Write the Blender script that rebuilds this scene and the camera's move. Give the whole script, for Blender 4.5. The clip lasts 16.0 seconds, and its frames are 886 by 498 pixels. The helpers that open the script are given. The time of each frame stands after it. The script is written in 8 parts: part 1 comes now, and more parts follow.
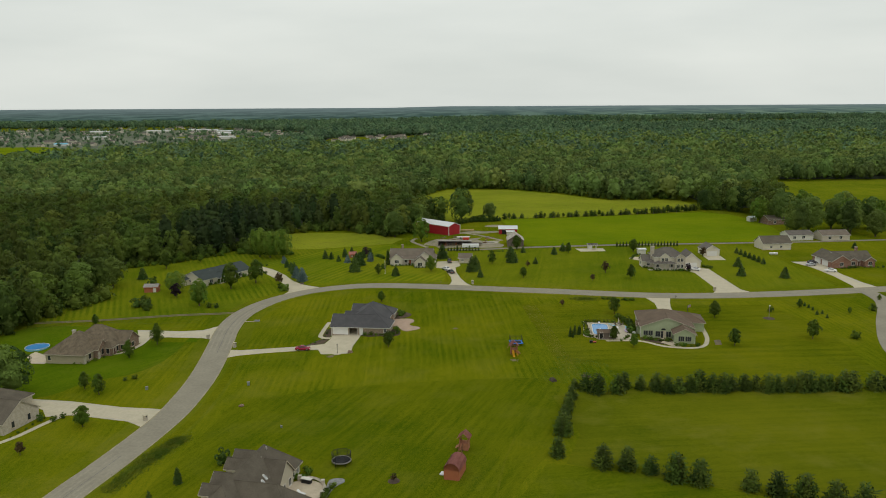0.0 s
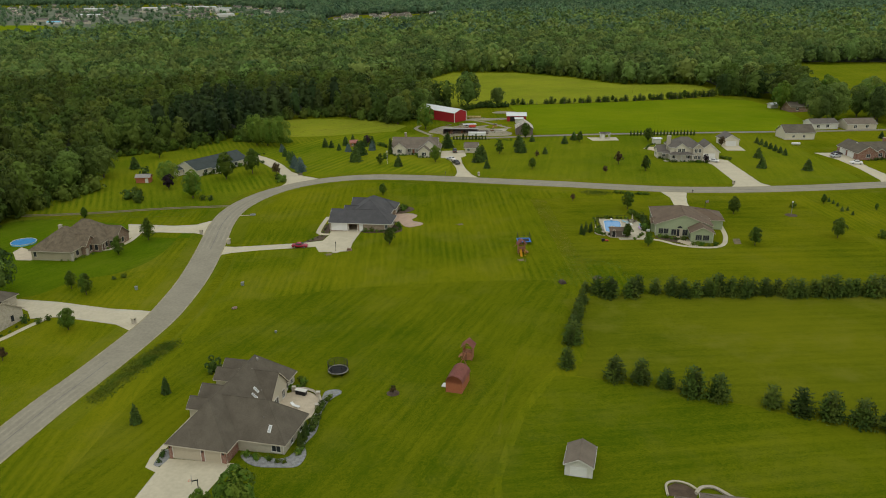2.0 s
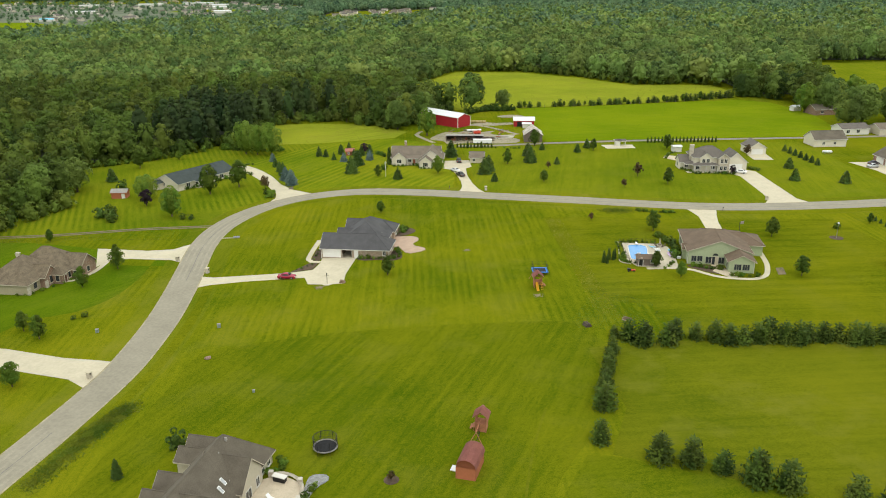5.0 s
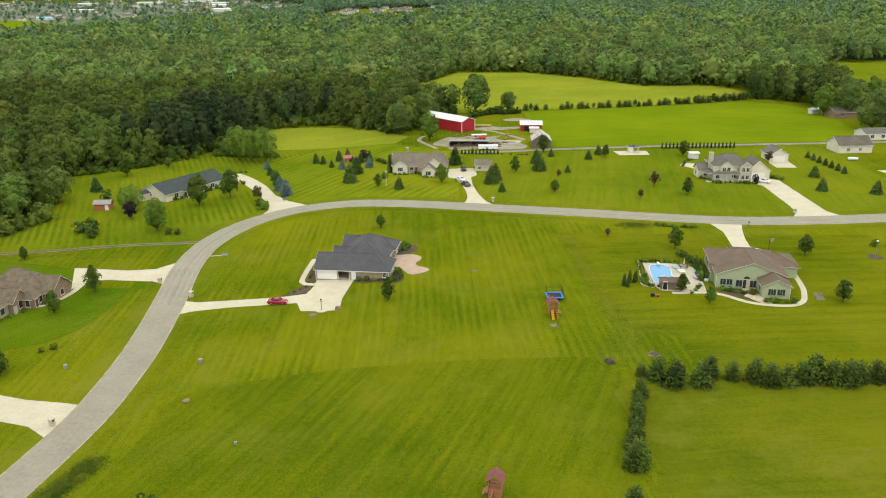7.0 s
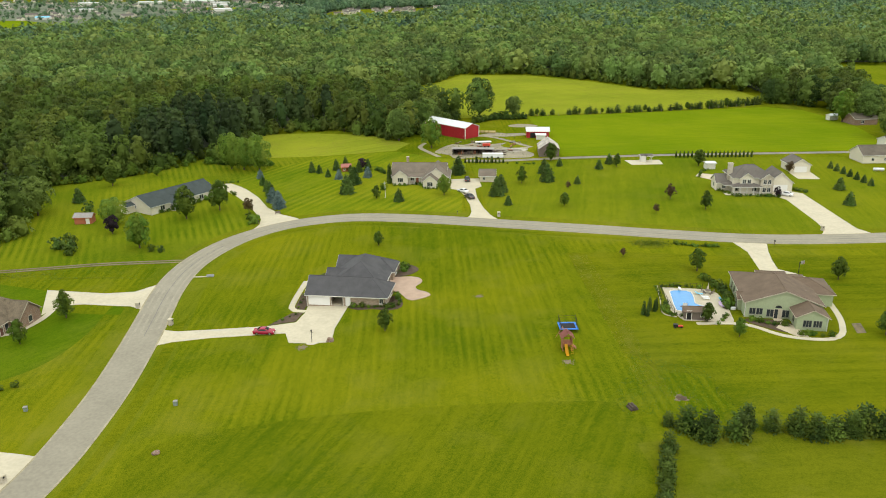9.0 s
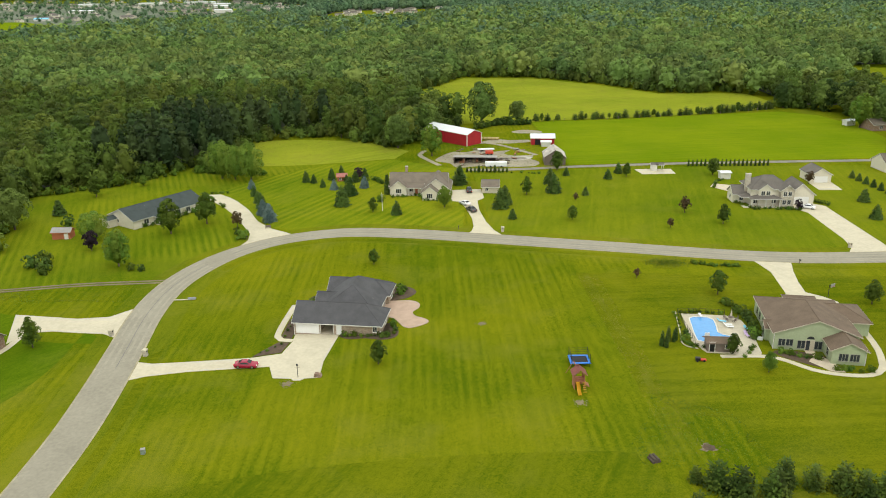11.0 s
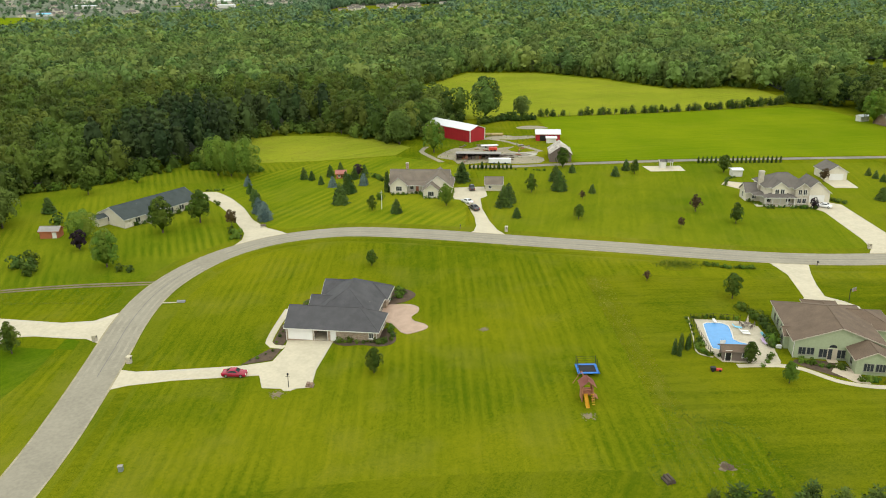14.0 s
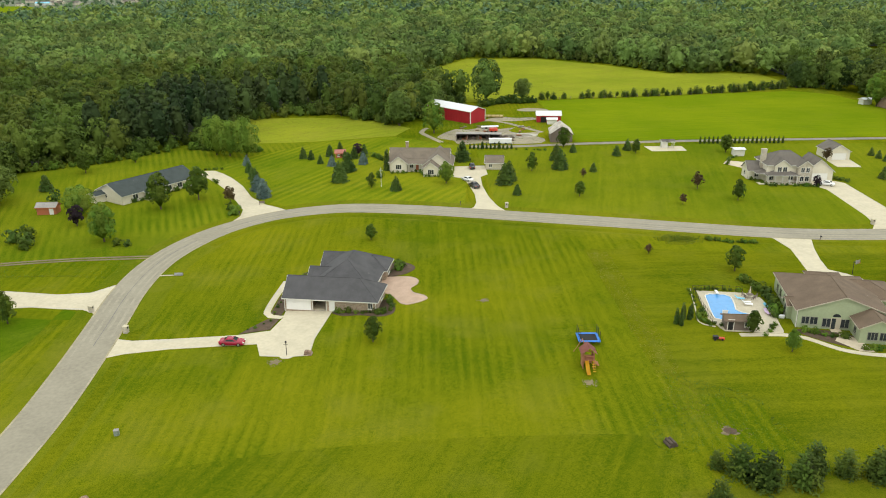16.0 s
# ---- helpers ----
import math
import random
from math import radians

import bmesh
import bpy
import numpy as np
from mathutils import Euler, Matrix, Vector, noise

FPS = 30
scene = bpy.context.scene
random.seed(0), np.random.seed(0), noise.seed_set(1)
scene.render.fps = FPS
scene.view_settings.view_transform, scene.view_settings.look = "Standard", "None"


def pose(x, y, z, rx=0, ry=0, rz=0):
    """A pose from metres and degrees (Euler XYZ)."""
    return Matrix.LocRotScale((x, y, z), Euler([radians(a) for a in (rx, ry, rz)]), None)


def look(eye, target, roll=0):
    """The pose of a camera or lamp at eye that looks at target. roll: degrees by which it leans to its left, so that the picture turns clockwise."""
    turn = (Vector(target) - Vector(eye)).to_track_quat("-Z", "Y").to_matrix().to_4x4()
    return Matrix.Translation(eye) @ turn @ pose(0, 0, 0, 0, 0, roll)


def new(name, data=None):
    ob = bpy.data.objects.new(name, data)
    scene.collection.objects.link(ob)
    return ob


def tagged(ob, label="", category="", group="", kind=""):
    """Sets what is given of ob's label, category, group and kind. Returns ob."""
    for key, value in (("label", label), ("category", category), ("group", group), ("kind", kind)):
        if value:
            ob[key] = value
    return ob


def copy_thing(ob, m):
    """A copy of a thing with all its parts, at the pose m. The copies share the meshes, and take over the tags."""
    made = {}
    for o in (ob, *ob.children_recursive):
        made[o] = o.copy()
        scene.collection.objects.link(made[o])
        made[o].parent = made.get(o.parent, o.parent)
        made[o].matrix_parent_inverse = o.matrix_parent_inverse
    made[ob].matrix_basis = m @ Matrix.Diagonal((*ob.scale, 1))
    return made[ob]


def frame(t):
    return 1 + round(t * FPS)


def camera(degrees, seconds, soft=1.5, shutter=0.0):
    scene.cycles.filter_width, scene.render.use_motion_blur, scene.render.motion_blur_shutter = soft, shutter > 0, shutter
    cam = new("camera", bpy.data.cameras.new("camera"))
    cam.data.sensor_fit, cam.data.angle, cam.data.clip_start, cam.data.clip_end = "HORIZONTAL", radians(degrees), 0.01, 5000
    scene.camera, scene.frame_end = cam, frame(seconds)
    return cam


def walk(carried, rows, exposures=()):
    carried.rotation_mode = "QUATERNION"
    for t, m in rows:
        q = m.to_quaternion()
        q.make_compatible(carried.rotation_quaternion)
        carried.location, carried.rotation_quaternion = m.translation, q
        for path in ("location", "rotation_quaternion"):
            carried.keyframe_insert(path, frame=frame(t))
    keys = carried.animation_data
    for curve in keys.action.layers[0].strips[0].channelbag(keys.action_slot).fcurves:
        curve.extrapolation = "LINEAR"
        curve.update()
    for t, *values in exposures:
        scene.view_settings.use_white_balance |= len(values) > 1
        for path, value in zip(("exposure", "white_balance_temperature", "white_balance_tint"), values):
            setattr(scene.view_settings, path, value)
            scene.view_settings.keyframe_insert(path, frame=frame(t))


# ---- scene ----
cam = camera(59.4, 16.0, soft=1.0)
PATH = [
    (0, (-0.945, -7.83, 71.64), (-0.966, -5.864, 71.272), -0.5),
    (0.5, (-0.838, -4.488, 71.432), (-0.864, -2.526, 71.042), -0.4),
    (1, (-0.552, -1.579, 71.096), (-0.584, 0.352, 70.574), -0.4),
    (1.5, (-0.53, 2.204, 71.335), (-0.565, 4.094, 70.682), -0.4),
    (2, (-0.485, 6.104, 71.469), (-0.523, 7.993, 70.813), -0.4),
    (2.5, (-0.653, 10.435, 71.529), (-0.692, 12.323, 70.87), -0.4),
    (3, (-0.961, 14.926, 71.579), (-0.998, 16.813, 70.917), -0.4),
    (3.5, (-1.352, 19.548, 71.632), (-1.389, 21.434, 70.966), -0.5),
    (4, (-1.652, 24.261, 71.642), (-1.687, 26.147, 70.976), -0.5),
    (4.2, (-1.727, 26.084, 71.638), (-1.763, 27.97, 70.973), -0.5),
    (6.5, (-3.339, 46.737, 71.425), (-3.38, 48.621, 70.754), -0.6),
    (7, (-3.522, 51.366, 71.319), (-3.564, 53.249, 70.648), -0.6),
    (7.5, (-3.689, 55.923, 71.16), (-3.732, 57.807, 70.49), -0.6),
    (8, (-3.841, 60.277, 71.136), (-3.883, 62.161, 70.467), -0.6),
    (8.5, (-3.904, 64.385, 71.192), (-3.948, 66.269, 70.522), -0.6),
    (9, (-3.961, 68.218, 71.102), (-4.008, 70.101, 70.431), -0.5),
    (11.5, (-3.49, 87.103, 70.645), (-3.545, 88.988, 69.978), -0.6),
    (12, (-3.368, 90.028, 70.927), (-3.425, 91.915, 70.269), -0.6),
    (12.5, (-3.382, 91.556, 70.946), (-3.442, 93.444, 70.288), -0.6),
    (13, (-3.276, 91.941, 70.556), (-3.338, 93.826, 69.889), -0.6),
    (13.5, (-3.175, 92.109, 69.896), (-3.238, 93.991, 69.223), -0.6),
    (14, (-3.066, 92.062, 68.87), (-3.13, 93.942, 68.192), -0.6),
    (14.5, (-3.047, 92.022, 67.728), (-3.111, 93.9, 67.045), -0.6),
    (15, (-3.066, 91.894, 66.522), (-3.13, 93.771, 65.835), -0.6),
    (15.5, (-3.045, 91.946, 65.136), (-3.109, 93.822, 64.445), -0.5),
    (16, (-3.069, 91.939, 64.021), (-3.133, 93.813, 63.326), -0.5),
]
walk(cam, [(t, look(e, g, r)) for t, e, g, r in PATH],
     exposures=[(0.0, -1.17), (1.0, -1.22), (1.5, -1.2), (2.0, -1.05), (2.5, -0.85), (3.0, -0.65), (3.5, -0.51), (4.2, -0.34), (6.5, -0.13), (11.5, -0.17), (16.0, -0.17)])

# ---- world and sun: a bright overcast day ----
world = bpy.data.worlds.new("overcast_sky")
scene.world = world
world.use_nodes = True
wt = world.node_tree
wt.nodes.clear()
w_out = wt.nodes.new("ShaderNodeOutputWorld")
w_bg = wt.nodes.new("ShaderNodeBackground")
w_sky = wt.nodes.new("ShaderNodeTexSky")
w_sky.sky_type = 'NISHITA'
w_sky.sun_disc = False
w_sky.sun_elevation = radians(52)
w_sky.sun_rotation = radians(200)
w_sky.dust_density = 3.0
w_co = wt.nodes.new("ShaderNodeTexCoord")
w_map = wt.nodes.new("ShaderNodeMapping")
w_map.inputs["Scale"].default_value = (1.0, 1.0, 5.0)
w_no = wt.nodes.new("ShaderNodeTexNoise")
w_no.inputs["Scale"].default_value = 2.2
w_no.inputs["Detail"].default_value = 5
w_ramp = wt.nodes.new("ShaderNodeValToRGB")
w_ramp.color_ramp.elements[0].position, w_ramp.color_ramp.elements[0].color = 0.25, (15.8, 16.8, 15.9, 1)
w_ramp.color_ramp.elements[1].position, w_ramp.color_ramp.elements[1].color = 0.72, (20.2, 20.9, 19.6, 1)
w_mix = wt.nodes.new("ShaderNodeMix")
w_mix.data_type = 'RGBA'
w_mix.inputs[0].default_value = 0.85
wt.links.new(w_co.outputs["Generated"], w_map.inputs["Vector"])
wt.links.new(w_map.outputs[0], w_no.inputs["Vector"])
wt.links.new(w_no.outputs["Fac"], w_ramp.inputs[0])
wt.links.new(w_sky.outputs[0], w_mix.inputs[6])
wt.links.new(w_ramp.outputs[0], w_mix.inputs[7])
wt.links.new(w_mix.outputs[2], w_bg.inputs["Color"])
w_bg.inputs["Strength"].default_value = 0.1
wt.links.new(w_bg.outputs[0], w_out.inputs[0])

sun = new("sun", bpy.data.lights.new("sun", 'SUN'))
sun.data.energy = 0.8
sun.data.angle = radians(14)
sun.data.color = (1.0, 0.95, 0.86)
sun.matrix_world = look((60, -100, 160), (0, 0, 0))


# ---- materials ----
def mat(name, base, rough=0.85, metal=0.0, var=0.25, scale=0.5, fine=6.0, bump=0.0, second=None, island=False, spec=0.3, objrand=0.0):
    """Principled surface with colour variation at a coarse and a fine scale."""
    m = bpy.data.materials.new(name)
    m.use_nodes = True
    t = m.node_tree
    b = t.nodes["Principled BSDF"]
    b.inputs["Roughness"].default_value = rough
    b.inputs["Metallic"].default_value = metal
    b.inputs["Specular IOR Level"].default_value = spec
    geo = t.nodes.new("ShaderNodeNewGeometry")
    n1 = t.nodes.new("ShaderNodeTexNoise")
    n1.inputs["Scale"].default_value = scale
    n1.inputs["Detail"].default_value = 4
    n2 = t.nodes.new("ShaderNodeTexNoise")
    n2.inputs["Scale"].default_value = fine
    n2.inputs["Detail"].default_value = 3
    for n in (n1, n2):
        t.links.new(geo.outputs["Position"], n.inputs["Vector"])
    mix = t.nodes.new("ShaderNodeMix")
    mix.data_type = 'RGBA'
    lo = tuple(c * (1 - var) for c in base)
    hi = second or tuple(min(1, c * (1 + var)) for c in base)
    mix.inputs[6].default_value = (*lo, 1)
    mix.inputs[7].default_value = (*hi, 1)
    ma = t.nodes.new("ShaderNodeMath")
    ma.operation = 'ADD'
    t.links.new(n1.outputs["Fac"], ma.inputs[0])
    t.links.new(n2.outputs["Fac"], ma.inputs[1])
    mr = t.nodes.new("ShaderNodeMapRange")
    mr.inputs[1].default_value, mr.inputs[2].default_value = 0.7, 1.3
    t.links.new(ma.outputs[0], mr.inputs[0])
    t.links.new(mr.outputs[0], mix.inputs[0])
    col = mix.outputs[2]
    if island or objrand:
        hs = t.nodes.new("ShaderNodeHueSaturation")
        r2 = t.nodes.new("ShaderNodeMapRange")
        spread = objrand or 0.25
        r2.inputs[3].default_value, r2.inputs[4].default_value = 1 - spread, 1 + spread
        if objrand:
            info = t.nodes.new("ShaderNodeObjectInfo")
            t.links.new(info.outputs["Random"], r2.inputs[0])
        else:
            t.links.new(geo.outputs["Random Per Island"], r2.inputs[0])
        t.links.new(r2.outputs[0], hs.inputs["Value"])
        t.links.new(col, hs.inputs["Color"])
        col = hs.outputs[0]
    t.links.new(col, b.inputs["Base Color"])
    if bump:
        bp = t.nodes.new("ShaderNodeBump")
        bp.inputs["Strength"].default_value = bump
        bp.inputs["Distance"].default_value = 0.05
        t.links.new(n2.outputs["Fac"], bp.inputs["Height"])
        t.links.new(bp.outputs[0], b.inputs["Normal"])
    return m


def grass(name, low, high, stripe=0.0, angle=0.0, period=2.0, dry=(0.2, 0.19, 0.03), dry_amount=0.35, big=0.02):
    """Turf: broad patches, tufts, mower stripes and dry spots."""
    m = bpy.data.materials.new(name)
    m.use_nodes = True
    t = m.node_tree
    b = t.nodes["Principled BSDF"]
    b.inputs["Roughness"].default_value = 0.95
    b.inputs["Specular IOR Level"].default_value = 0.0
    geo = t.nodes.new("ShaderNodeNewGeometry")

    def noise_node(scale, detail, rough=0.55, squash=None):
        n = t.nodes.new("ShaderNodeTexNoise")
        n.inputs["Scale"].default_value = scale
        n.inputs["Detail"].default_value = detail
        n.inputs["Roughness"].default_value = rough
        if squash:
            turn = t.nodes.new("ShaderNodeMapping")
            turn.inputs["Rotation"].default_value = (0, 0, radians(angle))
            mp = t.nodes.new("ShaderNodeMapping")
            mp.inputs["Scale"].default_value = squash
            t.links.new(geo.outputs["Position"], turn.inputs["Vector"])
            t.links.new(turn.outputs[0], mp.inputs["Vector"])
            t.links.new(mp.outputs[0], n.inputs["Vector"])
        else:
            t.links.new(geo.outputs["Position"], n.inputs["Vector"])
        return n

    def math_node(op, a, c):
        n = t.nodes.new("ShaderNodeMath")
        n.operation = op
        for i, v in enumerate((a, c)):
            if isinstance(v, (int, float)):
                n.inputs[i].default_value = v
            else:
                t.links.new(v, n.inputs[i])
        return n.outputs[0]

    broad = noise_node(big, 6, 0.6)
    tuft = noise_node(1.5, 10, 0.86)
    streak = noise_node(1.1, 6, 0.7, (1.0, 0.07, 1.0))
    fac = math_node('ADD', math_node('MULTIPLY', broad.outputs["Fac"], 1.05), math_node('MULTIPLY', tuft.outputs["Fac"], 0.95))
    fac = math_node('ADD', fac, math_node('MULTIPLY', streak.outputs["Fac"], 0.42))
    grit = noise_node(6.0, 5, 0.75)
    fac = math_node('ADD', fac, math_node('MULTIPLY', grit.outputs["Fac"], 1.1))
    swath = noise_node(0.42, 3, 0.6, (1.0, 0.012, 1.0))
    fac = math_node('ADD', fac, math_node('MULTIPLY', math_node('SUBTRACT', swath.outputs["Fac"], 0.5), 0.3))
    if stripe:
        mp = t.nodes.new("ShaderNodeMapping")
        mp.inputs["Rotation"].default_value = (0, 0, radians(angle))
        t.links.new(geo.outputs["Position"], mp.inputs["Vector"])
        wv = t.nodes.new("ShaderNodeTexWave")
        wv.inputs["Scale"].default_value = 0.314 / period
        wv.inputs["Distortion"].default_value = 0.9
        wv.inputs["Detail"].default_value = 2
        wv.inputs["Detail Scale"].default_value = 0.25
        t.links.new(mp.outputs[0], wv.inputs["Vector"])
        worn = noise_node(0.03, 3, 0.6)
        fade = t.nodes.new("ShaderNodeMapRange")
        fade.inputs[1].default_value, fade.inputs[2].default_value, fade.inputs[4].default_value = 0.42, 0.64, 1.25
        t.links.new(worn.outputs["Fac"], fade.inputs[0])
        fac = math_node('ADD', fac, math_node('MULTIPLY', math_node('SUBTRACT', wv.outputs["Fac"], 0.5), math_node('MULTIPLY', fade.outputs[0], stripe)))
    mr = t.nodes.new("ShaderNodeMapRange")
    mr.inputs[1].default_value, mr.inputs[2].default_value = 1.50, 1.98
    t.links.new(fac, mr.inputs[0])
    mix = t.nodes.new("ShaderNodeMix")
    mix.data_type = 'RGBA'
    mix.inputs[6].default_value = (*low, 1)
    mix.inputs[7].default_value = (*high, 1)
    t.links.new(mr.outputs[0], mix.inputs[0])
    spots = noise_node(0.07, 7, 0.65)
    m2 = t.nodes.new("ShaderNodeMapRange")
    m2.inputs[1].default_value, m2.inputs[2].default_value, m2.inputs[4].default_value = 0.5, 0.75, dry_amount
    t.links.new(spots.outputs["Fac"], m2.inputs[0])
    mixd = t.nodes.new("ShaderNodeMix")
    mixd.data_type = 'RGBA'
    mixd.inputs[7].default_value = (*dry, 1)
    t.links.new(m2.outputs[0], mixd.inputs[0])
    t.links.new(mix.outputs[2], mixd.inputs[6])
    t.links.new(mixd.outputs[2], b.inputs["Base Color"])
    bp = t.nodes.new("ShaderNodeBump")
    bp.inputs["Strength"].default_value = 0.6
    bp.inputs["Distance"].default_value = 0.12
    t.links.new(tuft.outputs["Fac"], bp.inputs["Height"])
    t.links.new(bp.outputs[0], b.inputs["Normal"])
    return m


def leaf(name, dark, light, cell=0.11, through_light=0.25, per_crown=False):
    """Foliage: tone changes from crown to crown and from leaf clump to leaf clump."""
    m = bpy.data.materials.new(name)
    m.use_nodes = True
    t = m.node_tree
    b = t.nodes["Principled BSDF"]
    b.inputs["Roughness"].default_value = 0.75
    b.inputs["Specular IOR Level"].default_value = 0.15
    geo = t.nodes.new("ShaderNodeNewGeometry")
    info = t.nodes.new("ShaderNodeObjectInfo")
    vo = t.nodes.new("ShaderNodeTexVoronoi")
    vo.voronoi_dimensions = '2D'
    vo.inputs["Scale"].default_value = cell
    no = t.nodes.new("ShaderNodeTexNoise")
    no.inputs["Scale"].default_value = 0.012
    no.inputs["Detail"].default_value = 3
    for n in (vo, no):
        t.links.new(geo.outputs["Position"], n.inputs["Vector"])
    sep = t.nodes.new("ShaderNodeSeparateColor")
    if per_crown:
        at = t.nodes.new("ShaderNodeAttribute")
        at.attribute_name = "crown_tone"
        t.links.new(at.outputs["Color"], sep.inputs[0])
    else:
        t.links.new(vo.outputs["Color"], sep.inputs[0])

    def mul_add(a, k, c):
        n = t.nodes.new("ShaderNodeMath")
        n.operation = 'MULTIPLY_ADD'
        t.links.new(a, n.inputs[0])
        n.inputs[1].default_value = k
        if isinstance(c, (int, float)):
            n.inputs[2].default_value = c
        else:
            t.links.new(c, n.inputs[2])
        return n.outputs[0]

    fac = mul_add(geo.outputs["Random Per Island"], 0.2 if per_crown else 0.18, -0.29 if per_crown else -0.36)
    fac = mul_add(sep.outputs[0], 0.6 if per_crown else 0.75, fac)
    fac = mul_add(no.outputs["Fac"], 0.7, fac)
    fac = mul_add(info.outputs["Random"], 0.2, fac)
    mix = t.nodes.new("ShaderNodeMix")
    mix.data_type = 'RGBA'
    mix.inputs[6].default_value = (*dark, 1)
    mix.inputs[7].default_value = (*light, 1)
    t.links.new(fac, mix.inputs[0])
    # some crowns lean to olive, some to bluish green
    hs = t.nodes.new("ShaderNodeHueSaturation")
    hs.inputs["Hue"].default_value = 0.5
    hr = t.nodes.new("ShaderNodeMapRange")
    hr.inputs[3].default_value, hr.inputs[4].default_value = (0.475, 0.516) if per_crown else (0.485, 0.518)
    t.links.new(sep.outputs[1], hr.inputs[0])
    t.links.new(hr.outputs[0], hs.inputs["Hue"])
    t.links.new(mix.outputs[2], hs.inputs["Color"])
    t.links.new(hs.outputs[0], b.inputs["Base Color"])
    if through_light:
        tr = t.nodes.new("ShaderNodeBsdfTranslucent")
        t.links.new(hs.outputs[0], tr.inputs["Color"])
        ms = t.nodes.new("ShaderNodeMixShader")
        ms.inputs[0].default_value = through_light
        t.links.new(b.outputs[0], ms.inputs[1])
        t.links.new(tr.outputs[0], ms.inputs[2])
        t.links.new(ms.outputs[0], t.nodes["Material Output"].inputs["Surface"])
    return m


def brick_mat(name, c1, c2, mortar):
    m = bpy.data.materials.new(name)
    m.use_nodes = True
    t = m.node_tree
    b = t.nodes["Principled BSDF"]
    b.inputs["Roughness"].default_value = 0.9
    co = t.nodes.new("ShaderNodeTexCoord")
    sep = t.nodes.new("ShaderNodeSeparateXYZ")
    t.links.new(co.outputs["Object"], sep.inputs[0])
    add = t.nodes.new("ShaderNodeMath")
    t.links.new(sep.outputs[0], add.inputs[0])
    t.links.new(sep.outputs[1], add.inputs[1])
    com = t.nodes.new("ShaderNodeCombineXYZ")
    t.links.new(add.outputs[0], com.inputs[0])
    t.links.new(sep.outputs[2], com.inputs[1])
    br = t.nodes.new("ShaderNodeTexBrick")
    br.inputs["Color1"].default_value, br.inputs["Color2"].default_value, br.inputs["Mortar"].default_value = (*c1, 1), (*c2, 1), (*mortar, 1)
    br.inputs["Scale"].default_value = 1.0
    br.inputs["Brick Width"].default_value = 0.4
    br.inputs["Row Height"].default_value = 0.16
    br.inputs["Mortar Size"].default_value = 0.012
    t.links.new(com.outputs[0], br.inputs["Vector"])
    no = t.nodes.new("ShaderNodeTexNoise")
    no.inputs["Scale"].default_value = 1.3
    no.inputs["Detail"].default_value = 5
    t.links.new(co.outputs["Object"], no.inputs["Vector"])
    mr = t.nodes.new("ShaderNodeMapRange")
    mr.inputs[3].default_value, mr.inputs[4].default_value = 0.65, 1.3
    t.links.new(no.outputs["Fac"], mr.inputs[0])
    hs = t.nodes.new("ShaderNodeHueSaturation")
    t.links.new(mr.outputs[0], hs.inputs["Value"])
    t.links.new(br.outputs["Color"], hs.inputs["Color"])
    t.links.new(hs.outputs[0], b.inputs["Base Color"])
    return m


def siding_mat(name, base, lap=0.2):
    """Painted lap siding: thin shadow gaps between boards, and weathering."""
    m = mat(name, base, rough=0.7, var=0.08, scale=0.3, fine=3)
    t = m.node_tree
    b = t.nodes["Principled BSDF"]
    co = t.nodes.new("ShaderNodeTexCoord")
    wv = t.nodes.new("ShaderNodeTexWave")
    wv.wave_type, wv.bands_direction, wv.wave_profile = 'BANDS', 'Z', 'SAW'
    wv.inputs["Scale"].default_value = 0.314 / lap
    t.links.new(co.outputs["Object"], wv.inputs["Vector"])
    bp = t.nodes.new("ShaderNodeBump")
    bp.inputs["Strength"].default_value = 0.5
    bp.inputs["Distance"].default_value = 0.02
    t.links.new(wv.outputs["Fac"], bp.inputs["Height"])
    t.links.new(bp.outputs[0], b.inputs["Normal"])
    return m


M_GRASS = grass("turf", (0.055, 0.096, 0.0027), (0.180, 0.184, 0.007), stripe=0.11, angle=-3, period=1.9)
M_LAWN_NEAR = grass("slantwise_mown_turf", (0.045, 0.084, 0.0024), (0.150, 0.160, 0.006), stripe=0.10, angle=22, period=2.4, dry_amount=0.25)
M_LAWN_CROSS = grass("crosswise_mown_turf", (0.044, 0.084, 0.0025), (0.144, 0.158, 0.006), stripe=0.09, angle=82, period=3.2, dry_amount=0.3)
M_LAWN_SAGE = grass("deep_green_lawn", (0.056, 0.090, 0.003), (0.166, 0.170, 0.0065), stripe=0.07, angle=86, period=4.6, dry_amount=0.2)
M_LAWN_DARK = grass("lush_lawn", (0.048, 0.100, 0.003), (0.112, 0.156, 0.006), stripe=0.06, angle=35, period=2.2, dry_amount=0.2)
M_LAWN_BEND = grass("striped_lawn", (0.064, 0.110, 0.004), (0.172, 0.190, 0.009), stripe=0.26, angle=-22, period=2.3, dry_amount=0.15)
M_LAWN_FARM = grass("mown_farm_lawn", (0.076, 0.128, 0.005), (0.205, 0.218, 0.010), stripe=0.22, angle=28, period=3.4, dry_amount=0.2)
M_LAWN_TWO = grass("even_lawn", (0.078, 0.122, 0.005), (0.176, 0.192, 0.009), stripe=0.05, angle=10, period=2.6, dry_amount=0.25)
M_VERGE = grass("roadside_verge", (0.068, 0.104, 0.005), (0.170, 0.178, 0.010), stripe=0.0, dry_amount=0.5)
M_FIELD = grass("hay_field", (0.100, 0.160, 0.004), (0.181, 0.225, 0.007), stripe=0.1, angle=80, period=4.0, dry_amount=0.12)
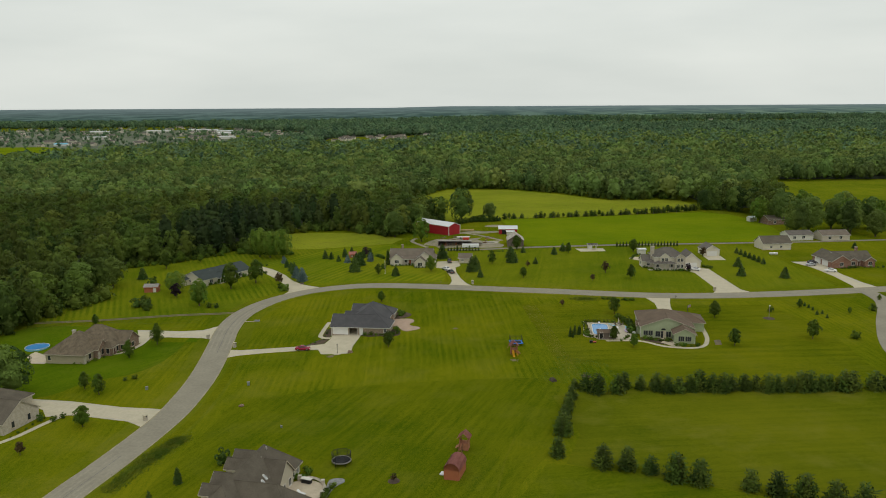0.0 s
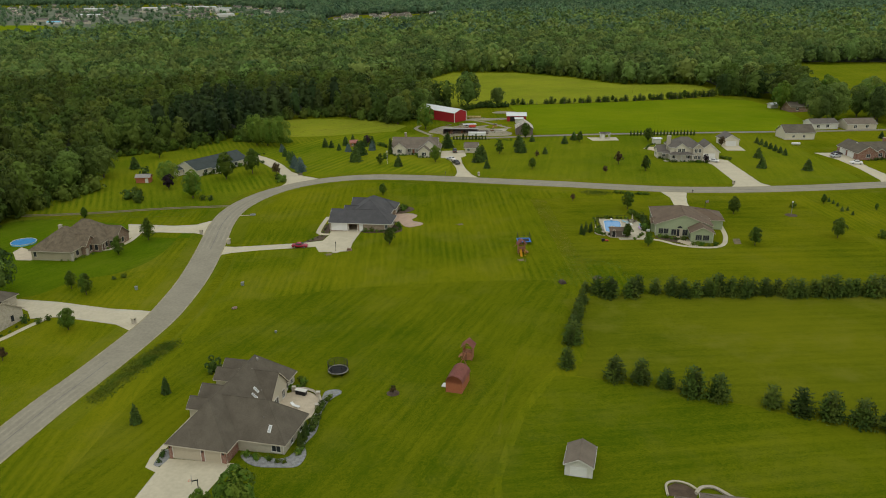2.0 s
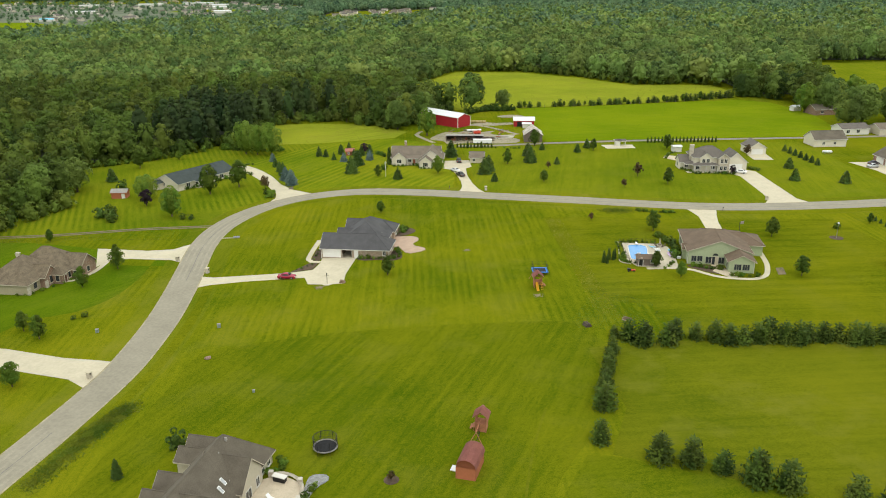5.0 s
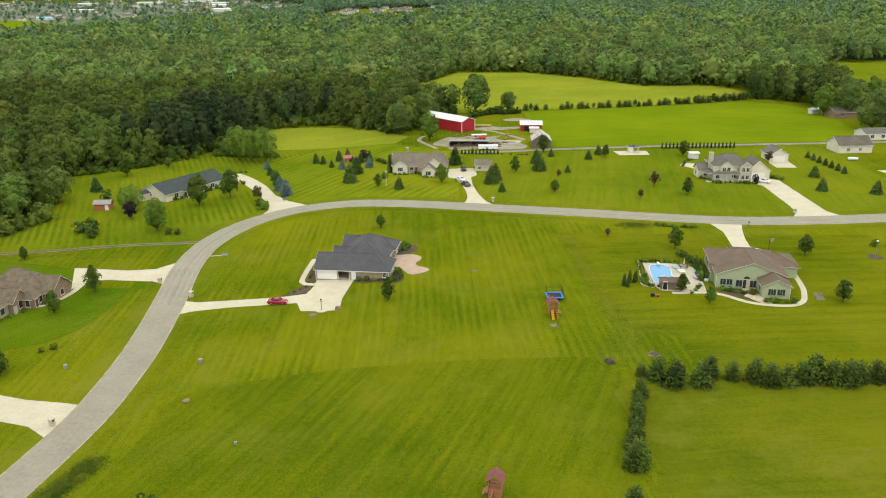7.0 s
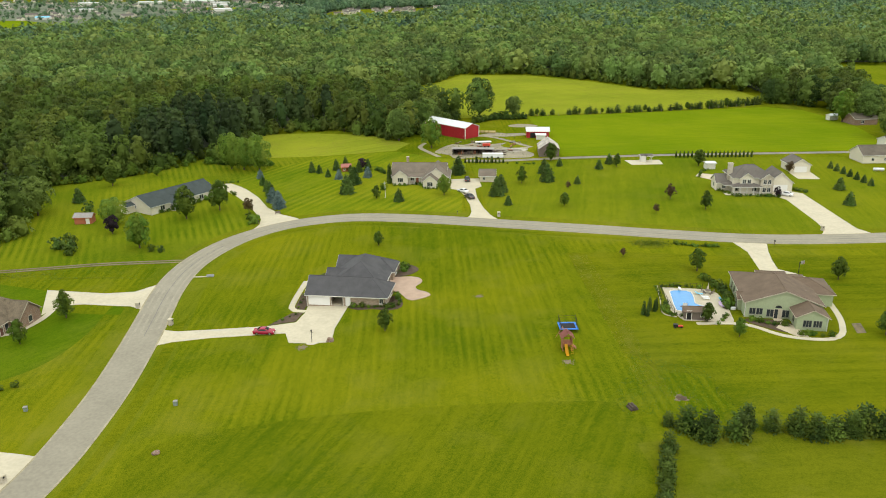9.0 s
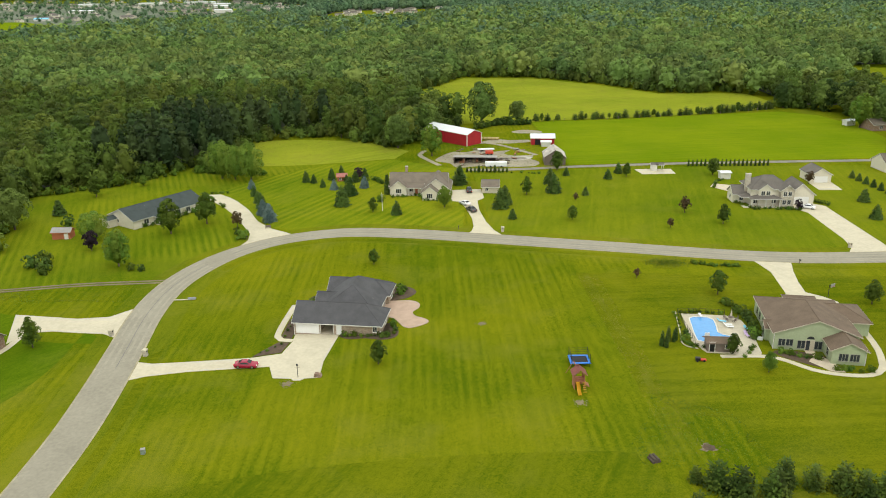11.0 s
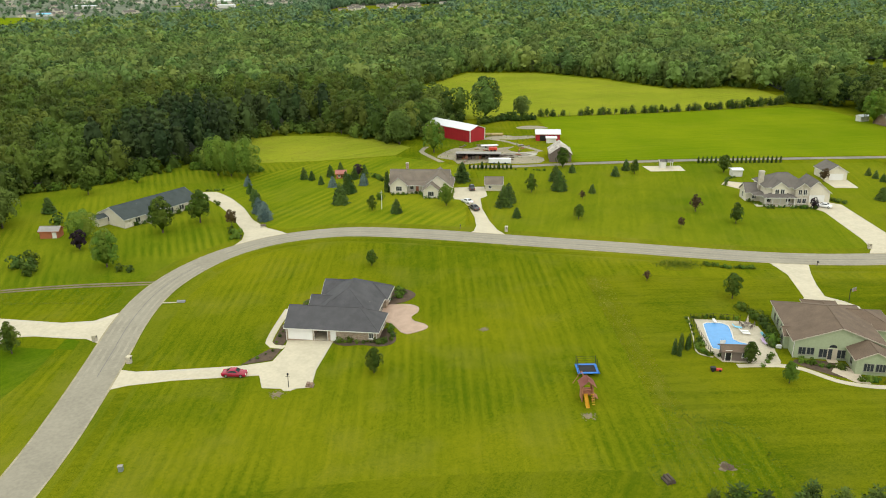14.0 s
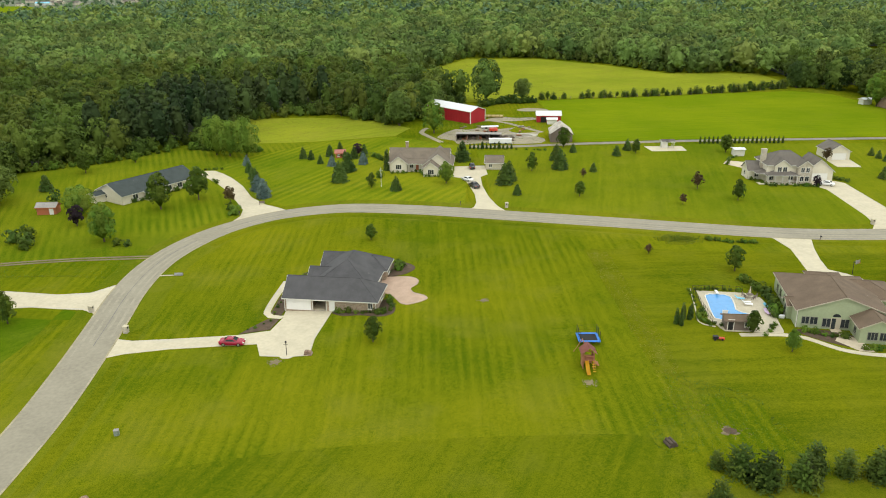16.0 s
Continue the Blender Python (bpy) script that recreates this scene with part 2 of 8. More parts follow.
M_MEADOW = grass("meadow_grass", (0.148, 0.190, 0.014), (0.258, 0.280, 0.022), stripe=0.12, angle=60, period=5.0, dry_amount=0.45)
M_PADDOCK = grass("pine_lot_grass", (0.070, 0.098, 0.0045), (0.150, 0.158, 0.008), stripe=0.05, angle=85, period=3.0, dry_amount=0.55)
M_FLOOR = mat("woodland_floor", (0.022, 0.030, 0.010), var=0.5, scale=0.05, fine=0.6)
M_ROAD = mat("worn_asphalt", (0.272, 0.246, 0.188), rough=0.9, var=0.14, scale=0.12, fine=1.6, bump=0.1)
M_WEAR = mat("polished_wheel_lane", (0.294, 0.266, 0.204), rough=0.85, var=0.16, scale=0.3, fine=2.2)
M_SHOULDER = mat("dusty_gravel_shoulder", (0.33, 0.285, 0.185), rough=0.95, var=0.3, scale=0.6, fine=4)
M_SEAL = mat("tar_seam", (0.15, 0.145, 0.14), rough=0.8)
M_CONC = mat("driveway_concrete", (0.51, 0.455, 0.335), rough=0.85, var=0.10, scale=0.25, fine=1.4)
M_GRAVEL = mat("crushed_gravel", (0.225, 0.20, 0.155), rough=0.95, var=0.25, scale=0.3, fine=4)
M_YARD_SOIL = mat("trampled_yard_soil", (0.285, 0.250, 0.175), rough=0.95, var=0.28, scale=0.12, fine=3.5)
M_DIRT = mat("bare_soil", (0.165, 0.130, 0.075), rough=0.95, var=0.35, scale=0.25, fine=2)
M_MULCH = mat("dark_mulch", (0.088, 0.060, 0.040), rough=0.95, var=0.4, scale=1.0, fine=9)
M_PAVER = mat("pinkish_pavers", (0.42, 0.30, 0.225), rough=0.85, var=0.15, scale=0.7, fine=5)
M_TAN = mat("tan_patio_stone", (0.52, 0.44, 0.33), rough=0.85, var=0.15, scale=0.7, fine=5)
M_STONE = mat("grey_landscape_stone", (0.24, 0.24, 0.24), rough=0.9, var=0.4, scale=1.5, fine=9, bump=0.4)
M_STRAW = mat("yellow_straw", (0.42, 0.33, 0.15), rough=0.95, var=0.25, scale=1.5, fine=12, bump=0.4)

M_LEAF = leaf("mixed_broadleaf_foliage", (0.018, 0.042, 0.010), (0.176, 0.252, 0.048))
# lighter, cooler leaf colour imitates haze over the middle and far woods
M_LIGHT_LEAF = leaf("lightened_far_foliage", (0.030, 0.065, 0.020), (0.226, 0.318, 0.074), per_crown=True)
# haze over distant trees, painted into their leaf colour
M_HAZE_CANOPY = leaf("haze_tinted_canopy_foliage", (0.034, 0.076, 0.046), (0.172, 0.276, 0.124), per_crown=True)
# darker copy of the woodland leaf colour, imitating dimmer light on near trees
M_DARK_LEAF = leaf("darkened_near_foliage", (0.015, 0.034, 0.007), (0.150, 0.210, 0.031), per_crown=True)
M_TOWN = mat("town_yards_and_paving", (0.105, 0.125, 0.075), rough=0.95, var=0.5, scale=0.02, fine=0.2)
M_YARD = leaf("yard_tree_foliage", (0.027, 0.052, 0.006), (0.100, 0.148, 0.014), cell=0.5)
M_YELLOWGREEN = leaf("light_green_foliage", (0.060, 0.118, 0.010), (0.150, 0.225, 0.026), cell=0.5)
M_WILLOW = leaf("willow_foliage", (0.075, 0.140, 0.012), (0.190, 0.265, 0.034), cell=0.4)
M_SPRUCE = leaf("spruce_needles", (0.018, 0.042, 0.006), (0.075, 0.118, 0.017), cell=0.5, through_light=0.0)
M_PINE_DARK = leaf("dark_pine_foliage", (0.010, 0.024, 0.007), (0.050, 0.082, 0.020), through_light=0.0, per_crown=True)
M_PINE = leaf("pine_needles", (0.018, 0.038, 0.005), (0.092, 0.132, 0.016), cell=0.5, through_light=0.0)
M_BLUE = leaf("blue_spruce_needles", (0.050, 0.085, 0.075), (0.120, 0.170, 0.150), cell=0.5, through_light=0.0)
M_PURPLE = leaf("purple_leaf_foliage", (0.014, 0.010, 0.014), (0.045, 0.026, 0.035), cell=0.5)
M_RUSSET = leaf("russet_foliage", (0.050, 0.040, 0.014), (0.110, 0.070, 0.030), cell=0.5)
M_BARK = mat("tree_bark", (0.085, 0.065, 0.05), rough=0.95, var=0.35, scale=2, fine=12, bump=0.5)
M_DRY_TUFT = leaf("dry_grass_tufts", (0.120, 0.130, 0.014), (0.270, 0.245, 0.044), cell=0.5)
M_HAY_TUFT = leaf("hay_tufts", (0.110, 0.175, 0.008), (0.200, 0.245, 0.014), cell=0.5)
M_WEED = leaf("tall_roadside_weeds", (0.058, 0.100, 0.007), (0.150, 0.185, 0.014), cell=0.5)

M_ROOF_BLUE = mat("slate_blue_shingles", (0.078, 0.076, 0.080), rough=0.92, var=0.22, scale=0.5, fine=7, bump=0.3)
M_ROOF_BROWN = mat("brown_shingles", (0.140, 0.100, 0.070), rough=0.92, var=0.2, scale=0.5, fine=7, bump=0.3)
M_ROOF_TAUPE = mat("weathered_taupe_shingles", (0.118, 0.100, 0.076), rough=0.92, var=0.25, scale=0.5, fine=7, bump=0.3)
M_ROOF_UMBER = mat("mottled_umber_shingles", (0.150, 0.118, 0.080), rough=0.92, var=0.35, scale=0.9, fine=5, bump=0.3)
M_ROOF_TAN = mat("tan_grey_shingles", (0.165, 0.135, 0.105), rough=0.92, var=0.2, scale=0.5, fine=7, bump=0.3)
M_ROOF_GREEN = mat("dark_green_shingles", (0.050, 0.062, 0.060), rough=0.92, var=0.22, scale=0.5, fine=7, bump=0.3)
M_ROOF_GREY = mat("grey_shingles", (0.134, 0.118, 0.103), rough=0.92, var=0.2, scale=0.5, fine=7, bump=0.3)
M_ROOF_RED = mat("dull_red_shingles", (0.37, 0.150, 0.125), rough=0.9, var=0.2, scale=0.8, fine=7)
M_METAL_WHITE = mat("white_metal_roofing", (0.66, 0.67, 0.68), rough=0.45, metal=0.0, var=0.06, scale=0.3, fine=3)
M_RED_METAL = mat("red_metal_siding", (0.36, 0.018, 0.025), rough=0.55, var=0.12, scale=0.3, fine=3)
M_TRIM = mat("white_painted_trim", (0.64, 0.62, 0.57), rough=0.6, var=0.05)
M_TRIM_SAGE = mat("olive_grey_trim", (0.27, 0.27, 0.21), rough=0.6, var=0.06)
M_TRIM_TAN = mat("tan_trim", (0.50, 0.44, 0.35), rough=0.6, var=0.06)
M_WHITE = siding_mat("white_siding", (0.62, 0.60, 0.54))
M_OLIVE_BEIGE = siding_mat("olive_beige_siding", (0.37, 0.325, 0.22))
M_BEIGE = siding_mat("beige_siding", (0.50, 0.45, 0.35))
M_CREAM = siding_mat("cream_siding", (0.62, 0.57, 0.46))
M_SAGE = siding_mat("sage_green_siding", (0.345, 0.39, 0.245))
M_WOOD_RED = siding_mat("red_stained_boards", (0.38, 0.125, 0.060))
M_WOOD_GREY = siding_mat("weathered_boards", (0.16, 0.125, 0.105))
M_WOOD = mat("stained_timber", (0.33, 0.14, 0.075), rough=0.8, var=0.25, scale=1, fine=8)
M_BRICK_TAN = brick_mat("tan_brick", (0.33, 0.24, 0.16), (0.24, 0.17, 0.115), (0.40, 0.36, 0.30))
M_BRICK_RED = brick_mat("red_brick", (0.27, 0.115, 0.075), (0.20, 0.085, 0.06), (0.36, 0.31, 0.26))
M_BRICK_BROWN = brick_mat("brown_brick", (0.26, 0.155, 0.10), (0.19, 0.115, 0.08), (0.34, 0.29, 0.24))
M_LIMESTONE = brick_mat("pale_stone_veneer", (0.50, 0.44, 0.35), (0.40, 0.35, 0.27), (0.5, 0.46, 0.4))
M_GLASS = mat("dark_window_glass", (0.035, 0.04, 0.045), rough=0.08, var=0.2, spec=0.6)
M_SKYLIGHT = mat("pale_skylight_glass", (0.42, 0.44, 0.45), rough=0.15, var=0.08, spec=0.6)
M_DOOR = mat("white_panel_door", (0.72, 0.71, 0.68), rough=0.5, var=0.04)
M_DOOR_TAN = mat("tan_panel_door", (0.47, 0.41, 0.31), rough=0.5, var=0.05)
M_DOOR_DARK = mat("dark_front_door", (0.12, 0.05, 0.03), rough=0.5)
M_BLACK = mat("black_painted_metal", (0.015, 0.015, 0.016), rough=0.5)
M_CHROME = mat("bright_metal", (0.55, 0.55, 0.56), rough=0.35, metal=0.9, var=0.05)
M_TYRE = mat("black_rubber", (0.02, 0.02, 0.02), rough=0.85)
M_BLUE_PAD = mat("blue_vinyl", (0.03, 0.17, 0.55), rough=0.5, var=0.1)
M_YELLOW = mat("yellow_plastic", (0.75, 0.42, 0.02), rough=0.4, var=0.06)
M_NET = mat("black_netting", (0.02, 0.02, 0.022), rough=0.8)
M_PLASTIC_W = mat("white_plastic", (0.75, 0.75, 0.74), rough=0.4, var=0.05)
M_RED_PLASTIC = mat("red_plastic", (0.55, 0.06, 0.03), rough=0.45)
M_SKYBLUE = mat("pale_blue_plastic", (0.18, 0.5, 0.68), rough=0.5)
M_PINK = mat("lilac_plastic", (0.55, 0.40, 0.62), rough=0.5)
M_LINER = mat("blue_pool_liner", (0.10, 0.38, 0.68), rough=0.6, var=0.08, scale=0.4)
M_POOLWATER = mat("pool_water", (0.075, 0.285, 0.60), rough=0.05, var=0.08, scale=0.3, fine=1.2, bump=0.1, spec=0.5)
M_GREENBOX = mat("green_utility_paint", (0.20, 0.24, 0.20), rough=0.6)
M_SILVER = mat("galvanized_sheet", (0.30, 0.28, 0.26), rough=0.6, metal=0.3, var=0.2)


# ---- building helpers ----
GX = [-5000, -900, -400, -250, -120, -70, -30, 0, 40, 80, 150, 400, 900, 5000]
GZ = [-8, -8, -8, -6, -3.6, -2.8, -0.9, -0.1, 0.4, 0.3, 0, -1, -1, -1]


def gz(x, y=0.0):
    """Height of the ground: it falls gently to the west; far north it is raised to fit the camera's skyline."""
    z = float(np.interp(x, GX, GZ))
    return z if y < 2600 else z + (44.0 - 0.0034 * max(-2600.0, min(2600.0, x))) * min(1.0, (y - 2600) / 2200.0) ** 1.15


def mesh_of(name, verts, faces, material, smooth=False):
    me = bpy.data.meshes.new(name)
    me.from_pydata(verts, [], faces)
    me.materials.append(material)
    if smooth:
        me.polygons.foreach_set("use_smooth", [True] * len(me.polygons))
    return me


def fast_mesh(name, v, f, material):
    """Mesh from arrays of vertices and of triangles."""
    me = bpy.data.meshes.new(name)
    v, f = np.asarray(v, np.float32), np.asarray(f, np.int32)
    me.vertices.add(len(v))
    me.vertices.foreach_set("co", v.ravel())
    me.loops.add(f.size)
    me.loops.foreach_set("vertex_index", f.ravel())
    me.polygons.add(len(f))
    me.polygons.foreach_set("loop_start", np.arange(0, f.size, 3, dtype=np.int32))
    me.materials.append(material)
    me.update(calc_edges=True)
    return me


def bm_mesh(name, bm, material, smooth=False):
    me = bpy.data.meshes.new(name)
    bmesh.ops.recalc_face_normals(bm, faces=bm.faces)
    bm.to_mesh(me)
    bm.free()
    me.materials.append(material)
    if smooth:
        me.polygons.foreach_set("use_smooth", [True] * len(me.polygons))
    return me


def part(name, bm, material, parent, label="", smooth=False):
    ob = new(name, bm_mesh(name, bm, material, smooth))
    ob.parent = parent
    if label:
        tagged(ob, label)
    return ob


def thing(name, x, y, rot=0.0, label="", category="", group="", z=None, scale=1.0):
    """An Empty at the base of a thing."""
    ob = new(name)
    ob.matrix_basis = pose(x, y, gz(x, y) if z is None else z, 0, 0, rot) @ Matrix.Scale(scale, 4)
    return tagged(ob, label, category, group)


def box(bm, x0, x1, y0, y1, z0, z1, bevel=0.0):
    m = Matrix.Translation(((x0 + x1) / 2, (y0 + y1) / 2, (z0 + z1) / 2)) @ Matrix.Diagonal((abs(x1 - x0), abs(y1 - y0), abs(z1 - z0), 1))
    r = bmesh.ops.create_cube(bm, size=1, matrix=m)
    if bevel:
        es = list({e for v in r["verts"] for e in v.link_edges})
        bmesh.ops.bevel(bm, geom=es, offset=bevel, segments=2, affect='EDGES', profile=0.6)
    return bm


def boxes(*args):
    bm = bmesh.new()
    for a in args:
        box(bm, *a)
    return bm


def rod(bm, a, b, r0, r1=None, n=8):
    a, b = Vector(a), Vector(b)
    d = b - a
    m = Matrix.Translation((a + b) / 2) @ d.to_track_quat("Z", "Y").to_matrix().to_4x4()
    bmesh.ops.create_cone(bm, cap_ends=True, segments=n, radius1=r0, radius2=r0 if r1 is None else r1, depth=d.length, matrix=m)
    return bm


def ball(bm, c, r, sx=1, sy=1, sz=1, sub=2, rough=0.0, seed=0):
    res = bmesh.ops.create_icosphere(bm, subdivisions=sub, radius=1, matrix=Matrix.Identity(4))
    for v in res["verts"]:
        k = 1 + rough * noise.noise(v.co * 1.8 + Vector((seed, seed * 2.3, 0)))
        v.co = Vector((v.co.x * sx, v.co.y * sy, v.co.z * sz)) * r * k + Vector(c)
    return bm


def sheet(name, pts, lift, material, label="", category="", kind="structure", thick=0.0):
    """A flat-lying surface with the outline pts that follows the ground."""
    bm = bmesh.new()
    vs = [bm.verts.new((x, y, 0)) for x, y in pts]
    bm.faces.new(vs)
    xs, ys = [p[0] for p in pts], [p[1] for p in pts]
    for gx in GX:
        if min(xs) < gx < max(xs):
            bmesh.ops.bisect_plane(bm, geom=bm.verts[:] + bm.edges[:] + bm.faces[:], plane_co=(gx, 0, 0), plane_no=(1, 0, 0))
    bmesh.ops.triangulate(bm, faces=bm.faces)
    if thick:
        r = bmesh.ops.extrude_face_region(bm, geom=bm.faces[:])
        top = {v for v in r["geom"] if isinstance(v, bmesh.types.BMVert)}
        for v in bm.verts:
            v.co.z = gz(v.co.x, v.co.y) + (lift if v in top else lift - thick)
    else:
        for v in bm.verts:
            v.co.z = gz(v.co.x, v.co.y) + lift
        for f in bm.faces:
            if f.normal.z < 0:
                f.normal_flip()
    ob = new(name, bm_mesh(name, bm, material) if thick else None) if thick else new(name, sheet_mesh(name, bm, material))
    return tagged(ob, label, category, "", kind)


def sheet_mesh(name, bm, material):
    me = bpy.data.meshes.new(name)
    bm.normal_update()
    for f in bm.faces:
        if f.normal.z < 0:
            f.normal_flip()
    bm.to_mesh(me)
    bm.free()
    me.materials.append(material)
    return me


def smooth_line(pts, step=3.0, closed=False):
    """Catmull-Rom curve through pts, resampled."""
    out, n = [], len(pts)
    for i in range(n if closed else n - 1):
        p = [Vector(pts[(i + k) % n] if closed else pts[min(max(i + k, 0), n - 1)]) for k in (-1, 0, 1, 2)]
        m = max(1, int((p[2] - p[1]).length / step))
        for j in range(m):
            t = j / m
            q = 0.5 * (2 * p[1] + (p[2] - p[0]) * t + (2 * p[0] - 5 * p[1] + 4 * p[2] - p[3]) * t * t + (3 * p[1] - p[0] - 3 * p[2] + p[3]) * t ** 3)
            out.append((q.x, q.y))
    if not closed:
        out.append(tuple(pts[-1]))
    return out


def ribbon(line, w0, w1=None):
    """Outline of a band along a line, w0 to its left and w1 to its right."""
    w1 = w0 if w1 is None else w1
    left, right = [], []
    for i, p in enumerate(line):
        a, b = line[max(i - 1, 0)], line[min(i + 1, len(line) - 1)]
        d = Vector((b[0] - a[0], b[1] - a[1])).normalized()
        left.append((p[0] - d.y * w0, p[1] + d.x * w0))
        right.append((p[0] + d.y * w1, p[1] - d.x * w1))
    return left + right[::-1]


def inside(x, y, poly):
    c, j = False, len(poly) - 1
    for i in range(len(poly)):
        (xi, yi), (xj, yj) = poly[i], poly[j]
        if (yi > y) != (yj > y) and x < (xj - xi) * (y - yi) / (yj - yi) + xi:
            c = not c
        j = i
    return c


# ---- ground ----
gx_lines = sorted(set(GX + list(range(-900, 901, 50)) + list(range(-5000, 5001, 500))))
gy_lines = list(range(-300, 2601, 100)) + [2600 + 115 * i for i in range(1, 21)] + [5100]
gv = [(x, y, gz(x, y)) for y in gy_lines for x in gx_lines]
nx = len(gx_lines)
gf = [(j * nx + i, j * nx + i + 1, (j + 1) * nx + i + 1, (j + 1) * nx + i) for j in range(len(gy_lines) - 1) for i in range(nx - 1)]
tagged(new("ground", mesh_of("ground", gv, gf, M_GRASS)), "mown green lawn with faint mower stripes and dry patches", "ground", "", "structure")

ROAD = smooth_line([(-80.5, 105), (-76.6, 130.5), (-74.0, 143), (-71.5, 157), (-69.8, 170), (-69.6, 182), (-70.2, 196), (-72.0, 212),
                    (-74.3, 228), (-76.6, 243), (-77.3, 256), (-76.2, 267), (-72.6, 278.5), (-67.0, 288), (-58.5, 295.5), (-49, 299.3), (-39.5, 300.7),
                    (-31.3, 299.9), (-15.3, 296.7), (0.2, 292.4), (22.4, 286.8), (50.2, 280.2), (76.5, 275.4), (98, 275.2), (127, 278.2), (158, 283.5), (240, 297), (420, 320)], 3.0)
LAWN_BEND = [(-150, 258), (-82, 268), (-79, 275), (-73, 286), (-66, 296), (-60, 304), (-66, 312), (-74, 326), (-84, 342), (-92, 352), (-80, 372), (-60, 392), (-95, 440), (-125, 440), (-160, 380), (-175, 350)]
LAWN_FARM = [(-55, 304.5), (-40, 306), (-22, 304), (-4, 300), (-2, 372), (-33, 395), (-60, 392), (-82, 372), (-92, 352), (-74, 326), (-62, 309)]
LAWN_TWO = [(5, 298.5), (22, 292.5), (50, 286), (76, 281), (98, 280.5), (122, 284), (150, 289), (150, 378), (60, 374), (0, 366)]
BACK_PATCH = [(-98, 392), (-60, 393), (-32, 396), (-27, 410), (-50, 436), (-75, 445), (-105, 445)]
HAY = [(37, 379), (75, 383), (103, 385.5), (152, 390), (169, 390.8), (181, 412), (185, 440), (184, 466), (179, 489), (163, 500), (133, 493), (100, 484), (72, 477), (44, 472.5), (30, 470), (33, 440), (34, 400)]
MEADOW = [(-60, 520), (-30, 470), (26, 470), (44, 475.6), (72, 480.6), (102, 487.6), (133, 497), (166, 511), (172, 530), (168, 566), (115, 566), (84, 606), (44, 640), (-4, 648), (-25, 600), (-60, 560)]
FAR_RIGHT = [(218, 432), (420, 440), (700, 500), (700, 760), (400, 712), (276, 690), (252, 600), (228, 520)]
sheet("lawn_striped", LAWN_BEND, 0.03, M_LAWN_BEND, "lawn with bold mower stripes round the dark-roofed house", "lawn")
sheet("lawn_farmhouse", LAWN_FARM, 0.035, M_LAWN_FARM, "mown lawn with diagonal stripes before the beige house", "lawn")
sheet("lawn_two_storey", LAWN_TWO, 0.03, M_LAWN_TWO, "even green lawn between the road and the back lane", "lawn")
sheet("lawn_brick_house", smooth_line([(-150, 190), (-112, 184), (-101.8, 196.0), (-93.2, 200.5), (-87.9, 208.6), (-86.1, 221.2), (-86.7, 236.2), (-82, 231), (-100, 234), (-108, 246), (-150, 250)], 3, True), 0.03, M_LAWN_DARK, "lush dark green lawn round the brick house", "lawn")
sheet("back_meadow", BACK_PATCH, 0.04, M_MEADOW, "yellowish mown clearing at the wood's edge", "meadow")
sheet("hay_field", HAY, 0.03, M_FIELD, "bright green hay field behind the back lane", "field")
sheet("far_meadow", MEADOW, 0.03, M_MEADOW, "yellow-green meadow ringed by woods", "meadow")
sheet("distant_field", FAR_RIGHT, 0.03, M_LAWN_TWO, "green crop field before distant woods", "field")
sheet("lawn_sage_house", [(28.6, 199), (28.1, 209.2), (27.5, 224.4), (25.9, 244.9), (24.4, 264), (40, 264), (60, 262), (90, 262), (112, 262), (118, 230), (112, 183), (60, 183.5), (42, 184), (41, 190), (41.5, 196.5), (33, 199.5)], 0.02, M_LAWN_SAGE, "deep green lawn round the sage house", "lawn")
sheet("lawn_taupe_house", smooth_line([(-63, 100), (-60.5, 140), (-57, 165), (-56, 176), (-44, 181), (-20, 185.5), (4, 187.5), (24, 187), (26.5, 176), (24.5, 152), (17, 139), (10.5, 126), (5, 106), (0, 80), (-64, 80)], 5, True), 0.012, M_LAWN_NEAR, "green lawn mown aslant round the taupe house", "lawn")
sheet("lawn_white_shed", [(5.4, 80), (6.2, 106), (11.2, 124), (18, 138), (22, 137.6), (46, 128.6), (74, 115.6), (125, 99.6), (140, 80)], 0.014, M_LAWN_CROSS, "lawn mown crosswise round the white shed", "lawn")
sheet("pine_lot", [(24, 175), (27, 152), (22, 138), (46, 129), (74, 116), (125, 100), (135, 176), (60, 180)], 0.03, M_PADDOCK, "drier olive grass inside the pine hedge", "lawn")
sheet("verge_inner", smooth_line(ribbon(ROAD[6:], -3.2, 9.0), 50), 0.015, M_VERGE, "rougher yellow-green road verge", "verge")
sheet("verge_outer", smooth_line(ribbon(ROAD[6:], 8.0, -3.2), 50), 0.045, M_VERGE, "rougher yellow-green road verge", "verge")
sheet("town_ground", [(-1500, 1060), (-640, 1070), (-600, 1200), (-510, 1370), (-400, 1570), (-330, 1800), (-420, 2300), (-900, 2590), (-1900, 2590)], 0.3, M_TOWN, "grey-green yards and streets of a distant town", "town ground")
sheet("town_field", [(-1100, 1080), (-660, 1090), (-660, 1400), (-760, 1500), (-820, 1560), (-1100, 1540)], 0.6, M_FIELD, "green sports field at the edge of the town", "field")
sheet("town_green", [(-700, 1960), (-560, 1950), (-500, 2090), (-690, 2110)], 0.6, M_FIELD, "open green among the town houses", "field")
sheet("road", ribbon(ROAD, 3.7), 0.07, M_ROAD, "pale grey worn asphalt road curving past the lots", "road")
sheet("side_road", ribbon(smooth_line([(157, 281), (156, 268), (150, 254), (140, 236), (128, 210), (122, 180)], 5), 3.2), 0.075, M_ROAD, "pale asphalt side road", "road")
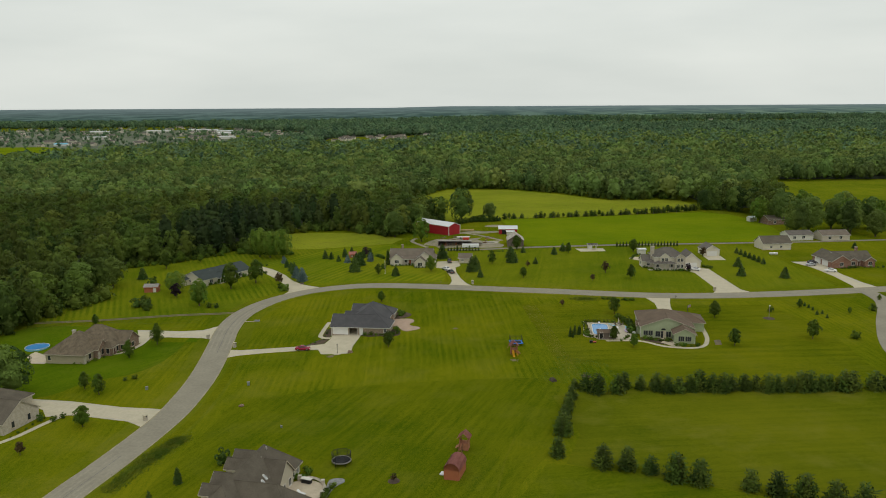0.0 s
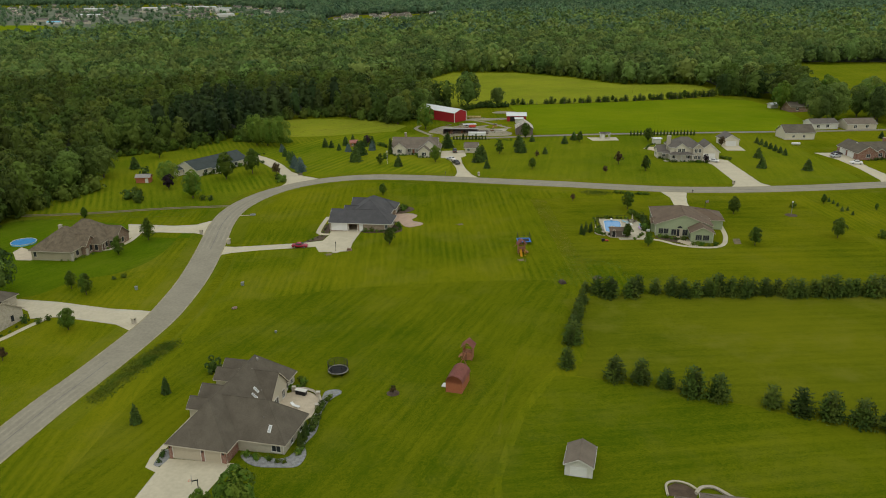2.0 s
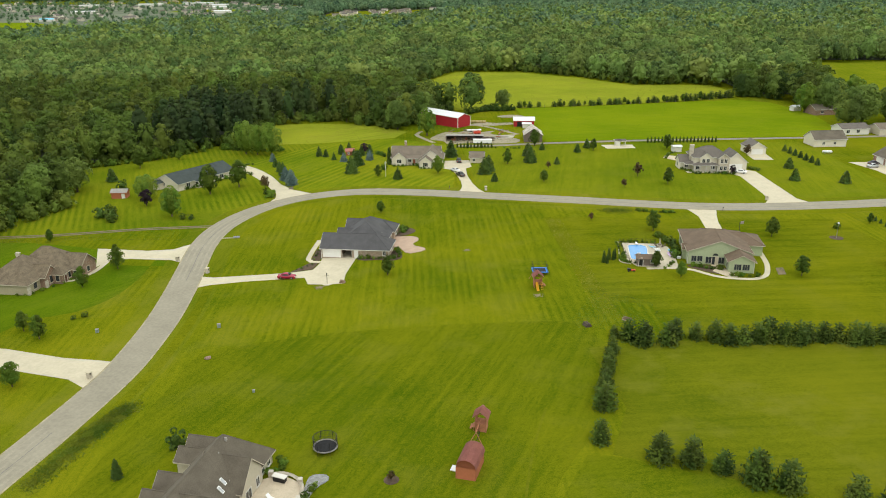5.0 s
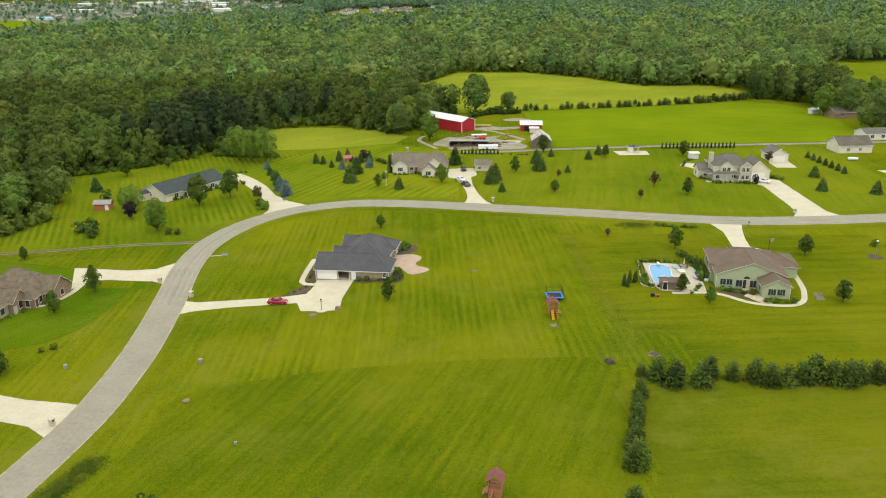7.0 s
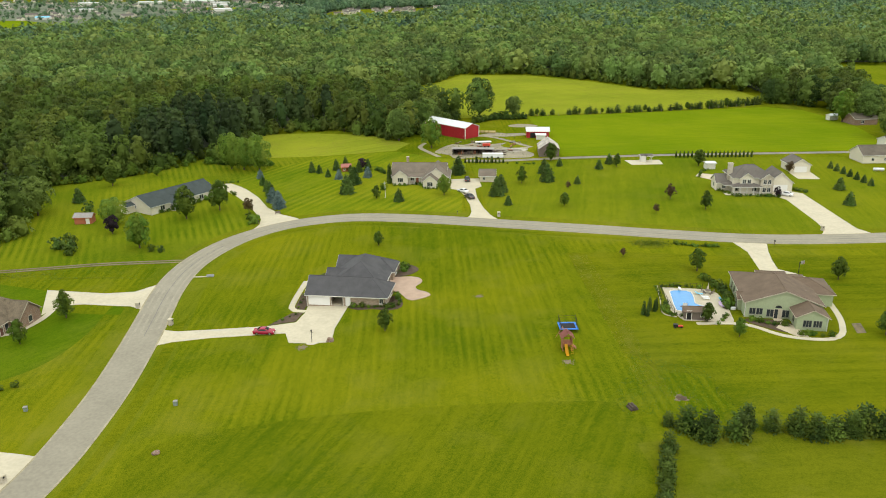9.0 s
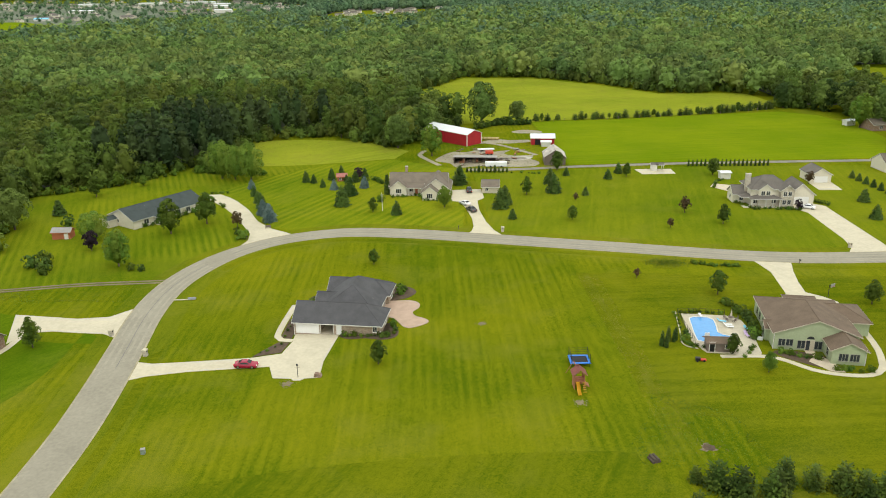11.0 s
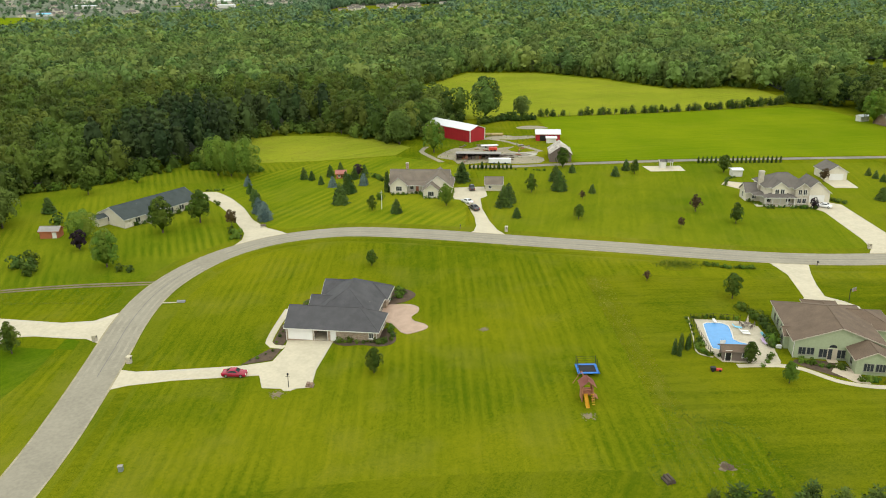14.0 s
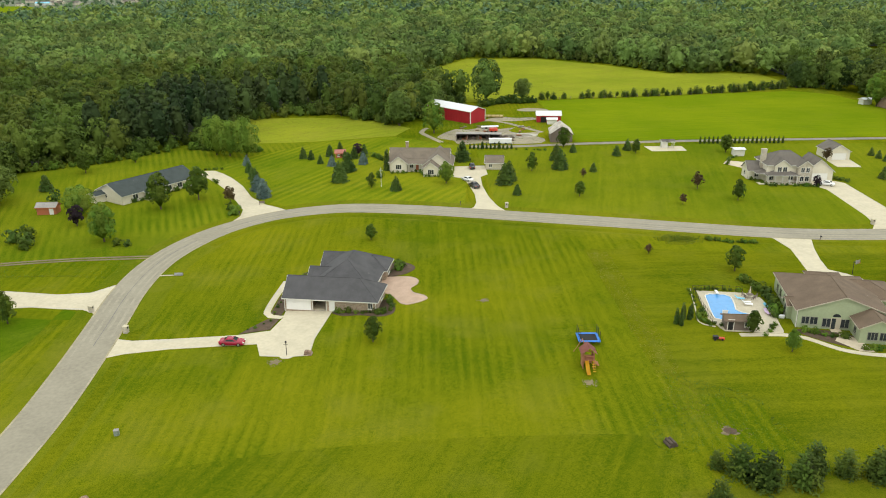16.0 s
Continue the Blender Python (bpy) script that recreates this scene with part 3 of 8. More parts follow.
sheet("back_lane", ribbon(smooth_line([(-2, 373.5), (12, 372.5), (33, 375), (50, 377), (75, 380.3), (103, 382.5), (129, 384.5), (157, 386.5), (190, 389.5), (226, 394), (300, 402)], 6), 1.7), 0.06, M_GRAVEL, "narrow gravel lane along the hay field", "lane")
sheet("ditch_band", ribbon(ROAD[9:-30], -5.6, 8.0), 0.024, M_LAWN_SAGE, "darker green grass of the shallow roadside ditch", "ditch")


# ---- foliage shapes ----
ICO1 = bmesh.new()
bmesh.ops.create_icosphere(ICO1, subdivisions=1, radius=1)
ICO1_V = np.array([v.co[:] for v in ICO1.verts])
ICO1_F = np.array([[v.index for v in f.verts] for f in ICO1.faces])
ICO1.free()

def leaf_clumps(rng, centres, normals, size, loose=0.38):
    """Small bent leaf-clump quads at the centres, facing roughly along the normals."""
    n = len(centres)
    nn = normals + rng.normal(0, loose, (n, 3))
    nn /= np.linalg.norm(nn, axis=1)[:, None]
    a = np.cross(nn, rng.normal(0, 1, (n, 3)))
    a /= np.linalg.norm(a, axis=1)[:, None]
    b = np.cross(nn, a)
    s = size * rng.uniform(0.6, 1.3, (n, 1))
    v = np.stack([centres + a * s, centres + b * s * 0.75 - nn * s * 0.25, centres - a * s, centres - b * s * 0.75 - nn * s * 0.25], 1).reshape(-1, 3)
    k = np.arange(n)[:, None] * 4
    f = np.concatenate([k + np.array([[0, 1, 2]]), k + np.array([[0, 2, 3]])])
    return v, f


def join_arrays(pieces):
    vs, fs, o = [], [], 0
    for v, f in pieces:
        vs.append(v)
        fs.append(f + o)
        o += len(v)
    return np.concatenate(vs), np.concatenate(fs)


def wood_crown(rng, height, radius, base, lumps, leaves, size, taper=0.0):
    """A tree of the canopy: a small dark core and leaf clumps on rounded boughs, with gaps between them."""
    mid, half = (height + base) / 2, (height - base) / 2
    core = ICO1_V * (1 + 0.15 * rng.normal(0, 1, (len(ICO1_V), 1))) * [radius * 0.6, radius * 0.6, half * 0.78] + [0, 0, mid - 0.12 * half]
    pieces = [(core, ICO1_F)]
    turn = rng.uniform(0, 2 * math.pi)
    for i in range(lumps):
        q = (i + 0.5) / lumps
        h = 1.0 - 1.9 * q
        a = turn + i * 2.4 + rng.normal(0, 0.25)
        w = radius * 0.66 * math.sqrt(max(0.02, 1 - h * h)) * (1 - taper * max(0.0, h)) * rng.uniform(0.8, 1.15)
        k = radius * rng.uniform(0.36, 0.56) * (1 - taper * 0.45 * max(0.0, h))
        c = np.array([math.cos(a) * w, math.sin(a) * w, mid + h * half * 0.76 + rng.normal(0, 0.04) * half])
        n = leaves // lumps
        d = rng.normal(0, 1, (n, 3)) + [math.cos(a) * 0.5, math.sin(a) * 0.5, 0.75]
        d /= np.linalg.norm(d, axis=1)[:, None]
        pieces.append(leaf_clumps(rng, d * [k, k, k * 0.85] * rng.uniform(0.82, 1.06, (n, 1)) + c, d, size, 0.22))
    return join_arrays(pieces)


def conifer_crown(rng, height, radius, base, tiers, per, size, droop=0.25, full=0.85, ragged=0.0):
    """A conifer crown: tiers of drooping boughs, narrowing to a leader."""
    pieces = []
    k = np.linspace(0, 2 * math.pi, 9)[:-1]
    core = np.concatenate([np.stack([np.cos(k) * radius * 0.55, np.sin(k) * radius * 0.55, np.full(8, base)], 1), [[0, 0, height * 0.96]]])
    pieces.append((core, np.array([[i, (i + 1) % 8, 8] for i in range(8)])))
    for t in range(tiers):
        q = (t + rng.uniform(0, 0.6)) / tiers
        z = base + (height - base) * q
        r = (radius * (1 - q) ** full + 0.05) * (1 + rng.normal(0, ragged))
        n = max(4, int(per * (1 - q * 0.7)))
        ang = rng.uniform(0, 2 * math.pi) + np.arange(n) * 2 * math.pi / n + rng.normal(0, 0.2, n)
        rr = r * rng.uniform(0.75 - ragged, 1.15 + ragged, n)
        s = size * (0.45 + 0.75 * (1 - q))
        ca, sa = np.cos(ang), np.sin(ang)
        root = np.stack([ca * rr * 0.15, sa * rr * 0.15, np.full(n, z + r * 0.12)], 1)
        tip = np.stack([ca * rr, sa * rr, z - rr * droop], 1)
        side = np.stack([-sa, ca, np.zeros(n)], 1) * s
        midp = root * 0.4 + tip * 0.6
        v = np.stack([root, midp + side - [0, 0, 0.12 * s], tip, midp - side - [0, 0, 0.12 * s], midp + [0, 0, 0.35 * s]], 1).reshape(-1, 3)
        j = np.arange(n)[:, None] * 5
        f = np.concatenate([j + np.array([[0, 1, 4]]), j + np.array([[1, 2, 4]]), j + np.array([[2, 3, 4]]), j + np.array([[3, 0, 4]])])
        pieces.append((v, f))
    n = int(tiers * per * 1.6)
    q = 1 - np.sqrt(rng.uniform(0, 1, n))
    ang = rng.uniform(0, 2 * math.pi, n)
    rr = (radius * (1 - q) ** full + 0.04) * rng.uniform(0.7, 1.05 + ragged, n)
    d = np.stack([np.cos(ang), np.sin(ang), np.full(n, 0.5)], 1)
    pieces.append(leaf_clumps(rng, np.stack([np.cos(ang) * rr, np.sin(ang) * rr, base + (height - base) * q], 1), d, size * 0.6))
    return join_arrays(pieces)


def scatter(template_list, spots, rng):
    """Copies of template crowns at (x, y, z, scale) spots, as one pair of arrays."""
    pieces = []
    for i, (v, f) in enumerate(template_list):
        mine = spots[i::len(template_list)]
        if not len(mine):
            continue
        a = rng.uniform(0, 2 * math.pi, len(mine))
        c, s = np.cos(a), np.sin(a)
        sc = mine[:, 3]
        wid = sc * rng.uniform(0.85, 1.2, len(mine))
        X = (v[None, :, 0] * c[:, None] - v[None, :, 1] * s[:, None]) * wid[:, None] + mine[:, 0:1]
        Y = (v[None, :, 0] * s[:, None] + v[None, :, 1] * c[:, None]) * wid[:, None] + mine[:, 1:2]
        Z = v[None, :, 2] * sc[:, None] + mine[:, 2:3]
        vv = np.stack([X, Y, Z], 2).reshape(-1, 3)
        ff = (f[None] + (np.arange(len(mine)) * len(v))[:, None, None]).reshape(-1, 3)
        pieces.append((vv, ff))
    return join_arrays(pieces)


# ---- the plain at the skyline, a glowing backdrop with painted haze ----
def distance_mat():
    """Far woods and fields in a glowing colour with haze painted in: long thin bands, paler towards the skyline."""
    m = bpy.data.materials.new("painted_haze_distance")
    m.use_nodes = True
    t = m.node_tree
    t.nodes.clear()
    geo = t.nodes.new("ShaderNodeNewGeometry")
    sep = t.nodes.new("ShaderNodeSeparateXYZ")
    t.links.new(geo.outputs["Position"], sep.inputs[0])
    mp = t.nodes.new("ShaderNodeMapping")
    mp.inputs["Scale"].default_value = (0.007, 0.0042, 0.0)
    t.links.new(geo.outputs["Position"], mp.inputs["Vector"])
    no = t.nodes.new("ShaderNodeTexNoise")
    no.inputs["Scale"].default_value = 1.0
    no.inputs["Detail"].default_value = 7
    no.inputs["Roughness"].default_value = 0.65
    t.links.new(mp.outputs[0], no.inputs["Vector"])
    ra = t.nodes.new("ShaderNodeMapRange")
    ra.inputs[1].default_value, ra.inputs[2].default_value = 0.45, 0.58
    t.links.new(no.outputs["Fac"], ra.inputs[0])

    def blend(fac, a, b):
        n = t.nodes.new("ShaderNodeMix")
        n.data_type = 'RGBA'
        t.links.new(fac, n.inputs[0])
        for k, c in ((6, a), (7, b)):
            if isinstance(c, tuple):
                n.inputs[k].default_value = (*c, 1)
            else:
                t.links.new(c, n.inputs[k])
        return n.outputs[2]

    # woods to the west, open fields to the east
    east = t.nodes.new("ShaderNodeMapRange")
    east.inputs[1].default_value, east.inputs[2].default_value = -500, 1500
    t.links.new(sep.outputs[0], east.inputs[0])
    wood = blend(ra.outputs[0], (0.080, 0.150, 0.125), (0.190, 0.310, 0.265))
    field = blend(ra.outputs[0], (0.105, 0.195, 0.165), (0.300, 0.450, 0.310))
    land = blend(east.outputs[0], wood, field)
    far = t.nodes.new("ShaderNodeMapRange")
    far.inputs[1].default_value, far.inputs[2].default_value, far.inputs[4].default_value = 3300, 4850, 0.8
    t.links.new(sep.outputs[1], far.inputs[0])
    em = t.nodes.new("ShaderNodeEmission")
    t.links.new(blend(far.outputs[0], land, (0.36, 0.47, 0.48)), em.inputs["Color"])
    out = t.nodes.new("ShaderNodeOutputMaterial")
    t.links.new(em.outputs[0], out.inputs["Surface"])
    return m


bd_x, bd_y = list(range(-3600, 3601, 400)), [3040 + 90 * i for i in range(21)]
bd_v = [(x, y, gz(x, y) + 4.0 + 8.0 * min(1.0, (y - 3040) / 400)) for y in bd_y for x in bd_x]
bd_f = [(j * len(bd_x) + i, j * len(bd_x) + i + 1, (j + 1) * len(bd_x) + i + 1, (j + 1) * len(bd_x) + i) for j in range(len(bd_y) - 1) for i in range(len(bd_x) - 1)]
tagged(new("backdrop", mesh_of("backdrop", bd_v, bd_f, distance_mat(), True)), "glowing backdrop of far woods and fields with painted haze", "backdrop", "", "structure")

# ---- the woods ----
OPEN = [  # clearings
    [(-150, -300), (-152, 240), (-146, 262), (-138, 290), (-158, 335), (-160, 358), (-135, 366), (-112, 386), (-104, 392), (-101, 440), (-80, 450), (-62, 444), (-36, 418), (-18, 424), (-22, 436), (-11, 450), (-5, 466), (-9, 482), (-32, 500), (-42, 530), (-40, 560), (-25, 600), (-6, 652), (46, 644), (86, 610), (117, 570),
     (168, 570), (172, 540), (168, 509), (186, 504), (188, 488), (196, 470), (210, 466), (222, 500), (246, 590), (276, 692), (400, 716), (720, 765), (900, 500), (900, -300)],
    [(-1500, 1060), (-640, 1070), (-600, 1200), (-510, 1370), (-400, 1570), (-330, 1800), (-420, 2300), (-900, 2780), (-1900, 2780)],
    [(-310, 1360), (-110, 1330), (-20, 1560), (-40, 1860), (-260, 1880)],
    [(330, 2500), (900, 2400), (1500, 2600), (1500, 2900), (400, 2900)],
    [(560, 1080), (700, 1060), (720, 1130), (580, 1140)],
]


def wooded(x, y):
    return not any(inside(x, y, p) for p in OPEN)


def wood_spots(rng, y0, y1, step, half_slope, lo, hi, extra=0.0):
    out = []
    y = y0
    while y < y1:
        w = half_slope * (y + 20) + 60 + extra
        x = -w
        while x < w:
            px, py = x + rng.uniform(-0.36, 0.36) * step, y + rng.uniform(-0.36, 0.36) * step
            if wooded(px, py):
                out.append((px, py, gz(px, py), rng.uniform(lo, hi)))
            x += step
        y += step
    return np.array(out)


rng = np.random.default_rng(7)
near_tpl = [wood_crown(rng, 16, 5.0, 0.5, 13, 560, 0.58) for _ in range(6)] + [wood_crown(rng, 18.5, 4.4, 0.5, 13, 520, 0.56, taper=0.3) for _ in range(3)]
mid_tpl = [wood_crown(rng, 16, 6.1, 1, 11, 286, 0.92) for _ in range(6)]
far_tpl = [wood_crown(rng, 16, 7.8, 0, 7, 49, 1.9) for _ in range(5)]
near = wood_spots(rng, 236, 560, 9.2, 0.6, 0.7, 1.15)
mid = wood_spots(rng, 560, 900, 11.0, 0.59, 0.75, 1.25)
far = wood_spots(rng, 900, 1650, 14.2, 0.59, 0.75, 1.3)
farther = wood_spots(rng, 1650, 3100, 18.5, 0.59, 0.7, 1.4)
in_pines = (near[:, 0] > -150) & (near[:, 0] < -70) & (near[:, 1] > 382) & (near[:, 1] < 470)
roll = rng.uniform(0, 1, len(near))
dark_pine = near[in_pines & (roll < 0.94)]
near = near[~(in_pines & (roll < 0.94))]
# young growth and brush along the wood's front
edge = wood_spots(rng, 236, 660, 5.0, 0.62, 0.28, 0.5)
edge = np.array([p for p in edge if not wooded(p[0], p[1] - 13) or not wooded(p[0] + 11, p[1] - 5)])
edge_tpl = [wood_crown(rng, 15, 7.0, -3, 9, 220, 1.0) for _ in range(4)]


def woods(name, spots, tpl, label, material=M_LEAF):
    v, f = scatter(tpl, spots, rng)
    me = fast_mesh(name, v, f, material)
    # one random tone for each crown
    sizes = np.concatenate([np.full(len(spots[i::len(tpl)]), len(tpl[i][0])) for i in range(len(tpl))])
    tone = np.ones((len(sizes), 4), np.float32)
    tone[:, :3] = rng.uniform(0, 1, (len(sizes), 3))
    me.attributes.new("crown_tone", 'FLOAT_COLOR', 'POINT').data.foreach_set("color", np.repeat(tone, sizes, axis=0).ravel())
    return tagged(new(name, me), label, "woods", "", "stuff")


woods("near_woods", near, near_tpl, "dense mixed broadleaf wood of uneven green crowns", M_DARK_LEAF)
woods("middle_woods", mid, mid_tpl, "dense broadleaf woodland canopy", M_LIGHT_LEAF)
# the share of haze-tinted crowns grows with distance
turn_hazy = rng.uniform(820, 1900, len(far)) < far[:, 1]
woods("far_woods", far[~turn_hazy], far_tpl, "far woodland canopy in mixed greens", M_LIGHT_LEAF)
woods("distant_woods", np.concatenate([far[turn_hazy], farther]), far_tpl, "distant woodland canopy towards the skyline, haze tinted into its leaf colour", M_HAZE_CANOPY)
pine_tpl = [wood_crown(rng, 21, 4.2, 1, 16, 460, 0.6, taper=0.8) for _ in range(4)]
woods("wood_edge_brush", edge, edge_tpl, "young trees and brush along the wood's front", M_DARK_LEAF)
woods("pine_stand", dark_pine, pine_tpl, "tall dark pines at the edge of the wood", M_PINE_DARK)
# stems along the wood's edge
bm = bmesh.new()
for x, y, z, s in near:
    if y < 470 and rng.uniform() < 0.3 and not (wooded(x + 12, y - 16) and wooded(x, y - 16)):
        rod(bm, (x, y, z - 0.3), (x + rng.uniform(-0.4, 0.4), y, z + 8 * s), 0.26, 0.14, 6)
tagged(new("edge_stems", bm_mesh("edge_stems", bm, M_BARK)), "grey-brown stems at the wood's edge", "tree trunks", "", "stuff")

# dark ground under the trees, so that grass doesn't show between crowns
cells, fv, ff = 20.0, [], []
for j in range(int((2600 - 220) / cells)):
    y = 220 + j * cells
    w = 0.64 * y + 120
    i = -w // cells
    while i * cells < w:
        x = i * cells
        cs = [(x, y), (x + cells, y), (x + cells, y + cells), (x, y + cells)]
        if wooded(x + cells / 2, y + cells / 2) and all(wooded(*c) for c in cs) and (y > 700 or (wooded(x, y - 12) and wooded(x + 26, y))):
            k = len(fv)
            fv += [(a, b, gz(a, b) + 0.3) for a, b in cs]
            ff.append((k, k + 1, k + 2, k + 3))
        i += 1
tagged(new("woodland_floor", mesh_of("woodland_floor", fv, ff, M_FLOOR)), "dark ground under the woods", "woodland floor", "", "structure")


# ---- houses ----
def roof_wing(house, u0, u1, v0, v1, ze, pitch, axis, ends, roof_m, trim_m, over=0.45):
    """A pitched roof over a rectangle: its ridge along axis, each end a gable ('g') or a hip ('h')."""
    a0, a1, b0, b1 = (u0, u1, v0, v1) if axis == 'u' else (v0, v1, u0, u1)
    hw, mid = (b1 - b0) / 2, (b0 + b1) / 2
    zl, zr = ze - over * pitch, ze + hw * pitch
    e0 = a0 - (over if ends[0] == 'h' else 0.35)
    e1 = a1 + (over if ends[1] == 'h' else 0.35)
    r0 = min(a0 + hw, (a0 + a1) / 2) if ends[0] == 'h' else e0
    r1 = max(a1 - hw, (a0 + a1) / 2 + 0.01) if ends[1] == 'h' else e1
    bl, bh = mid - hw - over, mid + hw + over
    pts = [(e0, bl, zl), (e1, bl, zl), (e1, bh, zl), (e0, bh, zl), (r0, mid, zr), (r1, mid, zr)]

    def put(p, dz=0.0):
        return (p[0], p[1], p[2] + dz) if axis == 'u' else (p[1], p[0], p[2] + dz)

    th = 0.17
    bm = bmesh.new()
    top = [bm.verts.new(put(p, th)) for p in pts]
    bot = [bm.verts.new(put(p, 0.0)) for p in pts]
    for vs in (top, bot):
        bm.faces.new((vs[0], vs[1], vs[5], vs[4]))
        bm.faces.new((vs[2], vs[3], vs[4], vs[5]))
        if ends[0] == 'h':
            bm.faces.new((vs[3], vs[0], vs[4]))
        if ends[1] == 'h':
            bm.faces.new((vs[1], vs[2], vs[5]))
    rim = [0, 1] + ([5] if ends[1] == 'g' else []) + [2, 3] + ([4] if ends[0] == 'g' else [])
    for i, j in zip(rim, rim[1:] + rim[:1]):
        bm.faces.new((top[i], top[j], bot[j], bot[i]))
    roof = part("roof", bm, roof_m, house)
    # white boards along eaves and rakes
    centre = Vector(put(((a0 + a1) / 2, mid, 0)))
    for i, j in zip(rim, rim[1:] + rim[:1]):
        p, q = Vector(put(pts[i])), Vector(put(pts[j]))
        d = q - p
        n = Vector((d.y, -d.x, 0)).normalized()
        if n.dot((p + q) / 2 - centre) < 0:
            n = -n
        vs = []
        bm = bmesh.new()
        for base in (p, q):
            for off in (0.004, 0.05):
                for dz in (-0.05, 0.13):
                    vs.append(bm.verts.new(base + n * off + Vector((0, 0, dz))))
        for f in ((0, 1, 3, 2), (4, 6, 7, 5), (0, 4, 5, 1), (2, 3, 7, 6), (1, 5, 7, 3), (0, 2, 6, 4)):
            bm.faces.new([vs[k] for k in f])
        part("fascia", bm, trim_m, roof, "painted fascia board")
    # ridge and hip caps
    bm = bmesh.new()
    rod(bm, put(pts[4], th), put(pts[5], th), 0.09, n=6)
    for e, r in ((ends[0], (4, (0, 3))), (ends[1], (5, (1, 2)))):
        if e == 'h':
            for k in r[1]:
                rod(bm, put(pts[r[0]], th), put(pts[k], th), 0.07, n=6)
    part("ridge_cap", bm, roof_m, roof)
    return roof


def wing(house, u0, u1, v0, v1, ze, pitch, axis, ends, wall_m, roof_m, trim_m, over=0.45, walls=True):
    """Walls of one rectangular block, gable walls included, and its roof."""
    if walls:
        bm = boxes((u0, u1, v0, v1, -1.2, ze - 0.02))
        a0, a1, b0, b1 = (u0, u1, v0, v1) if axis == 'u' else (v0, v1, u0, u1)
        hw, mid = (b1 - b0) / 2, (b0 + b1) / 2
        for e, s, d in ((ends[0], a0, 0.2), (ends[1], a1, -0.2)):
            if e == 'g':
                tri = [(b0, ze - 0.02), (b1, ze - 0.02), (mid, ze + hw * pitch - 0.03)]
                vs = [[bm.verts.new((s + k, b, z) if axis == 'u' else (b, s + k, z)) for b, z in tri] for k in (0, d)]
                bm.faces.new(vs[0])
                bm.faces.new(vs[1][::-1])
                for i in range(3):
                    bm.faces.new((vs[0][i], vs[0][(i + 1) % 3], vs[1][(i + 1) % 3], vs[1][i]))
        part("wall", bm, wall_m, house)
    return roof_wing(house, u0, u1, v0, v1, ze, pitch, axis, ends, roof_m, trim_m, over)


FACING = {'-v': 0, '+u': 90, '+v': 180, '-u': 270}
WINDOW_MESHES = {}


def window(house, u, v, z, w, h, facing, trim_m=None, mullions=1):
    """A framed window standing slightly proud of a wall; z is its sill."""
    trim_m = trim_m or M_TRIM
    key = (w, h, mullions, trim_m.name)
    if key not in WINDOW_MESHES:
        f = 0.09
        bm = bmesh.new()
        ring = [[bm.verts.new((sx * (w / 2 + k), y, h / 2 + sz * (h / 2 + k))) for sx, sz in ((-1, -1), (1, -1), (1, 1), (-1, 1))] for y in (-0.06, 0.0) for k in (f, 0.0)]
        for i in range(4):
            j = (i + 1) % 4
            for p, q in ((0, 1), (1, 3), (3, 2), (2, 0)):
                bm.faces.new((ring[p][i], ring[p][j], ring[q][j], ring[q][i]))
        WINDOW_MESHES[key] = (bm_mesh("window", bm, trim_m), bm_mesh("pane", boxes((-w / 2, w / 2, -0.025, 0.0, 0, h)), M_GLASS),
                              bm_mesh("sill", boxes((-w / 2 - 0.14, w / 2 + 0.14, -0.14, 0.0, -0.16, -f - 0.003)), trim_m),
                              bm_mesh("mullion", boxes((-0.04, 0.04, -0.05, -0.026, 0, h)), trim_m))
    ob = new("window", WINDOW_MESHES[key][0])
    ob.parent = house
    ob.matrix_basis = pose(u, v, z, 0, 0, FACING[facing])
    for n, me in (("pane", WINDOW_MESHES[key][1]), ("sill", WINDOW_MESHES[key][2])):
        o = new(n, me)
        o.parent = ob
    for i in range(mullions):
        o = new("mullion", WINDOW_MESHES[key][3])
        o.parent = ob
        o.location.x = -w / 2 + w * (i + 1) / (mullions + 1)
    return ob


def panel_door(house, u, v, w, h, facing, material, name="garage_door", rows=4, cols=4, z=0.0):
    bars = [(-w / 2, w / 2, -0.03, 0.0, 0, h)]
    for r in range(rows):
        for c in range(cols):
            x0, z0 = -w / 2 + w * c / cols, h * r / rows
            bars.append((x0 + 0.06, x0 + w / cols - 0.06, -0.05, -0.028, z0 + 0.06, z0 + h / rows - 0.06))
    ob = part(name, boxes(*bars), material, house)
    ob.matrix_basis = pose(u, v, z, 0, 0, FACING[facing])
    fr = part("door_frame", boxes((-w / 2 - 0.12, -w / 2 - 0.002, -0.07, 0, 0, h + 0.12), (w / 2 + 0.002, w / 2 + 0.12, -0.07, 0, 0, h + 0.12), (-w / 2 - 0.002, w / 2 + 0.002, -0.07, 0, h + 0.003, h + 0.12)), M_TRIM, ob)
    return ob


def front_door(house, u, v, facing, material=None, z=0.0):
    ob = part("door", boxes((-0.48, 0.48, -0.05, 0, 0, 2.08), (-0.3, 0.3, -0.07, -0.05, 0.25, 0.9), (-0.3, 0.3, -0.07, -0.05, 1.1, 1.9)), material or M_DOOR_DARK, house)
    ob.matrix_basis = pose(u, v, z, 0, 0, FACING[facing])
    part("door_frame", boxes((-0.6, -0.482, -0.08, 0, 0, 2.2), (0.482, 0.6, -0.08, 0, 0, 2.2), (-0.482, 0.482, -0.08, 0, 2.083, 2.2)), M_TRIM, ob)
    part("handle", boxes((0.36, 0.41, -0.12, -0.05, 0.98, 1.1)), M_CHROME, ob, "metal handle")
    return ob


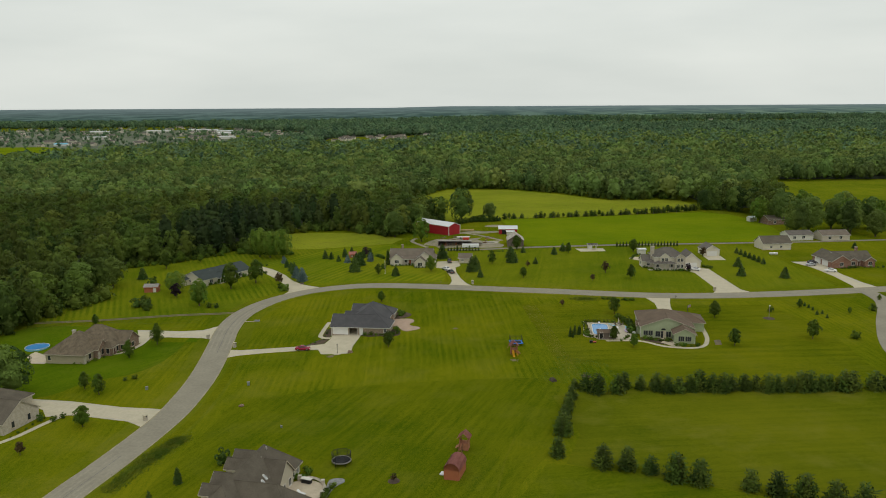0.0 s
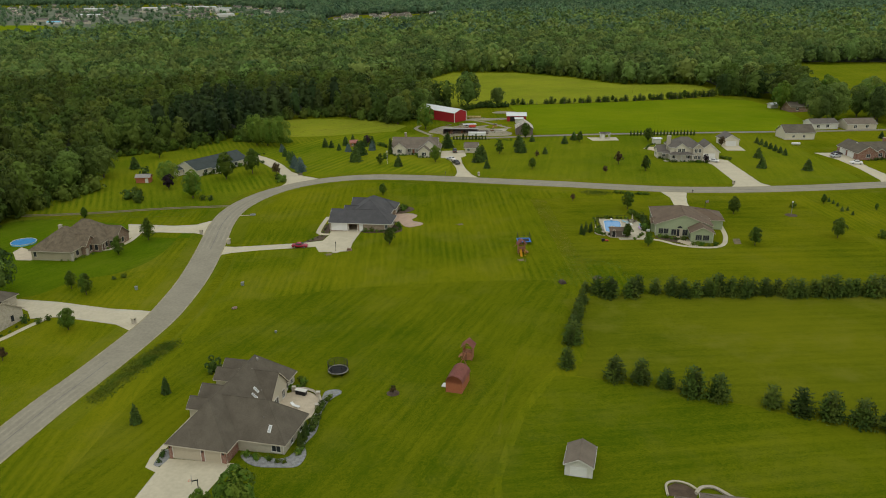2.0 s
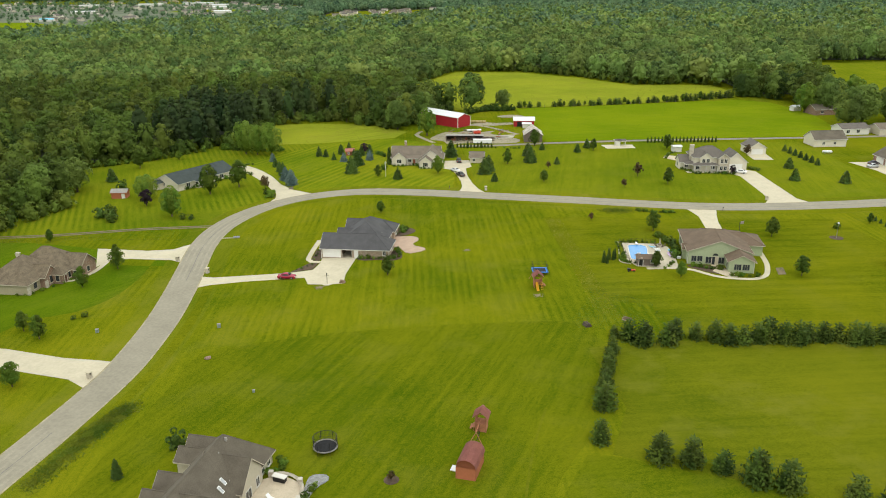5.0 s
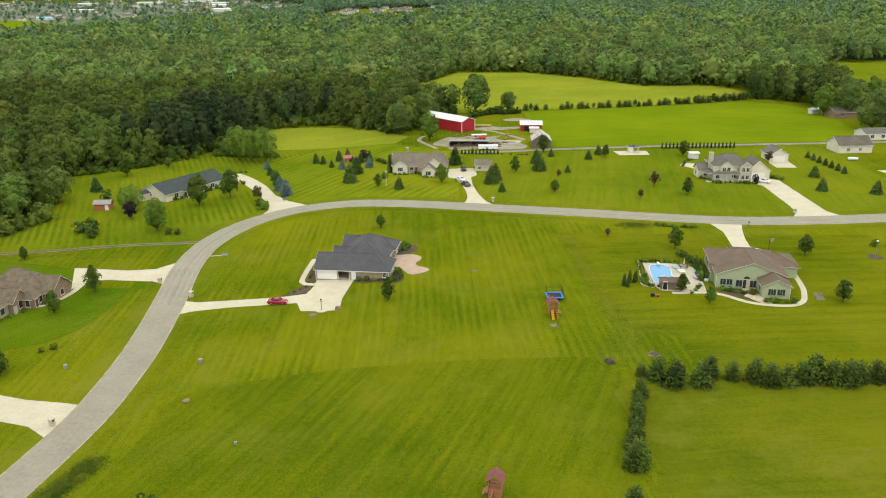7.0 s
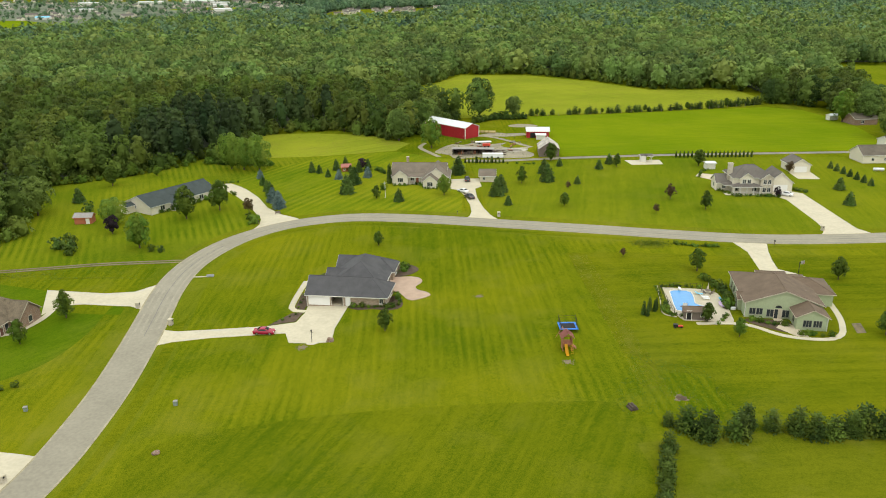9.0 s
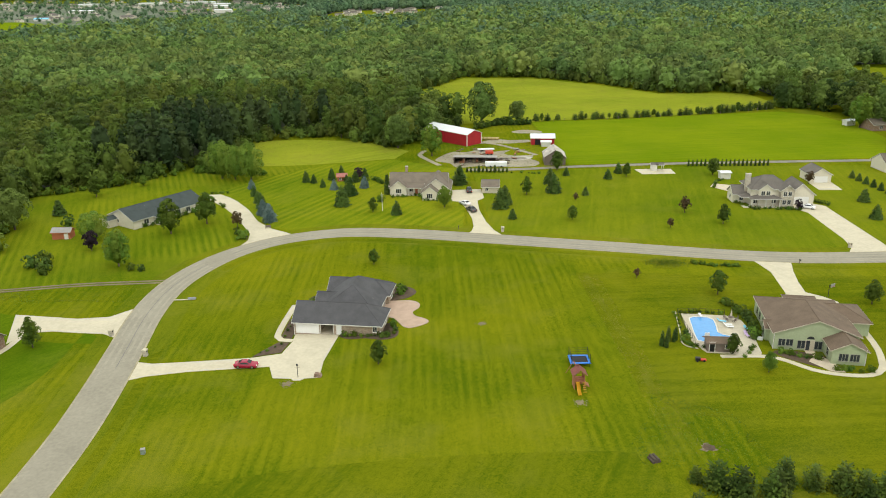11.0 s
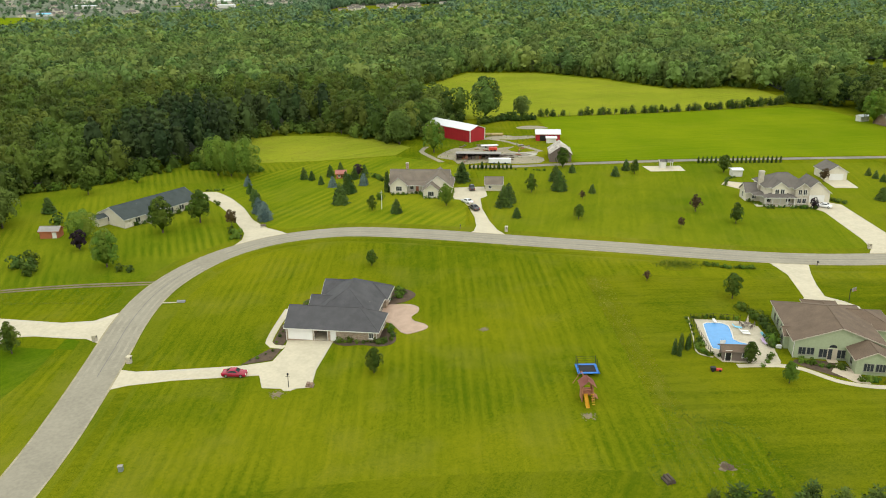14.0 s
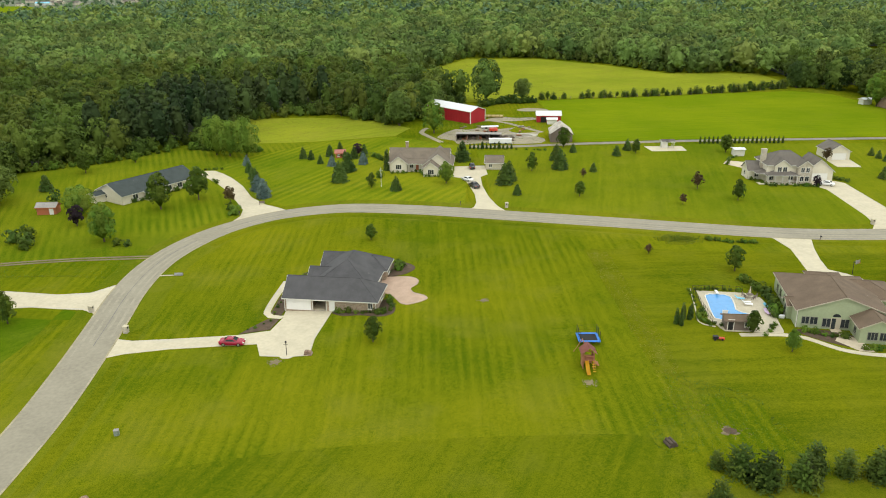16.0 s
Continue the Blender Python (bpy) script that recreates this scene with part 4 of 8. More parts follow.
def chimney(house, u, v, z0, z1, w, d, material):
    c = part("chimney", boxes((u - w / 2, u + w / 2, v - d / 2, v + d / 2, z0, z1)), material, house)
    part("cap", boxes((u - w / 2 - 0.08, u + w / 2 + 0.08, v - d / 2 - 0.08, v + d / 2 + 0.08, z1, z1 + 0.14)), M_TRIM_TAN, c)
    return c


def vents(house, spots):
    for u, v, z in spots:
        part("roof_vent", rod(bmesh.new(), (u, v, z - 0.5), (u, v, z + 0.1), 0.07, n=10), M_SILVER, house, "grey roof vent pipe")


def downspouts(house, spots, ze):
    for u, v in spots:
        part("downspout", boxes((u - 0.05, u + 0.05, v - 0.05, v + 0.05, -0.6, ze - 0.1)), M_TRIM, house)


def slate_house():
    """Brick ranch house with a slate-blue roof and one open garage bay."""
    h = thing("slate_roof_house", -39.6, 232.3, -6, "tan brick ranch house, slate-blue shingle roof, one garage bay open", "house", z=gz(-31) + 0.03)
    W, D = 18.7, 8.4
    t = 0.22
    # garage wing with a hollow bay
    for w in ((0, W, D - t, D, -1.2, 2.68), (0, t, 0, D - t, -1.2, 2.68), (W - t, W, 0, D - t, -1.2, 2.68), (t, 5.85, 0, t, -1.2, 2.68), (8.55, W - t, 0, t, -1.2, 2.68),
              (5.85, 8.55, 0, t, 2.25, 2.68), (5.85, 8.55, 0, t, -1.2, 0.0), (5.4, 5.55, t, D - t, -1.2, 2.68), (9.0, 9.15, t, D - t, -1.2, 2.68)):
        part("wall", boxes(w), M_BRICK_TAN, h)
    bm = bmesh.new()
    tri = [(0, 2.66), (D, 2.66), (D / 2, 2.66 + D / 2 * 0.66)]
    vs = [[bm.verts.new((k, b, z)) for b, z in tri] for k in (0, 0.2)]
    bm.faces.new(vs[0]), bm.faces.new(vs[1][::-1])
    for i in range(3):
        bm.faces.new((vs[0][i], vs[0][(i + 1) % 3], vs[1][(i + 1) % 3], vs[1][i]))
    part("gable_wall", bm, M_BRICK_TAN, h)
    part("garage_floor", boxes((t, W - t, t, D - t, -0.3, 0.02)), M_CONC, h)
    part("garage_ceiling", boxes((t, W - t, t, D - t, 2.6, 2.66)), M_TRIM, h)
    part("stored_boxes", boxes((5.8, 6.6, 6.6, 7.8, 0.02, 1.0), (6.8, 7.9, 6.9, 7.9, 0.02, 0.7)), M_WOOD, h)
    roof_wing(h, 0, W, 0, D, 2.7, 0.66, 'u', 'gh', M_ROOF_BLUE, M_TRIM)
    panel_door(h, 2.95, 0, 4.88, 2.2, '-v', M_DOOR)
    part("door_frame", boxes((5.74, 5.85, -0.05, 0, 0, 2.36), (8.55, 8.66, -0.05, 0, 0, 2.36), (5.85, 8.55, -0.05, 0, 2.25, 2.36)), M_TRIM, h)
    front_door(h, 9.75, 0, '-v', M_DOOR)
    window(h, 17.5, 0, 1.0, 0.8, 1.2, '-v')
    window(h, W, 5.2, 0.9, 1.6, 1.3, '+u')
    wing(h, 3.9, 16.5, 5.5, 23.4, 2.7, 0.6, 'v', 'hh', M_BRICK_TAN, M_ROOF_BLUE, M_TRIM)
    wing(h, 2.0, 9.5, 10.2, 15.2, 2.7, 0.6, 'u', 'gg', M_BRICK_TAN, M_ROOF_BLUE, M_TRIM)
    wing(h, 2.8, 10.5, 17.6, 23.8, 2.7, 0.62, 'u', 'gg', M_BRICK_TAN, M_ROOF_BLUE, M_TRIM)
    wing(h, 10, 17.2, 16.2, 22.8, 2.7, 0.55, 'u', 'gh', M_BRICK_TAN, M_ROOF_BLUE, M_TRIM)
    for v in (9.8, 12.2, 14.6):
        window(h, 16.5, v, 0.3, 1.5, 1.9, '+u')
    window(h, 17.2, 19.5, 0.8, 1.6, 1.3, '+u')
    vents(h, [(15.4, 5.8, 4.4), (14.8, 11.0, 3.9)])
    downspouts(h, [(0.05, -0.05), (W - 0.1, -0.05)], 2.7)
    return h


def sage_house():
    """Sage-green house with a broad front gable and brown roof."""
    h = thing("sage_green_house", 57.2, 222.9, -8, "sage green sided house with brown shingle roof and broad gable", "house", z=gz(66))
    a = (M_SAGE, M_ROOF_BROWN, M_TRIM_TAN)
    wing(h, 0, 15.6, 0, 17.8, 3.6, 0.37, 'v', 'gh', *a)
    wing(h, 9.3, 15.4, -5.0, 8, 3.0, 0.5, 'v', 'gg', *a)
    wing(h, -0.8, 5, 3.6, 6.8, 2.9, 0.5, 'u', 'gg', *a)
    wing(h, 6.4, 12.4, 12.0, 20.5, 3.2, 0.3, 'v', 'gh', *a)
    wing(h, 9.0, 20.2, 8.5, 17.5, 3.0, 0.4, 'u', 'gh', *a)
    for u in (1.5, 2.95):
        window(h, u, 0, 0.9, 1.2, 1.35, '-v', M_TRIM_SAGE, 1)
    for u in (5.15, 8.3):
        window(h, u, 0, 0.5, 1.35, 1.6, '-v', M_TRIM_SAGE, 1)
    door = part("door", boxes((6.0, 6.7, -0.06, 0, 0.1, 2.25)), M_GLASS, h, "dark glazed patio door leaf")
    part("door_frame", boxes((5.9, 5.998, -0.08, 0, 0.1, 2.35), (7.452, 7.55, -0.08, 0, 0.1, 2.35), (5.998, 7.452, -0.08, 0, 2.253, 2.35)), M_TRIM_TAN, door)
    part("door", boxes((6.75, 7.45, -0.06, 0, 0.1, 2.25)), M_DOOR_TAN, h, "tan patio door leaf")
    bm = bmesh.new()
    fan = [bm.verts.new((6.75 + 0.7 * math.cos(k * math.pi / 12), -0.06, 2.55 + 0.6 * math.sin(k * math.pi / 12))) for k in range(13)]
    bm.faces.new(fan)
    bmesh.ops.solidify(bm, geom=bm.faces[:], thickness=0.05)
    part("fan_window", bm, M_GLASS, h, "half-round transom window")
    part("downspout", boxes((-0.02, 0.08, -0.1, 0, -0.5, 3.5)), M_TRIM_SAGE, h)
    for u in (11.4, 13.4):
        window(h, u, -5.0, 0.8, 1.6, 1.4, '-v', M_TRIM_SAGE, 2)
    window(h, 9.3, -2.5, 0.8, 1.0, 1.4, '-u', M_TRIM_SAGE)
    for v in (9.5, 12.5, 15.0):
        window(h, 0, v, 0.8, 1.1, 1.5, '-u', M_TRIM_SAGE)
    window(h, -0.8, 5.2, 0.7, 1.0, 1.7, '-u', M_TRIM_SAGE)
    vents(h, [(4.0, 10, 5.1), (13.5, 6.0, 4.5)])
    downspouts(h, [(-0.05, -0.05), (15.3, -5.05)], 3.4)
    part("stoop", boxes((5.9, 7.7, -1.3, 0, -0.4, 0.12), (6.0, 7.6, -1.8, -1.301, -0.4, 0.02)), M_TAN, h, "tan stone door step")
    return h


def taupe_house():
    """Large house with a steep taupe hip roof and a brick-pillared garage."""
    h = thing("taupe_hip_roof_house", -47.4, 113.4, -12, "tan house with steep taupe hip roof and brick garage piers", "house", z=gz(-40))
    a = (M_BEIGE, M_ROOF_TAUPE, M_TRIM_TAN)
    wing(h, 0.2, 10.4, 0, 26.8, 2.8, 1.0, 'v', 'hh', *a)
    wing(h, 6.0, 18.6, 3.75, 12.75, 2.8, 1.0, 'u', 'gh', *a)
    wing(h, 4.0, 11.0, 15.4, 22.0, 3.3, 1.0, 'u', 'gg', *a)
    wing(h, -2.5, 3.0, 11.0, 13.6, 2.6, 0.9, 'u', 'gg', *a)
    wing(h, -2.0, 3.5, 13.9, 17.6, 2.8, 0.9, 'u', 'gg', *a)
    wing(h, -3.0, 4.0, 21.4, 24.6, 2.6, 0.8, 'u', 'gg', *a)
    wing(h, -2.4, 4.5, 23.2, 27.0, 2.9, 0.95, 'u', 'gg', *a)
    panel_door(h, 3.4, 0, 4.88, 2.2, '-v', M_DOOR_TAN)
    panel_door(h, 8.0, 0, 2.75, 2.2, '-v', M_DOOR_TAN, cols=2)
    for u0, u1 in ((0.22, 0.8), (6.0, 6.48), (9.52, 10.38)):
        part("pier", boxes((u0, u1, -0.14, 0, -0.8, 2.5)), M_BRICK_RED, h, "red brick garage pier")
        part("carriage_lamp", boxes(((u0 + u1) / 2 - 0.09, (u0 + u1) / 2 + 0.09, -0.3, -0.14, 1.75, 2.1)), M_BLACK, h, "small black wall lantern")
    part("side_brick", boxes((10.4, 10.52, 0.1, 3.7, -0.8, 2.6)), M_BRICK_RED, h)
    window(h, 17.2, 3.75, 0.9, 1.5, 1.2, '-v')
    window(h, 11.0, 17.4, 0.1, 1.7, 2.0, '+u')
    window(h, 11.0, 20.4, 0.8, 1.0, 1.4, '+u')
    window(h, 10.4, 23.4, 0.9, 0.9, 1.5, '+u')
    window(h, 10.4, 25.4, 0.9, 0.9, 1.5, '+u')
    window(h, 18.6, 6.6, 0.9, 0.9, 1.4, '+u')
    window(h, 18.6, 10.4, 0.9, 1.2, 1.4, '+u')
    vents(h, [(6.3, 18.4, 7.1), (9.0, 16.0, 4.4), (14.2, 6.2, 5.4)])
    part("turbine_vent", rod(rod(bmesh.new(), (6.0, 21.2, 6.9), (6.0, 21.2, 7.65), 0.13, n=12), (6.0, 21.2, 7.55), (6.0, 21.2, 7.9), 0.28, 0.2, 14), M_SILVER, h, "round metal roof ventilator")
    # skylights lie on the slopes
    for u, v, ax in ((8.55, 15.0, 'x'), (8.9, 13.6, 'x'), (15.8, 4.9, 'y')):
        z = (2.8 + 10.4 - u if ax == 'x' else 2.8 + v - 3.75) + 0.27
        s = part("skylight", boxes((-0.62, 0.62, -0.27, 0.27, -0.05, 0.08) if ax == 'x' else (-0.27, 0.27, -0.62, 0.62, -0.05, 0.08)), M_PLASTIC_W, h, "white-framed skylight")
        s.matrix_basis = pose(u, v, z, 0, 45, 0) if ax == 'x' else pose(u, v, z, 45, 0, 0)
        part("pane", boxes((-0.5, 0.5, -0.18, 0.18, 0.081, 0.09) if ax == 'x' else (-0.18, 0.18, -0.5, 0.5, 0.081, 0.09)), M_SKYLIGHT, s)
    part("gutter", boxes((10.9, 18.3, 3.2, 3.28, 2.3, 2.42)), M_TRIM_TAN, h)
    downspouts(h, [(10.45, 3.65), (18.5, 3.7), (0.25, -0.05)], 2.7)
    return h


def brick_house():
    """Brown-roofed brick and stone house beside a round pool."""
    h = thing("brick_and_stone_house", -122.2, 212.9, -7, "brown brick house with taupe hipped roof and stone corners", "house", z=gz(-112))
    a = (M_BRICK_BROWN, M_ROOF_UMBER, M_TRIM_TAN)
    wing(h, 0, 12.3, 0, 14.5, 3.0, 0.74, 'v', 'hh', M_OLIVE_BEIGE, M_ROOF_UMBER, M_TRIM_TAN)
    wing(h, 5, 13.8, 5.0, 10.0, 3.2, 0.85, 'u', 'gg', *a)
    wing(h, 2, 16.4, 8.0, 20.0, 3.0, 0.84, 'u', 'hh', *a)
    wing(h, 9, 18.9, 12.3, 19.6, 2.9, 0.78, 'u', 'gg', *a)
    for c in ((12.2, 12.65, -0.08, 0.8, -1, 2.2), (13.7, 14.1, 4.9, 5.8, -1, 2.0)):
        part("stone_corner", boxes(c), M_LIMESTONE, h, "pale stone corner buttress")
    window(h, 12.3, 3.0, 0.8, 1.3, 1.5, '+u', M_TRIM_TAN, 0)
    window(h, 13.8, 7.5, 0.8, 1.4, 1.8, '+u', M_TRIM_TAN, 0)
    window(h, 15.2, 8.0, 0.8, 1.0, 1.7, '-v', M_TRIM_TAN, 0)
    front_door(h, 16.4, 9.6, '+u')
    window(h, 16.4, 11.3, 0.8, 1.0, 1.7, '+u', M_TRIM_TAN, 0)
    window(h, 18.9, 16.0, 0.9, 1.2, 1.4, '+u', M_TRIM_TAN, 0)
    window(h, 17.6, 12.3, 0.9, 1.2, 1.3, '-v', M_TRIM_TAN, 0)
    window(h, 1.2, 0, 0.9, 0.9, 1.4, '-v', M_TRIM_TAN, 0)
    chimney(h, 1.6, 12.6, 2, 6.4, 0.95, 0.7, M_LIMESTONE)
    vents(h, [(8, 15.5, 6.3)])
    return h


def stone_gable_house():
    h = thing("stone_gable_house", -105.2, 160.6, -14, "pale stone house with taupe gable roof and dark windows", "house", z=gz(-110))
    a = (M_LIMESTONE, M_ROOF_TAUPE, M_TRIM_TAN)
    wing(h, -16, 0, 0, 11.2, 3.0, 0.62, 'u', 'gg', *a)
    wing(h, -22, -8, 5, 18, 3.0, 0.55, 'u', 'hh', *a)
    for v in (3.0, 8.0):
        window(h, 0, v, 0.9, 0.9, 1.5, '+u', M_TRIM_TAN, 0)
    window(h, -4, 0, 0.9, 1.4, 1.4, '-v', M_TRIM_TAN, 0)
    return h


def green_roof_house():
    h = thing("green_roof_house", -105.6, 310.0, 57, "long cream ranch house with dark green roof and porch", "house", z=gz(-104) + 0.1)
    a = (M_CREAM, M_ROOF_GREEN, M_TRIM)
    wing(h, 0, 27, 0, 13.0, 2.7, 0.42, 'u', 'gg', *a)
    wing(h, 7.5, 13.5, -2.2, 6, 2.6, 0.5, 'v', 'gg', *a, walls=False)
    part("porch_gable", boxes((7.6, 13.4, -2.1, -1.95, 2.45, 2.75)), M_TRIM, h)
    for u in (7.8, 9.6, 11.4, 13.2):
        part("porch_post", boxes((u - 0.08, u + 0.08, -2.0, -1.84, -0.5, 2.5)), M_TRIM, h)
    part("porch_floor", boxes((7.2, 13.8, -2.3, -0.003, -0.9, 0.06)), M_CONC, h)
    bm = bmesh.new()
    vs = [bm.verts.new(p) for p in ((7.5, -1.9, 2.6), (13.5, -1.9, 2.6), (10.5, -1.9, 4.08))]
    bm.faces.new(vs)
    bmesh.ops.solidify(bm, geom=bm.faces[:], thickness=0.1)
    part("gable_wall", bm, M_CREAM, h)
    front_door(h, 10.5, 0, '-v')
    for u, w in ((4.5, 1.6), (8.6, 1.3), (12.4, 1.3), (16.5, 1.8), (20.5, 1.6)):
        window(h, u, 0, 0.8, w, 1.4, '-v')
    window(h, 0, 8.2, 1.0, 0.9, 1.1, '-u')
    vents(h, [(8, 5.0, 4.9), (18, 8.0, 4.9)])
    wing(h, -3.2, 0.4, 8.5, 12.0, 2.3, 0.35, 'u', 'gg', *a)
    return h


def farm_house():
    h = thing("beige_farmhouse", -29.0, 341.0, -2, "beige house with tan-grey roof and nested front gables", "house", z=gz(-18) + 0.1)
    a = (M_CREAM, M_ROOF_TAN, M_TRIM)
    wing(h, 0, 19.6, 0, 10.5, 2.8, 0.62, 'u', 'gg', *a)
    wing(h, 0.6, 6.0, -2.2, 6, 2.8, 0.8, 'v', 'gg', *a)
    wing(h, 11.6, 20.8, -4.0, 8, 2.8, 0.75, 'v', 'gg', *a)
    wing(h, 11.9, 16.8, -8.0, -1, 2.6, 0.78, 'v', 'gg', *a)
    wing(h, 2, 7, 6, 12.5, 2.8, 0.7, 'v', 'gg', *a)
    window(h, 3.3, -2.2, 0.8, 1.8, 1.4, '-v', mullions=2)
    window(h, 14.3, -8.0, 0.8, 1.8, 1.4, '-v', mullions=2)
    front_door(h, 9.2, 0, '-v', M_WOOD_RED)
    window(h, 7.4, 0, 0.8, 1.2, 1.5, '-v')
    for u in (6.6, 8.2, 10.2):
        part("porch_post", boxes((u - 0.09, u + 0.09, -1.9, -1.72, -0.5, 2.6)), M_TRIM, h)
    part("porch_floor", boxes((6.0, 11.6, -2.0, -0.003, -0.7, 0.04)), M_CONC, h)
    roof_wing(h, 6.0, 11.6, -2.0, 4.0, 2.55, 0.28, 'u', 'gg', M_ROOF_TAN, M_TRIM, over=0.3)
    panel_door(h, 20.8, 1.5, 4.88, 2.2, '+u', M_DOOR)
    chimney(h, 5.0, 9.0, 3, 7.4, 0.9, 0.8, M_BRICK_TAN)
    return h


def two_storey_house():
    h = thing("two_storey_house", 87.0, 320.4, 0, "cream two-storey house with grey hip roof, porch and chimney", "house", z=gz(96) + 0.05)
    a = (M_CREAM, M_ROOF_GREY, M_TRIM)
    wing(h, 0.2, 13.2, 2.6, 12.5, 5.5, 0.62, 'u', 'hh', *a)
    wing(h, 2.2, 6.6, 1.9, 8, 5.4, 0.75, 'v', 'gg', *a)
    wing(h, 8.8, 13.0, 0.9, 8, 5.4, 0.75, 'v', 'gg', M_LIMESTONE, M_ROOF_GREY, M_TRIM)
    wing(h, 12.6, 20.8, 4.5, 13.5, 3.1, 0.85, 'v', 'gg', *a)
    wing(h, -4.2, 1.2, 6.0, 11.5, 3.0, 0.75, 'u', 'gg', *a)
    # wrap-round porch
    roof_wing(h, -0.4, 8.8, 0.0, 5.4, 2.75, 0.3, 'u', 'hh', M_ROOF_GREY, M_TRIM, over=0.3)
    roof_wing(h, -2.6, 2.0, 2.6, 6.2, 2.72, 0.3, 'v', 'hh', M_ROOF_GREY, M_TRIM, over=0.3)
    for u in (-0.2, 2.0, 4.2, 6.4, 8.5):
        part("porch_post", boxes((u - 0.11, u + 0.11, 0.08, 0.3, -0.5, 2.65)), M_TRIM, h)
    part("porch_floor", boxes((-2.7, 8.8, -0.1, 2.6, -0.8, 0.12)), M_CONC, h)
    part("porch_rail", boxes((-0.2, 3.9, 0.14, 0.22, 0.85, 0.93), (-0.2, 3.9, 0.14, 0.22, 0.25, 0.31), (5.8, 8.5, 0.14, 0.22, 0.85, 0.93), (5.8, 8.5, 0.14, 0.22, 0.25, 0.31)), M_TRIM, h)
    front_door(h, 5.0, 2.6, '-v', M_DOOR, z=0.1)
    for u in (1.8, 7.4):
        window(h, u, 2.6, 0.8, 1.4, 1.5, '-v')
    for u in (3.6, 5.2):
        window(h, u, 1.9, 3.5, 1.1, 1.3, '-v')
    for z in (0.8, 3.5):
        for u in (10.1, 11.6):
            window(h, u, 0.9, z, 1.0, 1.4, '-v')
    panel_door(h, 16.7, 4.5, 4.88, 2.2, '-v', M_DOOR)
    window(h, -4.2, 8.8, 0.9, 1.1, 1.4, '-u')
    window(h, -1.6, 6.0, 0.9, 1.1, 1.4, '-v')
    chimney(h, 0.2, 7.0, 0, 9.2, 1.5, 1.0, M_LIMESTONE)
    vents(h, [(10, 10, 7.3)])
    return h


def brick_ranch():
    h = thing("brick_ranch_house", 164.2, 323.6, 4, "red-brown brick ranch house with taupe gabled roof", "house", z=gz(175) + 0.1)
    a = (M_BRICK_RED, M_ROOF_TAUPE, M_TRIM)
    wing(h, 0, 8.4, 0, 16, 2.9, 0.62, 'v', 'gg', *a)
    wing(h, 4, 20, 3, 13, 2.9, 0.55, 'u', 'gg', *a)
    wing(h, 8.9, 12.4, 1.8, 8, 2.9, 0.65, 'v', 'gg', *a)
    wing(h, 15.2, 19.8, 0.6, 8, 2.9, 0.65, 'v', 'gg', *a)
    window(h, 4.4, 0, 0.9, 1.6, 1.4, '-v')
    window(h, 10.6, 1.8, 0.8, 1.6, 1.5, '-v')
    window(h, 17.5, 0.6, 0.8, 1.6, 1.5, '-v')
    front_door(h, 13.8, 3, '-v')
    for v in (5.5, 11.5):
        panel_door(h, 0, v, 4.6, 2.2, '-u', M_DOOR)
    chimney(h, 16, 9.5, 3, 7.2, 0.9, 0.9, M_BRICK_RED)
    return h


def gable_building(name, x, y, rot, w, d, eave, pitch, axis, mats, label, category="house", door=None, wins=(), over=0.35):
    h = thing(name, x, y, rot, label, category)
    wing(h, 0, w, 0, d, eave, pitch, axis, 'gg', *mats, over=over)
    if door:
        u, v, dw, dh, face = door
        panel_door(h, u, v, dw, dh, face, M_DOOR, name="door", rows=4, cols=max(2, int(dw)))
    for u, v, z, ww, wh, face in wins:
        window(h, u, v, z, ww, wh, face)
    return h


slate_house(), sage_house(), taupe_house(), brick_house(), stone_gable_house()
green_roof_house(), farm_house(), two_storey_house(), brick_ranch()
gable_building("detached_garage", 118.0, 351.6, 2, 7.2, 8.5, 2.9, 0.6, 'v', (M_CREAM, M_ROOF_GREY, M_TRIM), "small cream detached garage with grey gable roof", "garage", (3.6, 0, 4.6, 2.2, '-v'))
gable_building("long_garage", 151.4, 366.4, 4, 14.0, 9.5, 3.2, 0.6, 'u', (M_CREAM, M_ROOF_TAUPE, M_TRIM), "long cream outbuilding with taupe gable roof beside the lane", "garage", None, [(4, 0, 1.0, 1.0, 1.0, '-v'), (9, 0, 1.0, 1.0, 1.0, '-v')])
gable_building("lane_house", 175.2, 392.5, 8, 13.5, 8.5, 2.8, 0.4, 'u', (M_WHITE, M_ROOF_GREY, M_TRIM), "low white house with grey roof among tall trees", "house", None, [(3, 0, 0.9, 1.5, 1.3, '-v'), (8, 0, 0.9, 1.5, 1.3, '-v')])
gable_building("lane_house", 192.0, 391.5, 6, 15, 9, 2.8, 0.45, 'u', (M_BEIGE, M_ROOF_TAN, M_TRIM), "beige bungalow with tan-grey roof among tall trees", "house", None, [(4, 0, 0.9, 1.5, 1.3, '-v'), (10, 0, 0.9, 1.5, 1.3, '-v')])
gable_building("far_house", 186.0, 446.0, 10, 12, 9, 2.9, 0.5, 'u', (M_BRICK_BROWN, M_ROOF_TAUPE, M_TRIM), "brown house half hidden by tall trees", "house", None, [(4, 0, 0.9, 1.5, 1.3, '-v')])
gable_building("white_shed", 180.0, 459.0, 20, 5, 3, 2.3, 0.4, 'u', (M_WHITE, M_METAL_WHITE, M_TRIM), "small white shed at the field corner", "shed")
